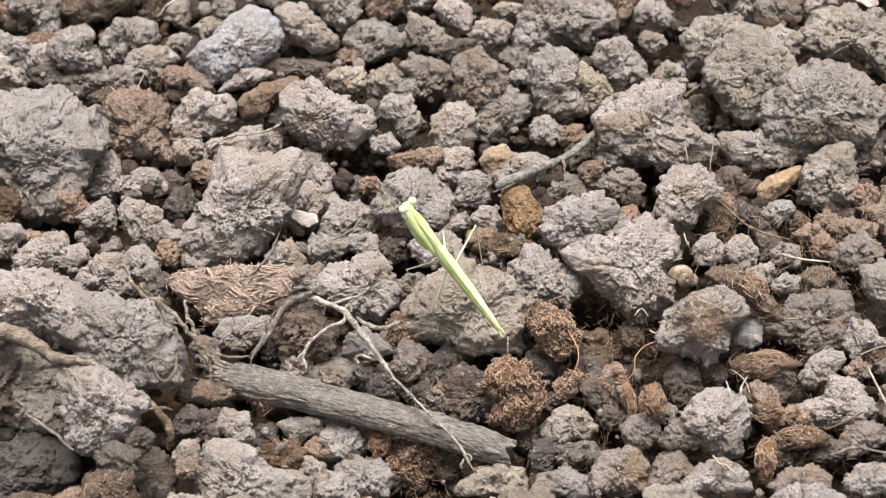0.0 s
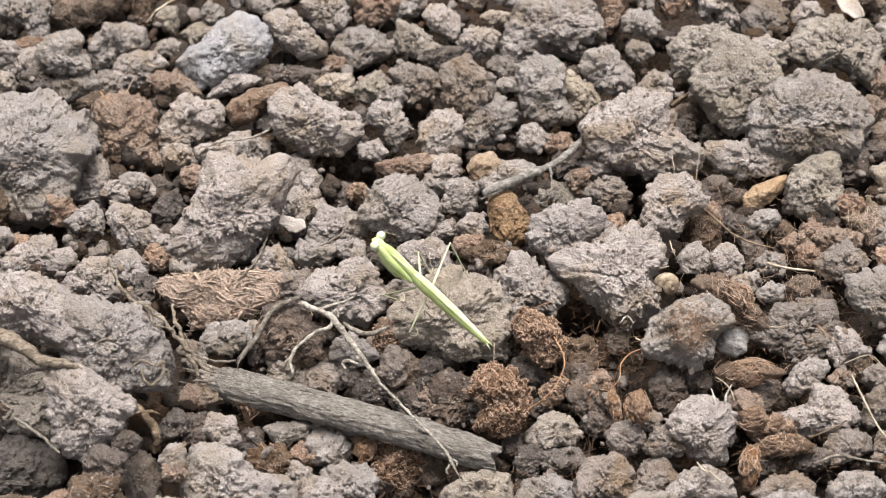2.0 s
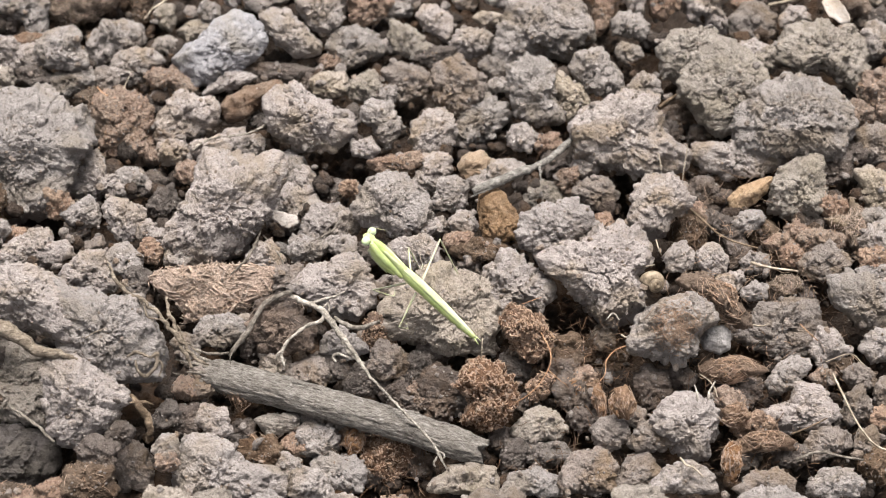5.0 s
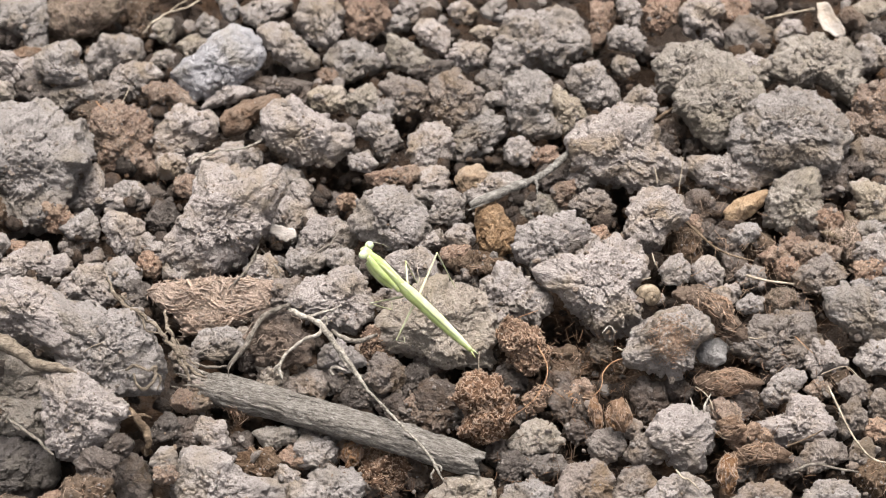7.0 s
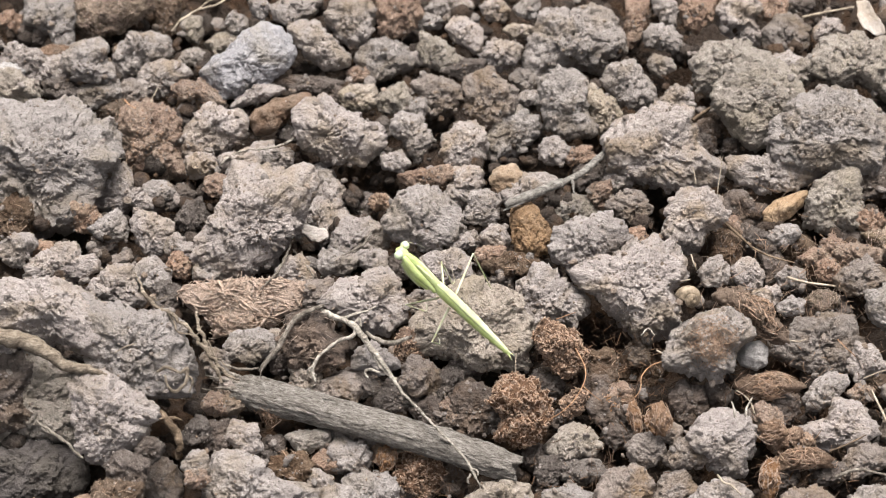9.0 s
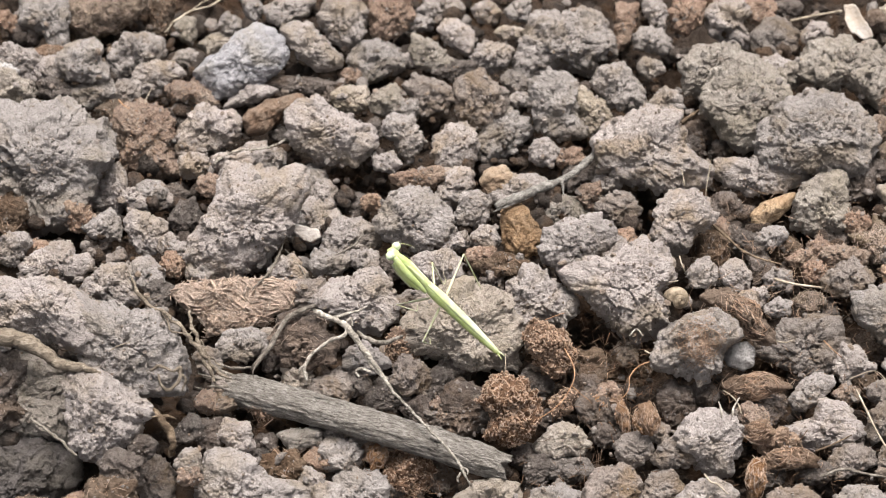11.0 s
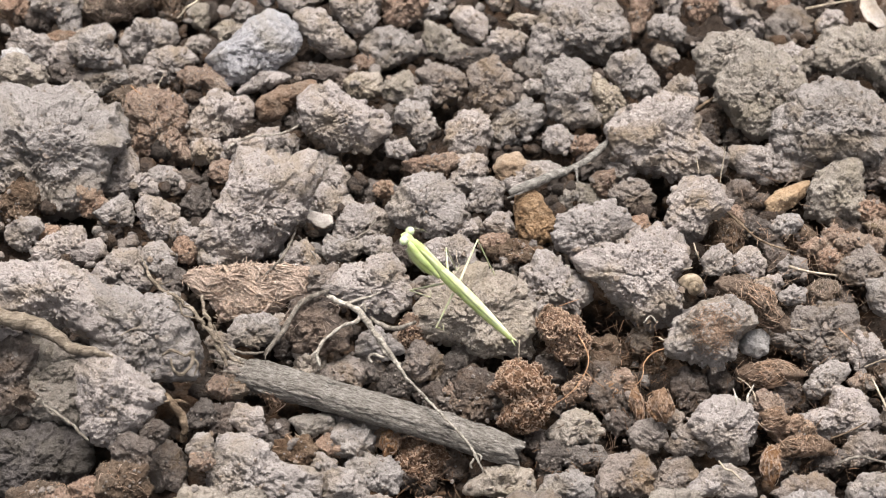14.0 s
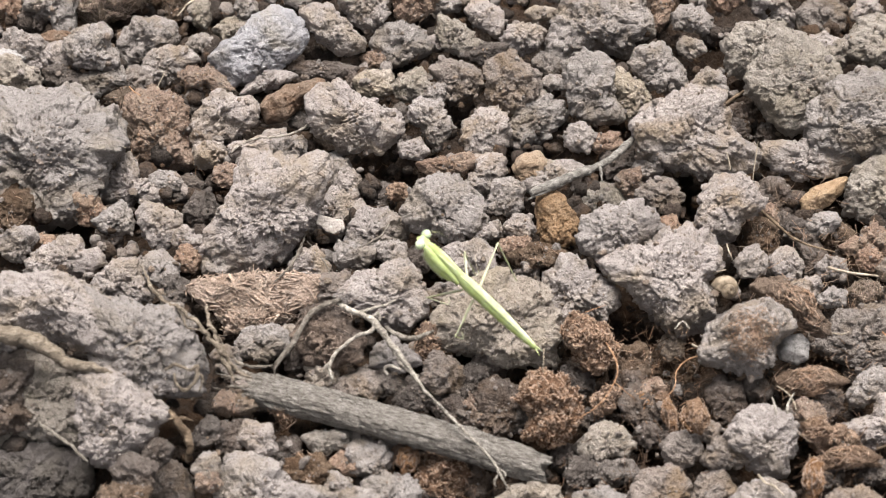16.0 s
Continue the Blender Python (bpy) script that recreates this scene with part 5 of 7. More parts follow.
clod('R', 19.7, 26.5, -6.1, 2.4, 2.1, 2.0, 0)
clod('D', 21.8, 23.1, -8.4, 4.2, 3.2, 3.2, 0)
clod('R', 58.7, 61.8, -2.6, 3.1, 2.2, 2.3, 0)
clod('D', 64.1, 64.0, -4.9, 2.8, 1.9, 2.0, 0)
clod('B', 82.2, 59.1, -2.7, 3.3, 2.0, 2.2, -30)
clod('T', 86.2, 61.9, -2.7, 3.3, 1.9, 2.2, 0)
clod('D', 86.2, 56.9, -4.7, 3.6, 3.0, 2.9, 0)
clod('G', 84.8, 48.5, -2.2, 3.2, 3.8, 3.1, 0)
clod('D', 44.2, 31.8, -6.5, 2.3, 3.5, 2.5, 0)
clod('R', -48.6, 17.4, -3.7, 2.9, 1.9, 2.0, 0)
clod('D', -53.1, 11.3, -6.3, 3.6, 3.4, 3.1, 0)
clod('R', -54.5, -0.2, -4.3, 2.3, 2.2, 2.0, 0)
clod('G', -49.1, -2.0, -4.0, 3.0, 2.4, 2.4, 0)
clod('G', -29.7, 21.4, -7.2, 2.3, 3.1, 2.4, 0)
clod('D', -21.3, 17.4, -10.2, 2.5, 2.6, 2.3, 0)
clod('R', -18.1, 16.2, -6.5, 1.9, 1.7, 1.5, 0)
clod('L', -25.5, 0.2, -5.3, 3.3, 2.7, 2.7, 0)
clod('G', -1.9, 18.6, -3.8, 2.9, 2.9, 2.5, 0)
clod('R', 23.3, 16.9, -5.7, 2.3, 2.9, 2.3, 0)
clod('P', 6.3, -0.6, -4.0, 6.1, 2.2, 2.3, 0)
clod('D', 48.4, 15.0, -7.7, 3.4, 2.9, 2.8, 0)
clod('P', 45.2, 4.4, -5.2, 3.6, 3.4, 3.0, 0)
clod('D', 50.5, 7.0, -6.7, 3.8, 2.8, 2.8, -10)
clod('D', 74.7, 19.3, -5.4, 2.9, 3.4, 2.8, 0)
clod('L', 80.9, 7.5, -4.6, 3.4, 1.7, 1.8, 0)
clod('R', 68.7, 2.3, -4.9, 4.1, 2.5, 2.8, 0)
clod('D', 54.1, -0.8, -5.7, 3.0, 2.6, 2.5, 0)
clod('G', 80.3, 1.9, -4.5, 2.8, 3.3, 2.7, 0)
clod('D', -84.2, -28.5, -2.5, 8.1, 9.1, 7.5, 0)
clod('L', -85.0, -20.4, 5.0, 7.6, 8.1, 6.9, 0)
clod('D', -59.1, -46.0, -0.4, 3.1, 3.1, 2.7, 0)
clod('D', -45.3, -36.9, -3.6, 3.1, 2.7, 2.5, 0)
clod('R', -45.9, -31.8, -2.4, 2.1, 2.0, 1.8, 0)
clod('P', -32.1, -42.0, -7.1, 4.4, 2.7, 3.0, 0)
clod('T', -30.7, -25.8, -4.0, 3.2, 2.7, 2.6, 0)
clod('E', -24.3, -27.6, -4.5, 4.0, 2.8, 2.9, 0)
clod('E', -10.5, -24.3, -4.1, 3.2, 3.1, 2.8, 0)
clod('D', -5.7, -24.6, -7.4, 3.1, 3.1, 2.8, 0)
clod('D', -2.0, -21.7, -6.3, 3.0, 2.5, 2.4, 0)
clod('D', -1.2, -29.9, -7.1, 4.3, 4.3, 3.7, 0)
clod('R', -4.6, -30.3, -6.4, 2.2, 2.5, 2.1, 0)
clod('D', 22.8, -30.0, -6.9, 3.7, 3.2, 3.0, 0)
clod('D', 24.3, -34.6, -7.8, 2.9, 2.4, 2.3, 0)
clod('H', -10.3, -41.1, -10.1, 5.4, 3.4, 3.7, -10)
clod('R', -16.3, -38.3, -7.4, 2.1, 2.7, 2.1, 0)
clod('R', 49.7, -34.4, -3.8, 3.2, 3.2, 2.8, 0)
clod('D', 49.3, -30.7, -6.0, 2.1, 1.9, 1.8, 0)
clod('D', 54.0, -28.9, -6.9, 3.2, 2.7, 2.6, 0)
clod('P', 74.9, -44.1, -8.3, 3.3, 2.9, 2.7, 0)
clod('P', 30.6, -17.3, -13.1, 3.5, 3.0, 2.8, 0)
clod('E', -20.8, -35.2, -7.3, 6.3, 3.2, 3.3, 0)
clod('G', -22.2, -39.6, -6.8, 3.8, 2.9, 2.9, 0)
clod('D', -6.4, -39.5, -10.0, 2.9, 2.9, 2.5, 0)
clod('P', 21.9, -22.8, -6.6, 3.0, 2.5, 2.4, 0)
clod('G', -89.1, 49.1, -3.4, 4.6, 3.0, 3.3, 0)
clod('W', -90.6, 43.7, -3.5, 2.5, 2.8, 2.3, 0)
clod('D', -88.2, 58.7, -6.7, 3.4, 2.6, 2.6, 0)
clod('R', -92.7, 60.1, -4.9, 3.1, 2.1, 2.2, 0)
clod('T', -89.2, 40.8, -3.1, 4.5, 3.0, 3.2, 0)
clod('P', -85.8, 10.1, -4.7, 3.8, 4.3, 3.6, 0)
clod('G', -84.4, 2.4, -3.3, 3.3, 2.8, 2.7, 0)
clod('R', -72.1, -54.5, -3.8, 2.2, 2.8, 2.2, 0)
clod('T', -47.4, -55.7, -1.6, 4.1, 2.8, 3.0, 0)
clod('T', -40.1, -54.0, -4.5, 3.7, 2.6, 2.7, 0)
clod('G', -23.6, -49.2, -6.6, 3.9, 3.7, 3.3, 0)
clod('G', -17.8, -52.7, -7.2, 3.1, 2.3, 2.4, 0)
clod('E', 9.2, -53.1, -6.0, 5.1, 2.6, 2.7, 0)
clod('T', 32.4, -54.4, -4.1, 5.1, 3.1, 3.5, 0)
clod('L', 55.2, -54.9, -3.7, 6.5, 2.9, 3.0, 0)
clod('D', 52.5, -43.4, -7.4, 2.8, 2.1, 2.1, 0)
clod('L', -31.0, -54.3, -5.0, 4.2, 2.8, 3.0, 0)
clod('R', -9.6, -53.9, -7.6, 3.7, 2.8, 2.8, 0)
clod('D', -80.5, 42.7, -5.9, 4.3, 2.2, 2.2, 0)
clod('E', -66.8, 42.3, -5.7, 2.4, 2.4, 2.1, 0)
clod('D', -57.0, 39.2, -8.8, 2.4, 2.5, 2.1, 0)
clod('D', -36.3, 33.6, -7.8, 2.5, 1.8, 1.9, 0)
clod('G', -37.3, 25.2, -4.9, 3.5, 1.9, 2.0, 0)
clod('E', -53.9, 27.9, -5.8, 2.4, 1.8, 1.8, 0)
clod('G', -47.9, 61.7, -6.7, 2.0, 2.2, 1.8, 0)
clod('D', -18.1, 34.5, -7.8, 1.6, 2.4, 1.7, 0)
clod('D', -18.9, 28.9, -7.9, 2.3, 2.1, 2.0, 0)
clod('G', -10.9, 53.4, -8.1, 2.5, 2.1, 2.0, 0)
clod('D', -27.4, 44.4, -9.3, 2.4, 2.4, 2.1, 0)
clod('L', 60.0, 46.5, -1.9, 3.5, 2.0, 2.4, 0)
clod('T', 62.8, 44.2, -1.9, 2.9, 2.4, 2.3, 0)
clod('D', 42.8, 30.2, -7.0, 2.8, 3.4, 2.7, 0)
clod('D', 48.6, 30.0, -7.8, 2.4, 2.4, 2.1, 0)
clod('R', 78.9, 30.3, -2.1, 2.4, 2.9, 2.3, 0)
clod('D', 77.5, 23.6, -5.2, 3.1, 2.3, 2.4, 0)
clod('G', -59.6, 18.3, -5.9, 2.8, 1.9, 2.0, 0)
clod('D', -69.4, 7.3, -8.1, 2.8, 2.3, 2.2, 0)
clod('R', -72.9, 11.5, -4.7, 2.3, 3.1, 2.3, 0)
clod('G', -55.4, 4.4, -4.2, 1.9, 1.8, 1.7, 0)
clod('D', -55.9, 17.8, -7.8, 2.8, 2.4, 2.3, 0)
clod('R', -80.1, 3.5, -4.3, 2.8, 1.5, 1.8, 0)
clod('D', -56.4, -6.7, -5.2, 2.7, 2.7, 2.4, 0)
clod('E', -29.1, -7.3, -4.0, 2.7, 3.1, 2.5, 0)
clod('G', -27.2, 18.5, -8.0, 2.3, 3.1, 2.4, 0)
clod('D', -13.6, 2.2, -7.3, 2.8, 2.4, 2.2, 0)
clod('G', -19.3, 1.3, -5.1, 3.3, 2.2, 2.4, 0)
clod('G', -3.8, 4.5, -3.8, 3.3, 1.8, 2.1, 0)
clod('D', -1.3, 9.9, -6.1, 2.4, 1.9, 1.8, 0)
clod('R', 2.2, 1.1, -3.4, 2.8, 1.8, 2.0, 0)
clod('G', -4.2, 14.9, -4.2, 2.4, 2.3, 2.0, 0)
clod('E', -10.7, -8.8, -4.1, 2.7, 2.3, 2.2, 0)
clod('G', 26.4, 19.4, -4.9, 2.4, 2.4, 2.1, 0)
clod('D', -2.6, 24.4, -7.2, 2.8, 1.9, 2.0, 0)
clod('R', 29.1, 4.3, -2.9, 2.7, 2.2, 2.2, 0)
clod('D', 52.2, 14.2, -8.8, 2.8, 2.3, 2.2, 0)
clod('R', 46.0, 8.1, -4.2, 2.6, 2.3, 2.1, 0)
clod('D', 53.7, 4.7, -7.1, 2.4, 2.3, 2.0, 0)
clod('P', 59.6, 7.0, -8.1, 2.8, 1.9, 2.0, 0)
clod('R', 65.3, 4.8, -5.5, 2.9, 1.8, 2.0, 0)
clod('G', 52.0, -8.5, -2.7, 2.7, 2.2, 2.1, 0)
clod('D', 65.1, -7.3, -8.1, 2.7, 2.2, 2.2, 0)
clod('D', 68.7, 8.0, -8.1, 2.8, 2.3, 2.2, 0)
clod('R', 72.8, 11.1, -5.1, 2.8, 2.3, 2.2, 0)
clod('R', 78.6, -2.3, -4.4, 2.7, 2.7, 2.4, 0)
clod('R', 64.1, -1.4, -5.2, 2.2, 2.2, 2.0, 0)
clod('E', -43.1, -29.8, -3.3, 2.9, 3.2, 2.7, 0)
clod('D', -35.7, -37.6, -7.4, 2.2, 2.2, 1.9, 0)
clod('D', -48.5, -37.8, -1.7, 2.6, 2.6, 2.3, 0)
clod('D', -56.3, -42.2, -0.0, 2.5, 2.2, 2.1, 0)
clod('R', -47.8, -47.4, -0.9, 2.2, 1.7, 1.7, 0)
clod('D', -36.1, -40.1, -7.5, 2.2, 1.9, 1.8, 0)
clod('D', -35.1, -20.2, -7.0, 2.3, 2.3, 2.0, 0)
clod('G', -36.1, -16.9, -4.6, 2.3, 2.3, 2.0, 0)
clod('E', -46.7, -22.4, -3.6, 2.3, 2.3, 2.0, 0)
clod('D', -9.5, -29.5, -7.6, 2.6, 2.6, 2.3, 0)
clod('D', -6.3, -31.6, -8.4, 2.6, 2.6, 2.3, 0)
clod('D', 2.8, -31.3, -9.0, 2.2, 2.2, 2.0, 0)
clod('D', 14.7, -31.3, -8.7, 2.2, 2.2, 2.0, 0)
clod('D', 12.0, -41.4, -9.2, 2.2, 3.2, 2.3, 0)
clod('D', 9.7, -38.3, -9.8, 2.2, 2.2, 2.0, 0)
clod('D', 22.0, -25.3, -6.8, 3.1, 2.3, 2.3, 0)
clod('R', 24.9, -27.6, -5.1, 2.2, 2.2, 2.0, 0)
clod('P', 21.1, -20.5, -6.4, 3.3, 2.7, 2.6, 0)
clod('R', -26.3, -40.5, -6.8, 2.6, 2.1, 2.0, 0)
clod('D', -24.1, -41.0, -9.8, 2.1, 2.1, 1.9, 0)
clod('G', -26.8, -44.9, -7.1, 2.2, 2.6, 2.1, 0)
clod('D', -13.3, -44.6, -10.7, 2.2, 1.9, 1.8, 0)
clod('D', -4.9, -42.7, -10.9, 2.6, 2.2, 2.1, 0)
clod('D', 41.7, -28.1, -4.5, 2.6, 2.2, 2.1, 0)
clod('D', 51.8, -30.1, -6.9, 2.6, 2.2, 2.1, 0)
clod('R', 55.1, -36.7, -5.7, 2.6, 2.2, 2.1, 0)
clod('R', 51.2, -37.4, -4.6, 2.2, 2.2, 1.9, 0)
clod('D', 68.7, -34.6, -9.2, 2.2, 1.8, 1.7, 0)
clod('P', 71.1, -22.9, -8.9, 2.3, 2.0, 1.9, 0)
clod('E', 74.2, -26.8, -6.6, 2.6, 2.2, 2.1, 0)
clod('R', 77.4, -35.6, -6.5, 2.4, 2.2, 2.0, 0)
clod('D', 60.2, -42.4, -7.7, 3.1, 2.1, 2.2, 0)
clod('E', 33.2, -36.7, -3.9, 2.2, 1.7, 1.7, 0)
clod('P', 27.0, -16.9, -12.9, 3.0, 3.0, 2.6, 0)
clod('U', 26.6, -32.4, -4.4, 1.0, 3.0, 1.0, 8)
clod('U', 30.3, -34.2, -4.0, 1.3, 2.8, 1.4, -8)
clod('U', 25.9, -29.6, -4.4, 1.7, 1.0, 1.1, -10)
clod('U', 49.9, -34.4, -4.0, 1.6, 3.0, 1.7, -30)
clod('U', 23.4, -29.7, -5.1, 1.5, 2.0, 1.5, 0)
clod('H', -12.6, -19.1, -3.2, 2.2, 3.2, 2.3, 0)
clod('H', -11.2, -19.8, -4.0, 2.0, 2.5, 1.9, 0)
clod('U', 26.8, -35.3, -1.0, 1.3, 3.1, 1.2, 0, outline=[(-0.9, -0.3), (-0.1, -3.0), (1.3, -2.8), (0.9, 0.2), (-0.1, 3.3), (-1.3, 2.6)])
clod('U', 30.8, -36.6, 1.2, 1.7, 3.0, 1.6, 0, outline=[(-1.3, -0.4), (-0.5, -2.9), (0.9, -3.1), (1.7, -0.4), (0.5, 3.0), (-1.7, 2.2)])
clod('U', 50.2, -38.4, -0.2, 2.5, 1.8, 1.7, 0, outline=[(-1.6, -1.5), (0.8, -1.7), (2.6, -0.2), (0.8, 1.8), (-2.3, 1.1)])
clod('U', -16.1, -40.1, -6.2, 1.8, 2.2, 1.6, 0, outline=[(-1.0, -2.2), (1.0, -1.9), (1.8, 0.3), (0.3, 2.3), (-1.7, 1.3)])
clod('E', 28.7, -17.3, -7.2, 2.3, 2.8, 1.6, 0, outline=[(-0.9, -2.9), (1.7, -1.8), (2.2, 1.3), (-0.2, 2.8), (-2.4, 0.7)])
clod('J', -28.8, -17.2, -0.2, 2.1, 1.9, 1.6, 0, outline=[(-0.3, -1.9), (1.8, -1.1), (2.0, 0.9), (0.5, 1.9), (-1.6, 1.1), (-2.3, -0.6)])
clod('P', -74.6, -52.8, -5.0, 6.1, 3.3, 3.2, 0, outline=[(-5.9, -1.4), (-1.6, -3.3), (6.2, -1.9), (5.2, 1.8), (0.4, 3.4), (-5.4, 2.0)])
clod('R', -66.6, -52.6, -2.1, 3.1, 2.3, 2.2, 0, outline=[(-1.9, -2.2), (2.5, -1.8), (3.0, 1.1), (0.1, 2.4), (-3.3, 0.9)])
clod('P', -60.8, -50.7, -2.2, 4.7, 3.9, 3.4, 0, outline=[(-4.3, -1.8), (-0.6, -4.0), (4.7, -2.3), (4.2, 2.6), (-0.6, 3.7), (-4.7, 2.4)])
crumbs("soil_grains", "small loose soil grains sticking to the clods", MAT["grain"], GRAINS, 1)

# ---- dry stems, roots, chips and a shell on the clods ----


def wood(name, dark, mid, light, along=(60, 900, 900), bump=0.0005):
    """Weathered wood with grain along the local x."""
    m, n, l, p = node_mat(name)
    tc = n.new("ShaderNodeTexCoord")
    mp = n.new("ShaderNodeMapping")
    mp.inputs["Scale"].default_value = along
    l.new(tc.outputs["Object"], mp.inputs["Vector"])
    grain = noise_node(n, l, mp.outputs[0], 1.0, 6, 0.7, 0.8)
    spot = noise_node(n, l, tc.outputs["Object"], 500, 4, 0.65)
    col = ramp_node(n, l, grain, [(0.34, dark), (0.5, mid), (0.64, light)])
    tint = ramp_node(n, l, spot, [(0.35, (0.66, 0.64, 0.62)), (0.6, (1.12, 1.12, 1.12))])
    col = mix_node(n, l, 0.8, col, tint, "MULTIPLY")
    l.new(col, p.inputs["Base Color"])
    p.inputs["Roughness"].default_value, p.inputs["Specular IOR Level"].default_value = 0.85, 0.25
    b = n.new("ShaderNodeBump")
    b.inputs["Distance"].default_value = bump
    l.new(grain, b.inputs["Height"]), l.new(b.outputs[0], p.inputs["Normal"])
    return m


MAT["stick"] = wood("grey_stick_bark", (0.10, 0.086, 0.076), (0.25, 0.226, 0.207), (0.36, 0.334, 0.312), (800, 3200, 3200), 0.0016)
MAT["twig"] = wood("pale_grey_twig", (0.10, 0.092, 0.084), (0.215, 0.20, 0.186), (0.32, 0.30, 0.282), (700, 1800, 1800), 0.001)
MAT["pale_root"] = wood("pale_dry_root", (0.11, 0.094, 0.08), (0.285, 0.256, 0.226), (0.45, 0.412, 0.37), (900, 900, 900), 0.001)
MAT["tan_root"] = wood("tan_dry_root", (0.07, 0.054, 0.041), (0.165, 0.133, 0.104), (0.27, 0.228, 0.185), (500, 1500, 1500), 0.0008)
MAT["grey_root"] = wood("grey_dry_root", (0.06, 0.05, 0.042), (0.15, 0.13, 0.112), (0.26, 0.232, 0.206), (900, 900, 900), 0.0008)
MAT["brown_root"] = wood("brown_dry_root", (0.045, 0.03, 0.019), (0.105, 0.074, 0.05), (0.20, 0.15, 0.107), (500, 500, 500), 0.0006)
MAT["straw"] = wood("straw", (0.14, 0.112, 0.085), (0.265, 0.222, 0.175), (0.38, 0.33, 0.27), (500, 500, 500), 0.0003)
MAT["red_hair"] = wood("red_root_hair", (0.16, 0.085, 0.05), (0.30, 0.17, 0.10), (0.42, 0.27, 0.17), (500, 500, 500), 0.0001)


def broken_stick():
    """A short length of grooved grey wood, built along its own x, with a ragged broken end."""
    a, b = Vector((-43.0, -28.4, -1.9)), Vector((6.4, -43.3, -4.6))
    span = (b - a).length
    rings, sides = 230, 72
    u = np.linspace(0, 1, rings)
    bend = np.interp(u, [0, 0.1, 0.3, 0.5, 0.75, 1.0], [0.0, 0.6, 0.9, 1.2, 1.0, 0.0])
    rad = np.interp(u, [0, 0.04, 0.10, 0.25, 0.6, 0.9, 1.0], [1.7, 2.7, 3.15, 2.85, 2.8, 2.75, 2.35])
    ang = np.linspace(0, 2 * np.pi, sides, endpoint=False)
    uu, aa = np.meshgrid(u, ang, indexing="ij")
    q = np.stack([uu * span / 9, np.cos(aa) * 1.6, np.sin(aa) * 1.6], -1).reshape(-1, 3)
    groove = fbm(q * (2.2, 4.2, 4.2), 71, 3).reshape(uu.shape)
    knob = fbm(q * 1.3, 72, 3).reshape(uu.shape)
    crust = billow(np.stack([uu * span / 3.6, np.cos(aa) * 5.0, np.sin(aa) * 5.0], -1).reshape(-1, 3), 74, 2).reshape(uu.shape)
    r = rad[:, None] * (1 + 0.10 * knob) + 0.22 * groove + 0.22 * crust + 0.5 * np.exp(-uu / 0.05) * knob
    end = np.where(uu > 0.97, (uu - 0.97) / 0.03, 0) * 2.2 * fbm(np.stack([np.cos(aa) * 2, np.sin(aa) * 2, aa * 0], -1).reshape(-1, 3), 73, 2).reshape(uu.shape)
    x = uu * span + end
    v = np.stack([x, r * np.cos(aa) * 0.97, bend[:, None] + r * np.sin(aa)], -1).reshape(-1, 3)
    idx = np.arange(rings * sides).reshape(rings, sides)
    nxt = np.roll(idx, -1, 1)
    fs = np.stack([idx[:-1], nxt[:-1], nxt[1:], idx[1:]], -1).reshape(-1, 4).tolist()
    v = np.vstack([v, [[0.6, 0, 0.2]], [[span - 0.5, 0.2, 0.1]]])
    fs += [[nxt[0, k], idx[0, k], rings * sides] for k in range(sides)] + [[idx[-1, k], nxt[-1, k], rings * sides + 1] for k in range(sides)]
    ob = new("broken_stick", poly_mesh("broken_stick", v * MM, fs, MAT["stick"]))
    d = (b - a).normalized()
    side = Vector((0, 0, 1)).cross(d).normalized()
    up = d.cross(side)
    m = Matrix((d, side, up)).transposed().to_4x4()
    ob.matrix_world = Matrix.Translation(a * MM) @ m
    tagged(ob, "weathered grey broken stick with grooved bark lying on soil", "stick")
    r0 = np.random.default_rng(12)
    for k in range(7):
        t = r0.uniform(0, 2 * np.pi)
        y, z = 1.8 * math.cos(t), 1.8 * math.sin(t)
        h = r0.uniform(2.0, 5.0)
        vv, fs2 = strand([tube([(3.0, y, z), (0.5, y * 1.15, z * 1.15), (-h, y * r0.uniform(0.8, 1.9), z * r0.uniform(0.6, 1.5))], [0.5, 0.4, 0.08], 7, 5, 0.2, 80 + k)])
        sp = new("splinter", poly_mesh("splinter", vv, fs2, MAT["grey_root"]))
        sp.parent = ob
    for k in range(5):
        t = r0.uniform(0.3, 2.6)
        x = r0.uniform(0.15, 0.9) * span
        y, z = 2.85 * math.cos(t), 2.85 * math.sin(t) + 0.9
        vv, fs2 = strand([tube([(x, y, z), (x + 1.4, y * 1.02, z * 1.04), (x + r0.uniform(2, 4), y, z)], [0.25, 0.3, 0.1], 7, 5, 0.15, 90 + k)])
        sp = new("bark_flake", poly_mesh("bark_flake", vv, fs2, MAT["stick"]))
        sp.parent = ob
    parts = []
    for k in range(60):
        p0 = np.array([r0.normal(7.4, 1.0), -2.75 + r0.normal(0, 0.25), r0.normal(-0.6, 0.45)])
        parts.append(tube([p0, p0 + r0.normal(0, 0.45, 3), p0 + r0.normal(0, 0.8, 3)], [0.13, 0.11, 0.06], 4, 2))
    vv, fs2 = strand(parts)
    tuft = new("fibre_tuft", poly_mesh("fibre_tuft", vv, fs2, MAT["red_fibre"]))
    tuft.parent = ob
    tagged(tuft, "rusty fibre tuft on the bark", kind="stuff")
    return ob


broken_stick()


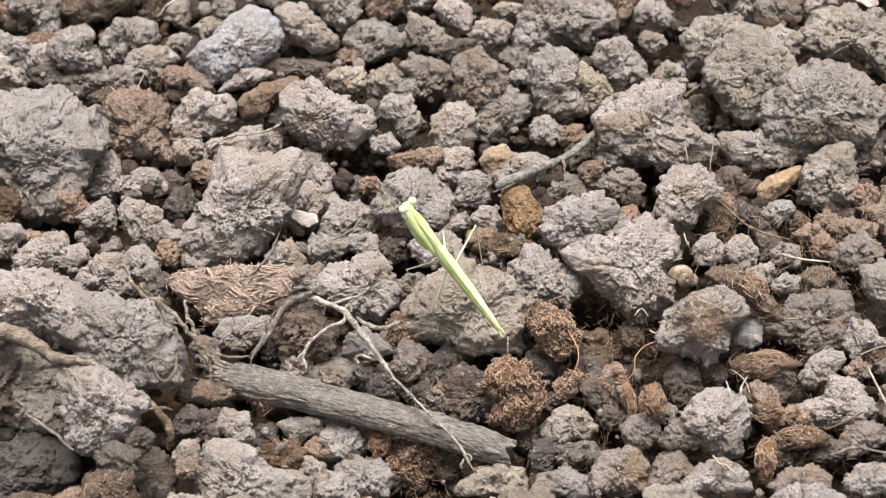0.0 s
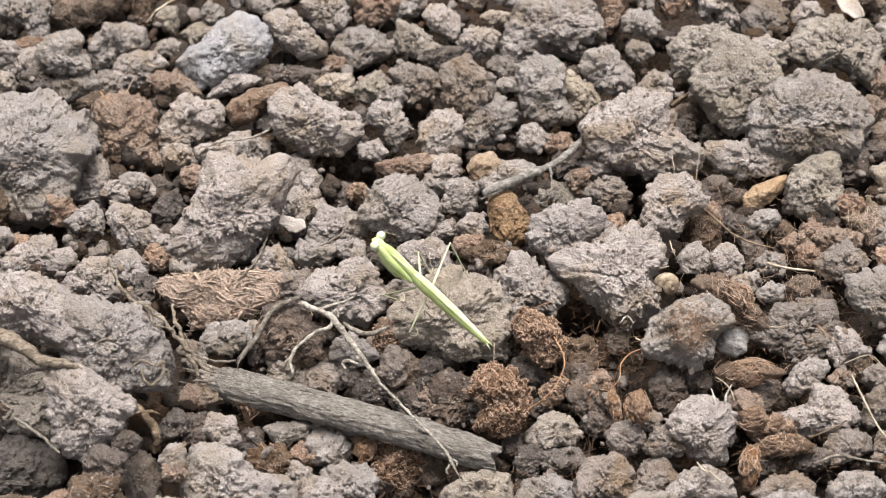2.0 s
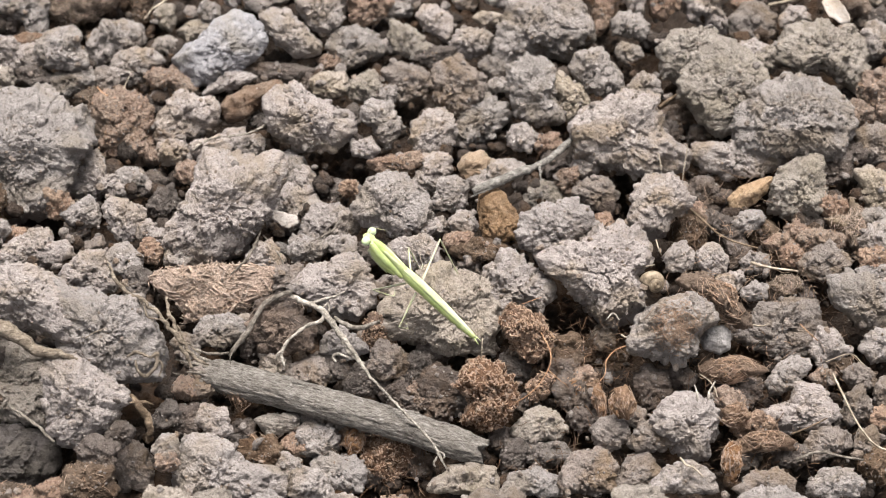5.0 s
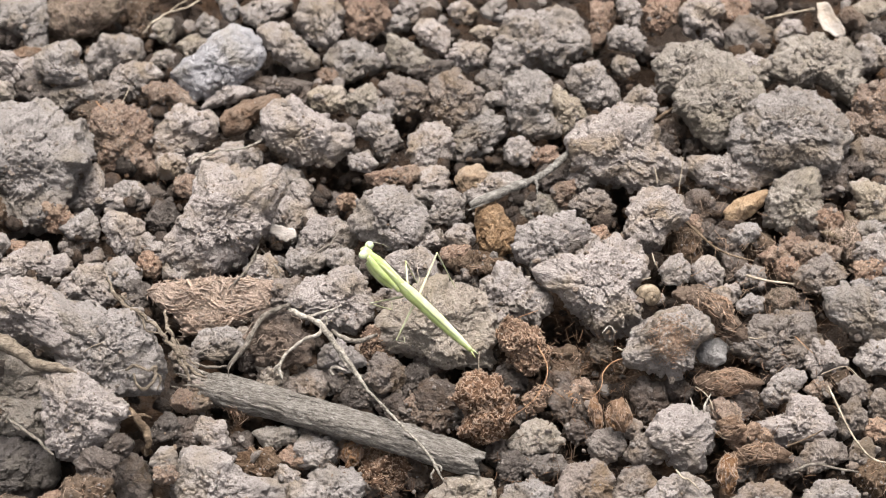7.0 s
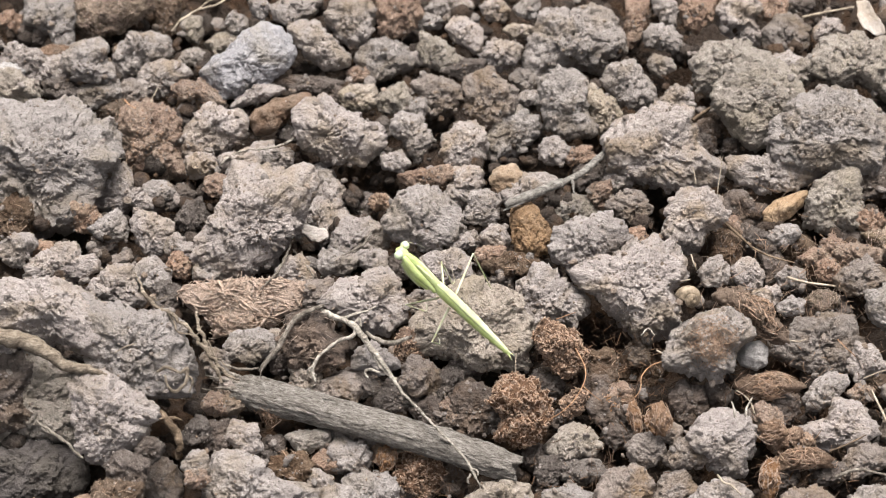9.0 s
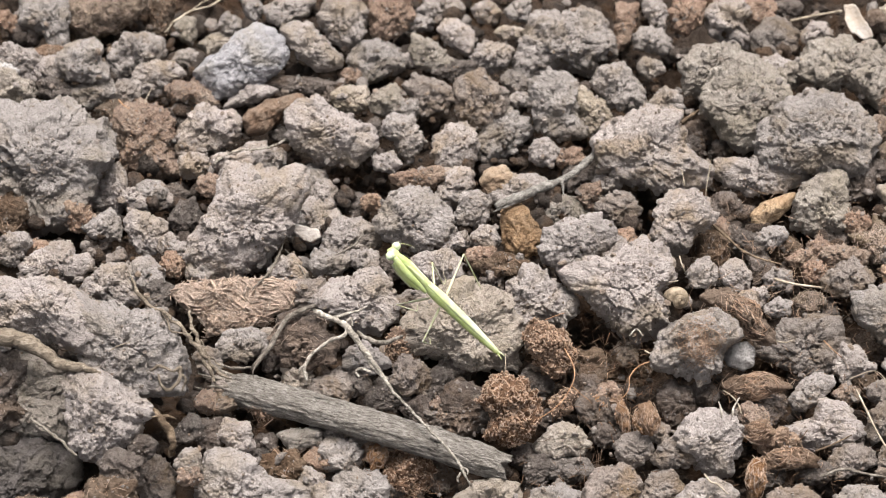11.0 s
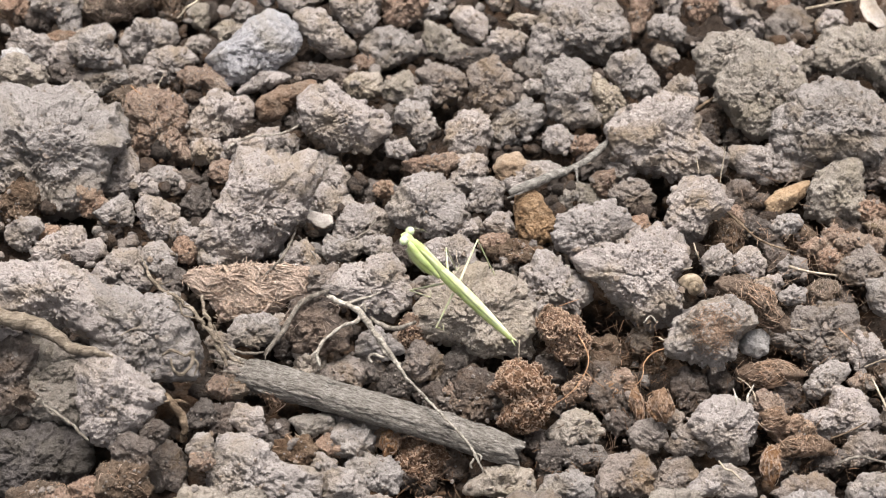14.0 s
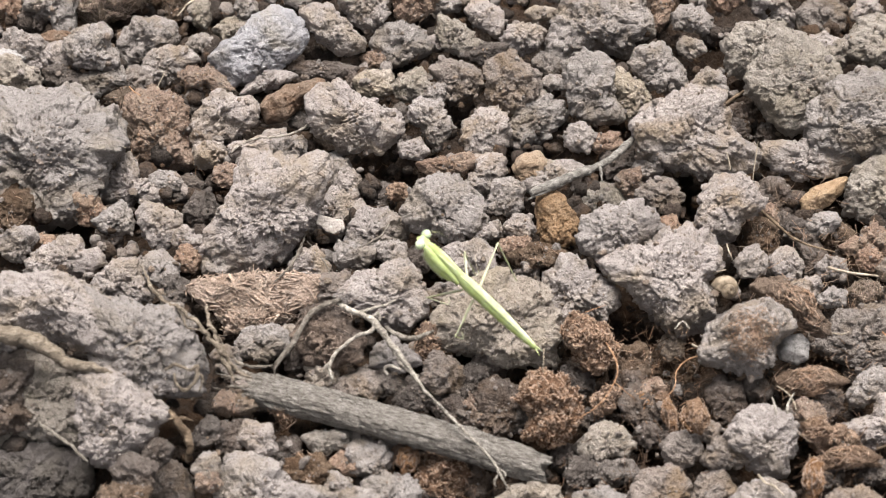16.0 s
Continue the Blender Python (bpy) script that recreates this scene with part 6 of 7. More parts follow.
def strand_thing(name, label, cat, mat, lines, wobble=0.25, sides=8):
    """A root or straw of one or more branches; each branch is a part when there are several. lines: (points, radii) in mm."""
    base = np.array(lines[0][0][0])
    root = None
    for k, (pts, radii) in enumerate(lines):
        p = np.array(pts) - base
        r = 0.6 * np.interp(np.linspace(0, 1, len(p)), np.linspace(0, 1, len(radii)), radii)
        vv, fs = strand([tube(p, r, sides + 2, 10, wobble, 300 + k + len(p) * 5)])
        vv = vv + 0.22 * MM * min(1.0, 1.6 * float(np.mean(r))) * np.stack([fbm(vv / (0.55 * MM) * (1, 1, 1) + 9 * j, 400 + j, 2) for j in range(3)], 1)
        ob = new(name if k == 0 else "branch", poly_mesh(name, vv, fs, MAT[mat]))
        if k == 0:
            root = ob
            ob.location = base * MM
        else:
            ob.parent = root
    return tagged(root, label, cat)


strand_thing("forked_root", "pale dry forked root lying across clods and stick", "root", "pale_root", [
    ([(-27.7, -16.8, 4.8), (-24.5, -18.4, 4.8), (-21.6, -20.3, 4.9), (-19.3, -23.5, 4.4), (-16.0, -28.1, 3.6), (-13.4, -32.1, 2.8), (-10.2, -35.5, 2.0), (-6.1, -40.2, 1.4), (-2.6, -44.1, 0.6), (-1.2, -46.6, 0.0), (-0.0, -48.5, -1.0)], [0.85, 0.8, 1.0, 0.95, 0.72, 0.42, 0.4, 0.36, 0.34, 0.5, 0.25]),
    ([(-21.2, -20.6, 4.9), (-22.1, -21.9, 4.4), (-25.4, -23.0, 3.5), (-27.9, -25.1, 2.4), (-28.9, -27.0, 1.6), (-28.3, -28.9, 0.6)], [0.6, 0.6, 0.5, 0.5, 0.65, 0.3]),
    ([(-28.9, -26.8, 2.0), (-29.6, -27.1, 1.8), (-29.9, -27.7, 1.2)], [0.45, 0.3, 0.2]),
    ([(-24.5, -18.4, 4.8), (-21.3, -17.3, 4.6), (-17.9, -15.7, 4.4)], [0.55, 0.4, 0.22]),
    ([(-20.9, -20.9, 4.7), (-19.1, -24.0, 3.9), (-16.4, -28.3, 3.2), (-14.2, -30.1, 3.0)], [0.6, 0.5, 0.45, 0.3]),
    ([(-19.2, -29.3, 2.6), (-19.6, -28.6, 3.0), (-18.6, -28.2, 3.4), (-17.0, -28.8, 3.3)], [0.3, 0.4, 0.45, 0.3]),
    ([(-21.8, -19.6, 4.9), (-20.9, -18.7, 4.9), (-20.4, -20.0, 4.6)], [0.3, 0.5, 0.3]),
    ([(-1.6, -46.1, 0.3), (-0.4, -46.5, 0.2), (-0.5, -47.2, -0.2)], [0.3, 0.35, 0.15]),
    ([(-1.4, -46.9, 0.0), (-2.1, -48.0, -0.4), (-1.9, -48.3, -0.9)], [0.3, 0.35, 0.15]),
])
strand_thing("grey_root", "curved grey dry root lying between clods", "root", "grey_root", [
    ([(-27.1, -16.3, 5.7), (-28.9, -17.4, 6.1), (-31.3, -18.7, 5.9), (-33.1, -20.8, 5.1), (-34.6, -23.3, 3.7), (-37.0, -25.9, 1.9), (-38.2, -26.8, 0.7)], [0.5, 0.7, 0.75, 0.75, 0.8, 0.7, 0.5]),
    ([(-37.0, -25.9, 1.9), (-37.7, -27.5, 1.7), (-37.7, -29.1, 0.9)], [0.25, 0.16, 0.1]),
    ([(-44.2, -26.0, 1.7), (-41.6, -26.9, 1.5), (-38.2, -26.5, 1.3)], [0.4, 0.45, 0.4]),
])
strand_thing("grey_root", "short grey root stub beside pale clods", "root", "grey_root", [
    ([(-19.7, -20.2, 3.0), (-17.2, -22.1, 3.2), (-14.4, -22.2, 2.8), (-11.7, -20.0, 1.5)], [0.5, 0.75, 0.7, 0.5]),
])
strand_thing("twig", "thin weathered grey twig resting on an orange chunk", "twig", "twig", [
    ([(5.0, 8.1, 2.6), (8.8, 10.1, 2.6), (13.3, 12.8, 2.2), (17.2, 15.1, 1.6), (20.5, 18.6, 0.4), (23.7, 23.3, -1.0)], [0.9, 1.5, 1.3, 1.15, 1.1, 1.0]),
    ([(17.2, 15.6, 1.8), (17.6, 13.7, 1.8), (17.6, 11.8, 1.2)], [0.6, 0.4, 0.2]),
    ([(4.6, 7.3, 2.2), (8.2, 9.0, 2.4), (12.2, 11.6, 2.0)], [0.2, 0.5, 0.3]),
], 0.2, 12)
strand_thing("thick_root", "pale tan root emerging along a crack of a large clod", "root", "tan_root", [
    ([(-85.0, -26.2, 11.7), (-80.0, -27.2, 11.7), (-75.6, -28.3, 11.3), (-72.4, -30.2, 10.9), (-69.8, -32.1, 10.3), (-66.1, -32.5, 9.9), (-63.3, -33.4, 9.1), (-62.3, -34.4, 8.1)], [2.6, 2.6, 2.2, 1.9, 1.5, 1.2, 0.9, 0.4]),
], 0.25, 14)
strand_thing("bark_strip", "frayed grey-brown bark strip with curling ends", "bark", "tan_root", [
    ([(-60.3, -11.7, 8.5), (-58.2, -15.6, 9.5), (-55.8, -19.3, 10.5), (-53.0, -21.7, 11.1), (-50.2, -24.1, 10.9), (-47.8, -26.9, 10.1), (-45.5, -29.6, 8.9), (-43.4, -31.4, 7.3), (-40.7, -32.0, 6.1)], [0.21, 0.49, 0.63, 0.56, 0.63, 0.56, 0.63, 0.56, 0.28]),
    ([(-52.9, -22.1, 11.1), (-51.1, -25.4, 10.7), (-48.6, -25.6, 10.3), (-47.4, -23.9, 9.9)], [0.28, 0.28, 0.24, 0.10]),
    ([(-49.1, -19.3, 8.5), (-48.1, -23.3, 9.5), (-47.0, -26.9, 9.7), (-45.1, -30.3, 8.5), (-43.7, -33.5, 6.9)], [0.28, 0.56, 0.63, 0.63, 0.42]),
    ([(-46.5, -26.4, 9.7), (-44.4, -29.2, 8.3), (-42.3, -30.6, 7.1)], [0.21, 0.24, 0.14]),
    ([(-56.8, -17.2, 10.3), (-55.2, -18.8, 10.9), (-53.9, -18.0, 11.1)], [0.21, 0.21, 0.10]),
], 0.7, 7)
strand_thing("bark_strip", "brown curled bark strip hanging from a large clod", "bark", "brown_root", [
    ([(-54.1, -37.5, 5.0), (-52.6, -39.2, 4.0), (-51.2, -40.6, 2.6), (-50.9, -42.1, 0.6), (-51.6, -42.8, -2.0)], [0.4, 1.1, 1.2, 1.1, 0.6]),
    ([(-54.2, -39.1, 4.6), (-52.0, -38.4, 4.2), (-50.3, -38.7, 3.6)], [0.2, 0.5, 0.2]),
], 0.35, 8)
strand_thing("thin_root", "thin grey root running under a large clod", "root", "grey_root", [
    ([(-75.2, -38.5, 3.0), (-71.6, -41.1, 3.0), (-68.7, -43.4, 2.4), (-66.8, -44.9, 1.4)], [0.25, 0.45, 0.5, 0.3]),
])
strand_thing("thin_root", "pale thin root stem lying over a soil lump", "root", "straw", [
    ([(-49.0, 62.3, 0.0), (-51.4, 60.1, 0.0), (-54.7, 58.9, 0.0), (-57.7, 56.8, -0.6), (-59.9, 54.5, -1.4)], [0.3, 0.35, 0.35, 0.32, 0.2]),
    ([(-54.7, 59.2, 0.0), (-51.9, 61.6, 0.4), (-49.2, 63.0, 0.6)], [0.2, 0.2, 0.12]),
])
strand_thing("thin_root", "pale thin root winding between grey clods", "root", "pale_root", [
    ([(-48.0, 21.5, -2.0), (-46.0, 23.4, -1.6), (-43.3, 24.7, -1.8), (-38.9, 25.1, -1.6), (-36.4, 26.0, -1.4), (-33.5, 28.6, -1.8)], [0.45, 0.4, 0.35, 0.35, 0.35, 0.3]),
])
strand_thing("thin_root", "thin grey root leaning on a pale clod", "root", "grey_root", [
    ([(-34.1, 2.4, -1.5), (-34.9, -1.1, -1.0), (-36.2, -5.0, -0.6), (-38.2, -6.9, -0.8)], [0.25, 0.4, 0.42, 0.3]),
    ([(-36.0, -4.7, -0.6), (-37.2, -6.1, -0.4), (-39.1, -8.4, -0.8)], [0.3, 0.3, 0.15]),
    ([(-33.7, 1.8, -2.2), (-30.8, -2.4, -2.4), (-28.1, -8.4, -1.6)], [0.2, 0.2, 0.15]),
])
strand_thing("root_hair", "thin dark root pressed on a grey clod", "root", "grey_root", [
    ([(-19.5, 6.5, -3.6), (-21.3, 3.5, -3.4), (-24.0, 1.8, -3.6), (-26.1, 1.2, -4.2)], [0.25, 0.35, 0.35, 0.2]),
])


def straw(label, mat, pts, r0, r1=None, name="straw"):
    strand_thing(name, label, "straw" if name == "straw" else "root hair", mat, [(pts, [r0, (r0 + (r1 or r0)) / 2, r1 or r0])], 0.05, 6)


straw("long pale straw lying over clods", "straw", [(67.9, -29.8, -0.6), (69.2, -34.4, -0.4), (70.5, -38.6, -0.4), (72.2, -42.0, -0.8), (74.3, -44.2, -1.4), (77.8, -44.7, -2.4)], 0.32, 0.28)
straw("brown stem splinter lying on peat", "brown_root", [(43.4, 9.0, -0.5), (45.2, 6.5, -0.6), (47.7, 3.7, -0.8), (49.9, 1.4, -1.2), (52.9, -0.4, -1.4), (57.3, -1.5, -2.0)], 0.5, 0.25)
straw("pale dry stem between clods", "straw", [(55.6, -5.3, -1.2), (58.6, -6.5, -1.0), (64.0, -7.1, -1.4)], 0.4, 0.3)
straw("thin straw standing up from a clod", "straw", [(44.0, 12.1, 0.0), (44.4, 14.4, 2.2), (45.1, 17.9, 4.6)], 0.2, 0.12)
straw("thin straw standing beside a grey clod", "straw", [(40.0, 12.7, 3.0), (39.7, 15.0, 3.8), (39.4, 15.8, 4.2)], 0.16, 0.1)
straw("short pale straw sticking out of soil", "straw", [(38.2, -2.5, 2.0), (38.7, -4.5, 1.6), (39.2, -5.2, 0.8)], 0.22, 0.18)
straw("pale bent straw beside a shell", "straw", [(35.1, -9.1, 2.4), (36.6, -8.9, 2.8), (37.6, -8.6, 2.8)], 0.22, 0.16)
straw("brown root leaning under a grey clod", "pale_root", [(30.9, -19.2, 0.5), (29.8, -17.7, 0.6), (28.5, -18.9, 0.2)], 0.3, 0.2)
straw("pale thin root hanging from a stony clod", "straw", [(30.9, -23.0, 1.6), (32.0, -23.7, 1.8), (33.8, -23.8, 2.0)], 0.28, 0.2)
straw("curled brown root hair", "red_hair", [(33.0, -23.6, -0.4), (30.2, -24.2, -1.4), (28.5, -25.9, -2.0), (28.1, -28.4, -2.6), (26.6, -30.5, -3.0)], 0.2, 0.12, "root_hair")
straw("fine pale hair standing on a clod", "straw", [(6.4, -24.9, 3.4), (6.3, -27.3, 3.0), (6.0, -30.7, 2.4)], 0.12, 0.08, "root_hair")
straw("long looping red-brown root hair", "red_hair", [(16.8, -22.8, 2.0), (18.1, -26.4, 2.4), (18.3, -29.1, 2.2), (17.0, -31.8, 1.2), (15.0, -34.1, 0.4), (12.2, -36.2, 0.2)], 0.17, 0.12, "root_hair")
straw("thin red-brown root hair", "red_hair", [(17.7, -30.2, 1.6), (19.4, -31.4, 0.6), (21.1, -31.8, -1.0)], 0.13, 0.1, "root_hair")
straw("thin hair across a dark gap", "red_hair", [(13.5, -17.0, 2.4), (15.2, -16.1, 2.2), (17.0, -15.1, 1.8)], 0.13, 0.1, "root_hair")
straw("forked pale stem tip beside clods", "straw", [(47.1, -35.3, 0.4), (46.7, -33.4, 0.6), (45.7, -31.3, 0.0), (44.4, -29.8, -0.6)], 0.25, 0.15)
straw("forked pale stem tip standing on a clod", "pale_root", [(43.5, -37.2, 1.6), (43.4, -35.5, 2.2), (43.1, -33.9, 2.2)], 0.35, 0.2)
straw("short pale root tip standing on a clod", "pale_root", [(45.4, -36.9, 1.4), (45.6, -35.1, 1.8), (46.8, -32.8, 1.6)], 0.4, 0.2)
straw("dry stem lying over peat", "straw", [(64.0, 57.2, -0.5), (68.1, 58.3, -0.4), (74.4, 60.0, -0.6)], 0.45, 0.3)
straw("thin brown stem lying between clods", "brown_root", [(59.7, -41.3, -2.0), (62.9, -40.0, -1.8), (66.3, -37.9, -2.2)], 0.3, 0.2)
straw("brown stem along a dark gap", "grey_root", [(60.1, -46.2, -2.4), (64.0, -45.0, -1.8), (68.0, -45.8, -2.0), (71.8, -46.0, -2.8)], 0.5, 0.3)
straw("thin root hair over a dark gap", "straw", [(67.1, -26.5, -2.0), (69.9, -25.4, -1.6), (72.0, -25.1, -1.6), (73.9, -26.9, -2.2)], 0.2, 0.12, "root_hair")
straw("thin pale root lying on brown soil", "straw", [(50.2, -17.9, 0.4), (52.7, -19.4, 0.4), (56.0, -19.8, -0.4), (57.5, -19.1, -0.8)], 0.22, 0.16)
straw("pale root tip lying on a clod", "straw", [(39.9, -47.4, 0.4), (40.9, -49.2, 0.8), (42.0, -49.5, 0.6), (43.7, -51.0, 0.0)], 0.3, 0.2)
straw("thin stem sticking out of peat", "straw", [(-62.3, 32.9, 0.2), (-61.8, 34.8, 1.0), (-60.8, 37.6, 1.4)], 0.16, 0.12)
straw("red-brown fibre beside peat", "red_hair", [(-67.2, 35.7, 0.0), (-65.6, 33.5, 0.6), (-63.1, 32.3, 0.6)], 0.22, 0.16, "root_hair")
straw("thin reddish stem in a gap between clods", "brown_root", [(40.9, 31.3, -1.0), (42.7, 32.7, -0.6), (44.9, 34.7, -1.0)], 0.6, 0.4)
straw("thin root hair across dark soil", "red_hair", [(63.1, -19.2, -0.6), (64.6, -21.2, -0.6), (66.1, -22.5, -1.2)], 0.14, 0.1, "root_hair")
straw("thin pale hair lying on a large clod", "straw", [(-61.3, -31.2, 13.0), (-59.7, -30.4, 13.6), (-57.8, -29.7, 13.6)], 0.15, 0.1, "root_hair")
straw("thin hair sticking up beside peat", "straw", [(-3.8, -10.4, 4.0), (-4.5, -9.1, 5.0), (-4.7, -7.1, 5.4)], 0.1, 0.07, "root_hair")


def shell():
    """A small coiled shell, its whorls seen from the side of the spire."""
    m, n, l, p = node_mat("shell")
    tc = n.new("ShaderNodeTexCoord")
    col = ramp_node(n, l, noise_node(n, l, tc.outputs["Object"], 900, 4, 0.6), [(0.35, (0.035, 0.025, 0.017)), (0.5, (0.12, 0.088, 0.058)), (0.65, (0.23, 0.18, 0.13))])
    l.new(col, p.inputs["Base Color"])
    p.inputs["Roughness"].default_value = 0.75
    k = np.linspace(0, 1, 90)
    turn = k * 2.2 * 2 * np.pi
    grow = 1.45 * np.exp(-1.7 * (1 - k))
    centre = np.stack([0.85 * grow * np.cos(turn), 0.85 * grow * np.sin(turn), 1.5 * (1 - grow)], 1)
    parts = [tube(centre[::3], (0.72 * grow + 0.03)[::3], 14, 3)]
    vv, fs = strand(parts)
    ob = new("snail_shell", poly_mesh("snail_shell", vv, fs, m))
    ob.matrix_world = Matrix.Translation(Vector((36.7, -16.5, 8.0)) * MM) @ pose(0, 0, 0, 45, 25, 0) @ pose(0, 0, 0, 0, 0, 140) @ Matrix.Scale(1.22, 4)
    tagged(ob, "small brown coiled snail shell lodged between clods", "snail shell")


shell()


def chip(label, mat, at, wide, high, thick, turn, curl, seed, tilt=0.0):
    """A thin plate with a ragged outline and a slight curl; mm."""
    r0 = np.random.default_rng(seed)
    n, rings = 40, 9
    a = np.linspace(0, 2 * np.pi, n, endpoint=False)
    edge = 1 + 0.16 * np.sin(2 * a + r0.uniform(0, 6)) + 0.13 * np.sin(3 * a + r0.uniform(0, 6)) + 0.05 * np.sin(7 * a + r0.uniform(0, 6)) + 0.03 * r0.normal(size=n)
    vs, fs = [], []
    for side in (1, -1):
        for k in range(rings):
            s = k / (rings - 1)
            x, y = wide * s * edge * np.cos(a), high * s * edge * np.sin(a)
            q = np.stack([x, y, 0 * x], 1)
            z = curl * (x / wide) ** 2 + 0.10 * fbm(q / 1.2, seed, 3) + side * thick * (1 - 0.5 * s**4)
            vs.append(np.stack([x, y, z], 1))
    v = np.vstack(vs)
    idx = np.arange(2 * rings * n).reshape(2, rings, n)
    for side in (0, 1):
        for k in range(rings - 1):
            for j in range(n):
                q = [idx[side, k, j], idx[side, k + 1, j], idx[side, k + 1, (j + 1) % n], idx[side, k, (j + 1) % n]]
                fs.append(q if side == 0 else q[::-1])
    for j in range(n):
        fs.append([idx[0, -1, j], idx[1, -1, j], idx[1, -1, (j + 1) % n], idx[0, -1, (j + 1) % n]])
    ob = new("pale_chip", poly_mesh("pale_chip", v * MM, fs, MAT[mat]))
    ob.matrix_world = Matrix.Translation(Vector(at) * MM) @ pose(0, 0, 0, LEAN + tilt, 0, 0) @ pose(0, 0, 0, 0, 0, turn)
    return tagged(ob, label, "chip")


chip("thin curled cream-white chip lying on a tan clod", "V", (76.3, 53.9, 2.5), 2.1, 3.5, 0.25, 35, 0.9, 5)
chip("small pale chip resting against a grey stone", "V", (-29.9, 5.7, -2.5), 2.4, 1.5, 0.3, -15, 0.5, 8)
strand_thing("bark_flake", "thin tan curled bark flake stuck on a large clod", "bark", "tan_root", [
    ([(-54.6, -32.7, 9.4), (-52.7, -32.5, 10.5), (-50.6, -33.3, 10.2), (-49.4, -32.7, 10.4), (-49.6, -34.5, 9.3), (-51.2, -35.8, 8.1), (-52.4, -35.3, 8.7), (-53.1, -33.6, 9.7)], [0.3, 0.55, 0.4, 0.6, 0.45, 0.6, 0.4, 0.3]),
    ([(-50.0, -33.1, 10.1), (-48.4, -33.9, 9.0), (-49.0, -35.4, 7.4)], [0.3, 0.35, 0.2]),
], 0.2, 7)

# ---- the mantis: poses of tail tip and head by time, mm ----
STANCE = [
    (0, (5.50, -25.20, 4.60), (-10.53, -10.55, 22.59)),
    (0.2, (5.45, -25.35, 4.30), (-10.80, -11.30, 22.50)),
    (0.45, (5.38, -25.54, 4.00), (-11.10, -11.90, 22.41)),
    (0.6, (5.40, -25.80, 3.40), (-12.40, -14.00, 21.70)),
    (0.8, (5.45, -26.20, 2.60), (-13.50, -15.70, 21.00)),
    (1, (5.47, -26.28, 2.60), (-12.77, -15.01, 20.93)),
    (1.2, (5.75, -25.60, 3.20), (-11.70, -12.20, 21.30)),
    (1.4, (6.05, -25.00, 3.70), (-11.30, -10.80, 20.90)),
    (1.6, (6.09, -24.89, 3.80), (-11.34, -10.68, 20.82)),
    (1.8, (5.90, -24.95, 3.30), (-12.30, -12.90, 20.90)),
    (2, (5.69, -25.04, 2.70), (-13.56, -15.56, 21.00)),
    (16, (5.69, -25.04, 2.70), (-13.56, -15.56, 21.00)),
]


def body_pose(tail, head):
    """The pose of the mantis: x from tail to head, z to its back."""
    tail, head = Vector(tail) * MM, Vector(head) * MM
    x = (head - tail).normalized()
    z = (Vector((0, 0, 1)) - x * x.z).normalized()
    y = z.cross(x)
    return Matrix.Translation(tail) @ Matrix((x, y, z)).transposed().to_4x4()


def skin(name, low, mid, high, sheen=0.35):
    m, n, l, p = node_mat(name)
    tc = n.new("ShaderNodeTexCoord")
    tone = noise_node(n, l, tc.outputs["Object"], 420, 4, 0.6)
    col = ramp_node(n, l, tone, [(0.35, low), (0.5, mid), (0.66, high)])
    l.new(col, p.inputs["Base Color"])
    p.inputs["Roughness"].default_value = sheen
    p.inputs["Specular IOR Level"].default_value = 0.5
    p.inputs["Subsurface Weight"].default_value = 0.25
    p.inputs["Subsurface Radius"].default_value = (0.6, 0.8, 0.2)
    p.inputs["Subsurface Scale"].default_value = 0.0006
    b = n.new("ShaderNodeBump")
    b.inputs["Distance"].default_value = 0.00012
    l.new(noise_node(n, l, tc.outputs["Object"], 2200, 3, 0.6), b.inputs["Height"])
    l.new(b.outputs[0], p.inputs["Normal"])
    return m


GREEN = skin("mantis_green", (0.304, 0.365, 0.131), (0.376, 0.443, 0.184), (0.440, 0.503, 0.246))
# pale skin with the bright highlight of the back ridge in its colour
PALE_HIGHLIGHT = skin("mantis_pale_highlight", (0.451, 0.507, 0.255), (0.533, 0.589, 0.340), (0.607, 0.654, 0.425), 0.3)
LIMB = skin("mantis_limb", (0.272, 0.271, 0.176), (0.344, 0.344, 0.234), (0.408, 0.410, 0.295), 0.45)
EYE = skin("mantis_eye", (0.370, 0.441, 0.257), (0.431, 0.500, 0.314), (0.502, 0.558, 0.389), 0.3)
GAP_SHADE = skin("mantis_gap_shade", (0.05, 0.06, 0.02), (0.09, 0.10, 0.03), (0.14, 0.15, 0.05), 0.5)


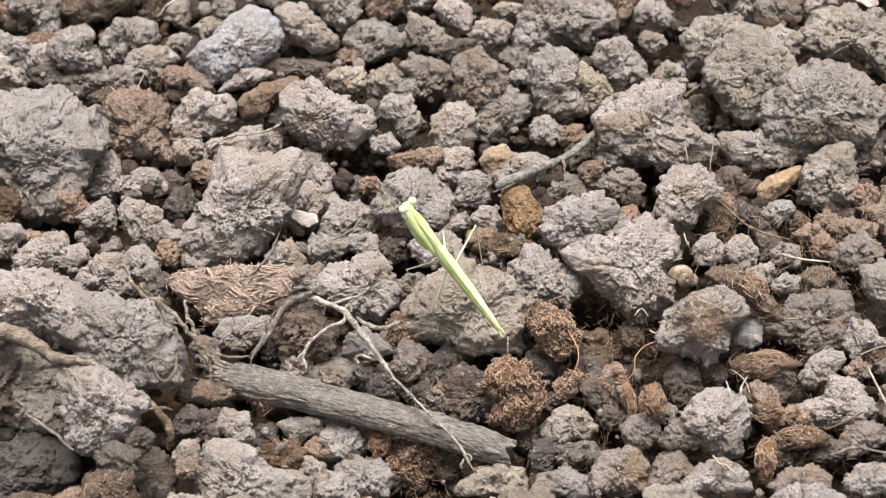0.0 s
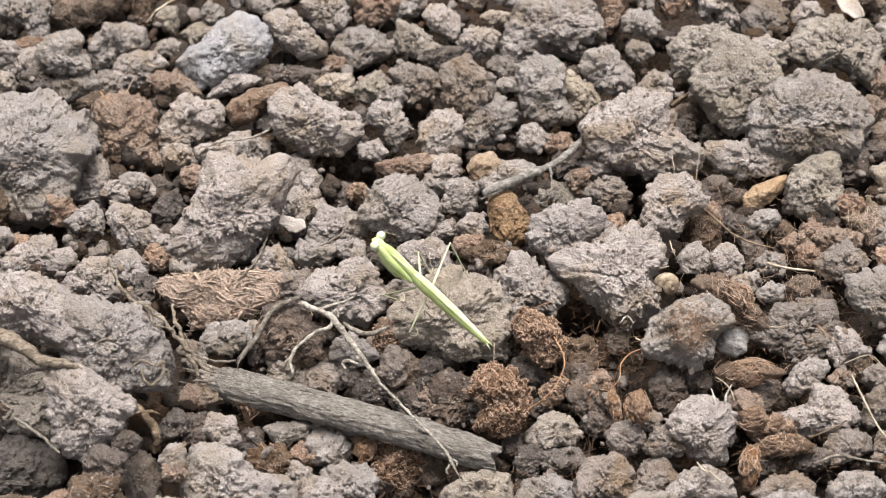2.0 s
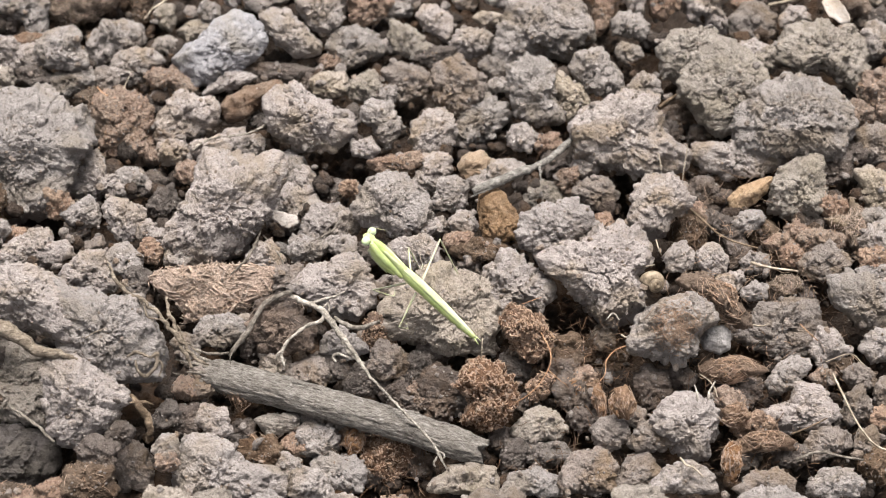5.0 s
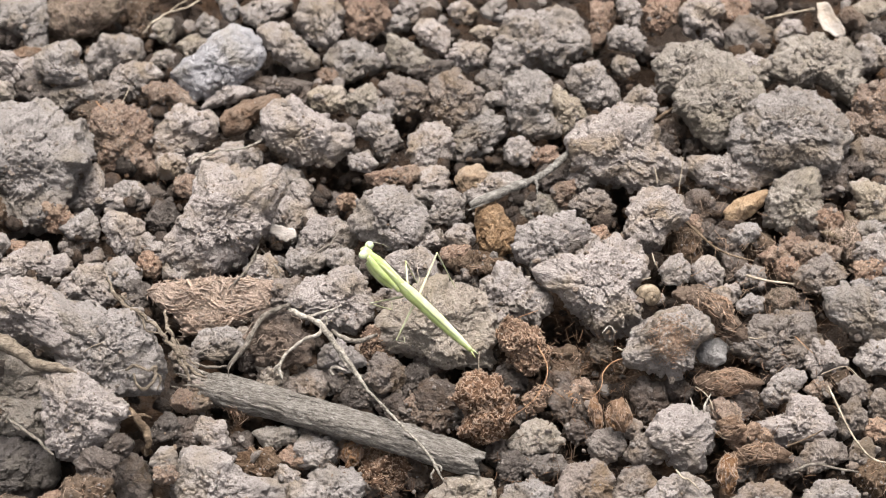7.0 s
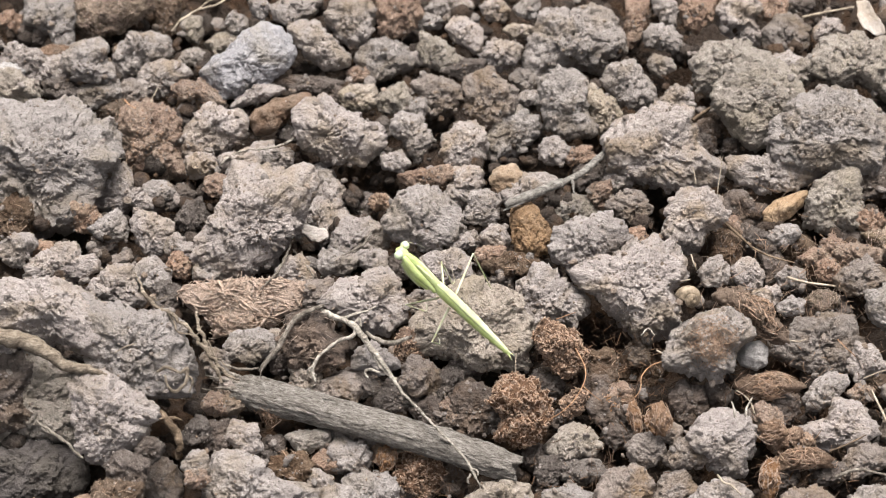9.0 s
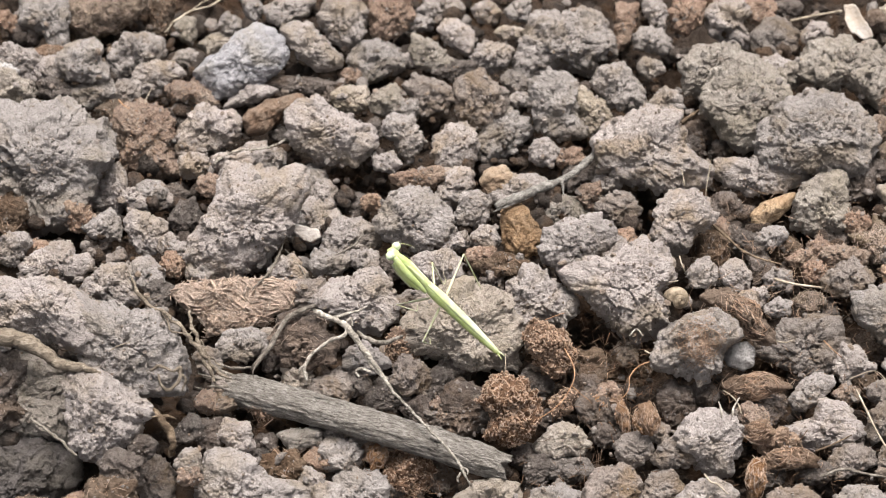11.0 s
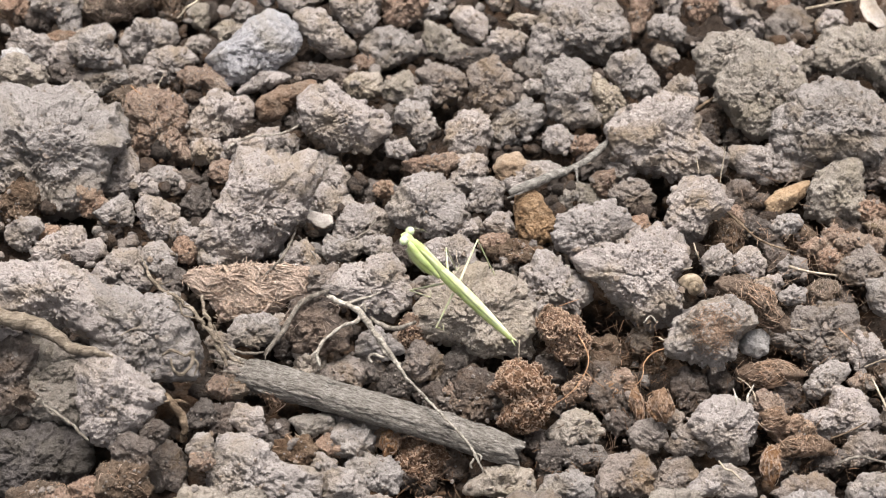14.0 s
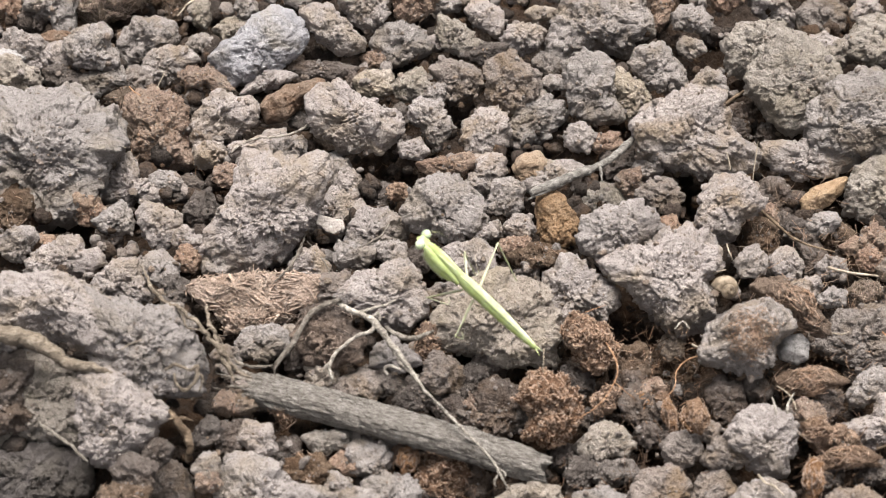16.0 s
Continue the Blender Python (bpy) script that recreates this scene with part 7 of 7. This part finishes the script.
def section_tube(stations, sides=28, fine=5, ridge=0.0, bands=0):
    """A body part along x. stations: (x, half width, half height, lift) in mm; ridge: a keel along the back; bands: segment grooves."""
    st = np.array(stations, float)
    n = (len(st) - 1) * fine + 1
    u = np.linspace(0, len(st) - 1, n)
    s = np.stack([np.interp(u, np.arange(len(st)), st[:, k]) for k in range(4)], 1)
    for k in (1, 2, 3):
        for _ in range(3):
            s[1:-1, k] = 0.25 * s[:-2, k] + 0.5 * s[1:-1, k] + 0.25 * s[2:, k]
    if bands:
        g = 1 - 0.07 * (np.abs(np.sin(np.linspace(0, np.pi * bands, n))) < 0.22)
        s[:, 1] *= g
        s[:, 2] *= g
    a = np.linspace(0, 2 * np.pi, sides, endpoint=False)
    y = s[:, 1:2] * np.cos(a)
    z = s[:, 3:4] + s[:, 2:3] * (np.sin(a) + ridge * np.maximum(0, np.sin(a)) ** 8)
    v = np.stack([np.repeat(s[:, :1], sides, 1), y, z], -1).reshape(-1, 3)
    idx = np.arange(n * sides).reshape(n, sides)
    nxt = np.roll(idx, -1, 1)
    quads = np.stack([idx[:-1], nxt[:-1], nxt[1:], idx[1:]], -1).reshape(-1, 4).tolist()
    v = np.vstack([v, [[s[0, 0], 0, s[0, 3]], [s[-1, 0], 0, s[-1, 3]]]])
    quads += [[nxt[0, k], idx[0, k], n * sides] for k in range(sides)] + [[idx[-1, k], nxt[-1, k], n * sides + 1] for k in range(sides)]
    return v * MM, quads


mantis = new("mantis")
mantis.empty_display_size = 0.002
tagged(mantis, "slender pale green mantis nymph standing on a clay clod", "mantis")


def limb_part(name, v, fs, mat, parent, label=""):
    ob = new(name, poly_mesh(name, v, fs, mat))
    ob.parent = parent
    return tagged(ob, label)


def ellipsoid(c, r, level=3):
    d, f, _ = ball(level)
    return (d * r + c) * MM, f.tolist()


# body, from the tip of the abdomen (x = 0) to the head
limb_part("abdomen", *section_tube([(0.6, 0.25, 0.22, 0), (1.5, 0.5, 0.45, 0), (3.5, 0.66, 0.66, 0), (6.5, 0.86, 0.88, -0.08), (9.5, 0.98, 1.02, -0.1), (12.5, 1.05, 1.08, -0.1), (14.6, 1.0, 1.02, 0)], 28, 9, 0.10, 9), GREEN, mantis, "segmented yellow-green abdomen")
limb_part("back_plate", *section_tube([(1.0, 0.14, 0.14, 0.30), (4.0, 0.42, 0.30, 0.5), (9.0, 0.66, 0.38, 0.76), (13.0, 0.70, 0.38, 0.82), (17.0, 0.68, 0.36, 0.82), (19.6, 0.5, 0.3, 0.66), (20.6, 0.2, 0.16, 0.7)], 12, 6), PALE_HIGHLIGHT, mantis, "pale shiny stripe along the back")
limb_part("thorax", *section_tube([(13.6, 0.9, 0.95, 0), (14.6, 1.12, 1.12, -0.05), (16.5, 1.12, 1.15, -0.1), (18.4, 0.98, 1.05, -0.1), (20.0, 0.7, 0.78, 0)], 28, 6, 0.06), GREEN, mantis)
limb_part("pronotum", *section_tube([(18.6, 0.72, 0.75, 0.15), (20.6, 0.78, 0.72, 0.3), (22.5, 0.82, 0.72, 0.4), (24.4, 0.9, 0.72, 0.45), (25.6, 0.8, 0.65, 0.42), (26.9, 0.5, 0.5, 0.35)], 28, 6, 0.12), GREEN, mantis, "long flattened shield behind the head")
limb_part("back_plate", *section_tube([(19.6, 0.2, 0.16, 0.82), (21.0, 0.55, 0.28, 0.84), (24.0, 0.7, 0.3, 0.92), (26.0, 0.4, 0.2, 0.82), (26.5, 0.1, 0.1, 0.75)], 12, 6), PALE_HIGHLIGHT, mantis, "pale shiny stripe along the back")
# dark strip added as the shade between shield and foreleg
limb_part("neck_mark", *section_tube([(24.4, 0.08, 0.10, 0), (25.2, 0.2, 0.25, 0), (26.2, 0.12, 0.2, 0)], 8, 3), GAP_SHADE, mantis, "dark groove behind the head").location = (0, 1.05 * MM, 0.12 * MM)
for side in (1, -1):
    limb_part("cercus", *strand([tube([(1.0, side * 0.2, 0.1), (0.3, side * 0.36, 0.05), (-0.5, side * 0.45, -0.1)], [0.17, 0.12, 0.05], 8, 4)]), PALE_HIGHLIGHT, mantis, "thin pale tail prong")

head = limb_part("head", *section_tube([(26.5, 0.45, 0.4, 0.35), (27.2, 0.8, 0.5, 0.35), (28.0, 1.0, 0.52, 0.25), (28.35, 0.7, 0.45, 0.05), (28.5, 0.42, 0.36, -0.25), (28.6, 0.2, 0.18, -0.4)], 24, 5), GREEN, mantis, "triangular pale green head")
for side in (1, -1):
    limb_part("eye", *ellipsoid((27.9, side * 1.12, 0.35), (0.76, 0.82, 0.78)), EYE, head, "large pale bulging eye")
    limb_part("antenna", *strand([tube([(28.2, side * 0.3, 0.7), (28.6, side * 0.8, 1.6), (27.0, side * 1.9, 2.0), (25.2, side * 2.6, 1.9)], [0.05, 0.04, 0.03, 0.02], 6, 5)]), LIMB, head, "hair-thin antenna")

# folded grasping forelegs under the shield
for side in (1, -1):
    coxa = limb_part("foreleg", *section_tube([(18.4, 0.3, 0.35, -1.5), (20.2, 0.5, 0.6, -1.35), (22.2, 0.75, 0.8, -1.25), (24.2, 0.85, 0.85, -1.1), (26.0, 0.7, 0.68, -0.8), (27.1, 0.4, 0.4, -0.4)], 16, 5), GREEN, mantis, "folded green grasping foreleg")
    coxa.location = (0, (0.95 if side > 0 else -0.15) * MM, (1.0 if side > 0 else 0.3) * MM)
    limb_part("femur", *section_tube([(19.7, 0.2, 0.3, -1.8), (21.2, 0.45, 0.7, -1.9), (23.4, 0.5, 0.85, -1.8), (25.4, 0.38, 0.6, -1.4), (26.5, 0.2, 0.3, -1.0)], 16, 5), GREEN, coxa).location = (0, side * 0.42 * MM, 0)
    limb_part("tibia", *section_tube([(20.6, 0.06, 0.08, -2.85), (22.4, 0.13, 0.18, -2.75), (24.6, 0.16, 0.22, -2.45), (26.4, 0.14, 0.16, -1.6)], 10, 5), LIMB, coxa).location = (0, side * 0.55 * MM, 0)
    for k in range(5):
        limb_part("spine", *strand([tube([(21.4 + 0.8 * k, side * 0.55, -2.55 + 0.05 * k), (21.2 + 0.8 * k, side * 0.6, -3.05 + 0.05 * k)], [0.07, 0.02], 5, 2)]), LIMB, coxa)

# walking legs: hip in the body's space, knee and foot in the world when at rest, mm
LEGS = [
    ((17.0, 0.9, -1.0), (-12.7, -18.5, 9.0), (-9.3, -15.7, 3.0)),
    ((17.0, -0.9, -1.0), (-6.5, -13.0, 14.0), (-4.6, -11.3, 5.0)),
    ((14.5, 0.9, -1.0), (-8.1, -24.9, 7.0), (-6.8, -22.0, 2.0)),
    ((14.5, -0.9, -1.0), (-1.0, -9.7, 12.0), (2.6, -11.0, 2.0)),
]
REST = body_pose(*STANCE[-1][1:])
MOVING = []
for hip, knee, foot in LEGS:
    hip_w = REST @ (Vector(hip) * MM)
    long_1, long_2 = (Vector(knee) * MM - hip_w).length, (Vector(foot) - Vector(knee)).length * MM
    a, b = long_1 / MM, long_2 / MM
    thigh = limb_part("thigh", *section_tube([(0, 0.18, 0.22, 0), (a * 0.2, 0.22, 0.28, 0), (a * 0.6, 0.17, 0.2, 0), (a * 0.92, 0.12, 0.13, 0), (a, 0.16, 0.18, 0)], 12, 5), LIMB, mantis, "thin pale green leg segment")
    shin = limb_part("shin", *section_tube([(0, 0.14, 0.16, 0), (b * 0.15, 0.12, 0.13, 0), (b * 0.6, 0.1, 0.11, 0), (b, 0.08, 0.08, 0)], 10, 5), LIMB, mantis, "thin pale green leg segment")
    limb_part("foot", *strand([tube([(b * 0.97, 0, 0), (b + 0.3, 0.3, 0.05), (b + 0.5, 0.9, 0.15), (b + 0.45, 1.4, 0.1)], [0.09, 0.08, 0.07, 0.04], 6, 3)]), LIMB, shin)
    MOVING.append((thigh, shin, Vector(hip) * MM, Vector(knee) * MM, Vector(foot) * MM, long_1, long_2))


def along(a, b, hint):
    """A pose at a with its x towards b."""
    x = (b - a).normalized()
    z = (hint - x * hint.dot(x)).normalized()
    return Matrix.Translation(a) @ Matrix((x, z.cross(x), z)).transposed().to_4x4()


def motions():
    rows, legs = [], [([], []) for _ in MOVING]
    for t, tail, head_at in STANCE:
        m = body_pose(tail, head_at)
        rows.append((t, m))
        for (thigh, shin, hip, knee, foot, l1, l2), (r1, r2) in zip(MOVING, legs):
            h = m @ hip
            d = foot - h
            reach = min(d.length, (l1 + l2) * 0.999)
            n = d.normalized()
            k = (l1 * l1 - l2 * l2 + reach * reach) / (2 * reach)
            out = knee - (REST @ hip)
            out = (out - n * out.dot(n)).normalized()
            bend = h + n * k + out * math.sqrt(max(l1 * l1 - k * k, 0))
            inv = m.inverted()
            r1.append((t, along(inv @ h, inv @ bend, Vector((0, 0, 1)))))
            r2.append((t, along(inv @ bend, inv @ (h + n * reach), Vector((0.3, 0.1, 1)))))
    walk(mantis, rows)
    for (thigh, shin, *_), (r1, r2) in zip(MOVING, legs):
        walk(thigh, r1)
        walk(shin, r2)


motions()
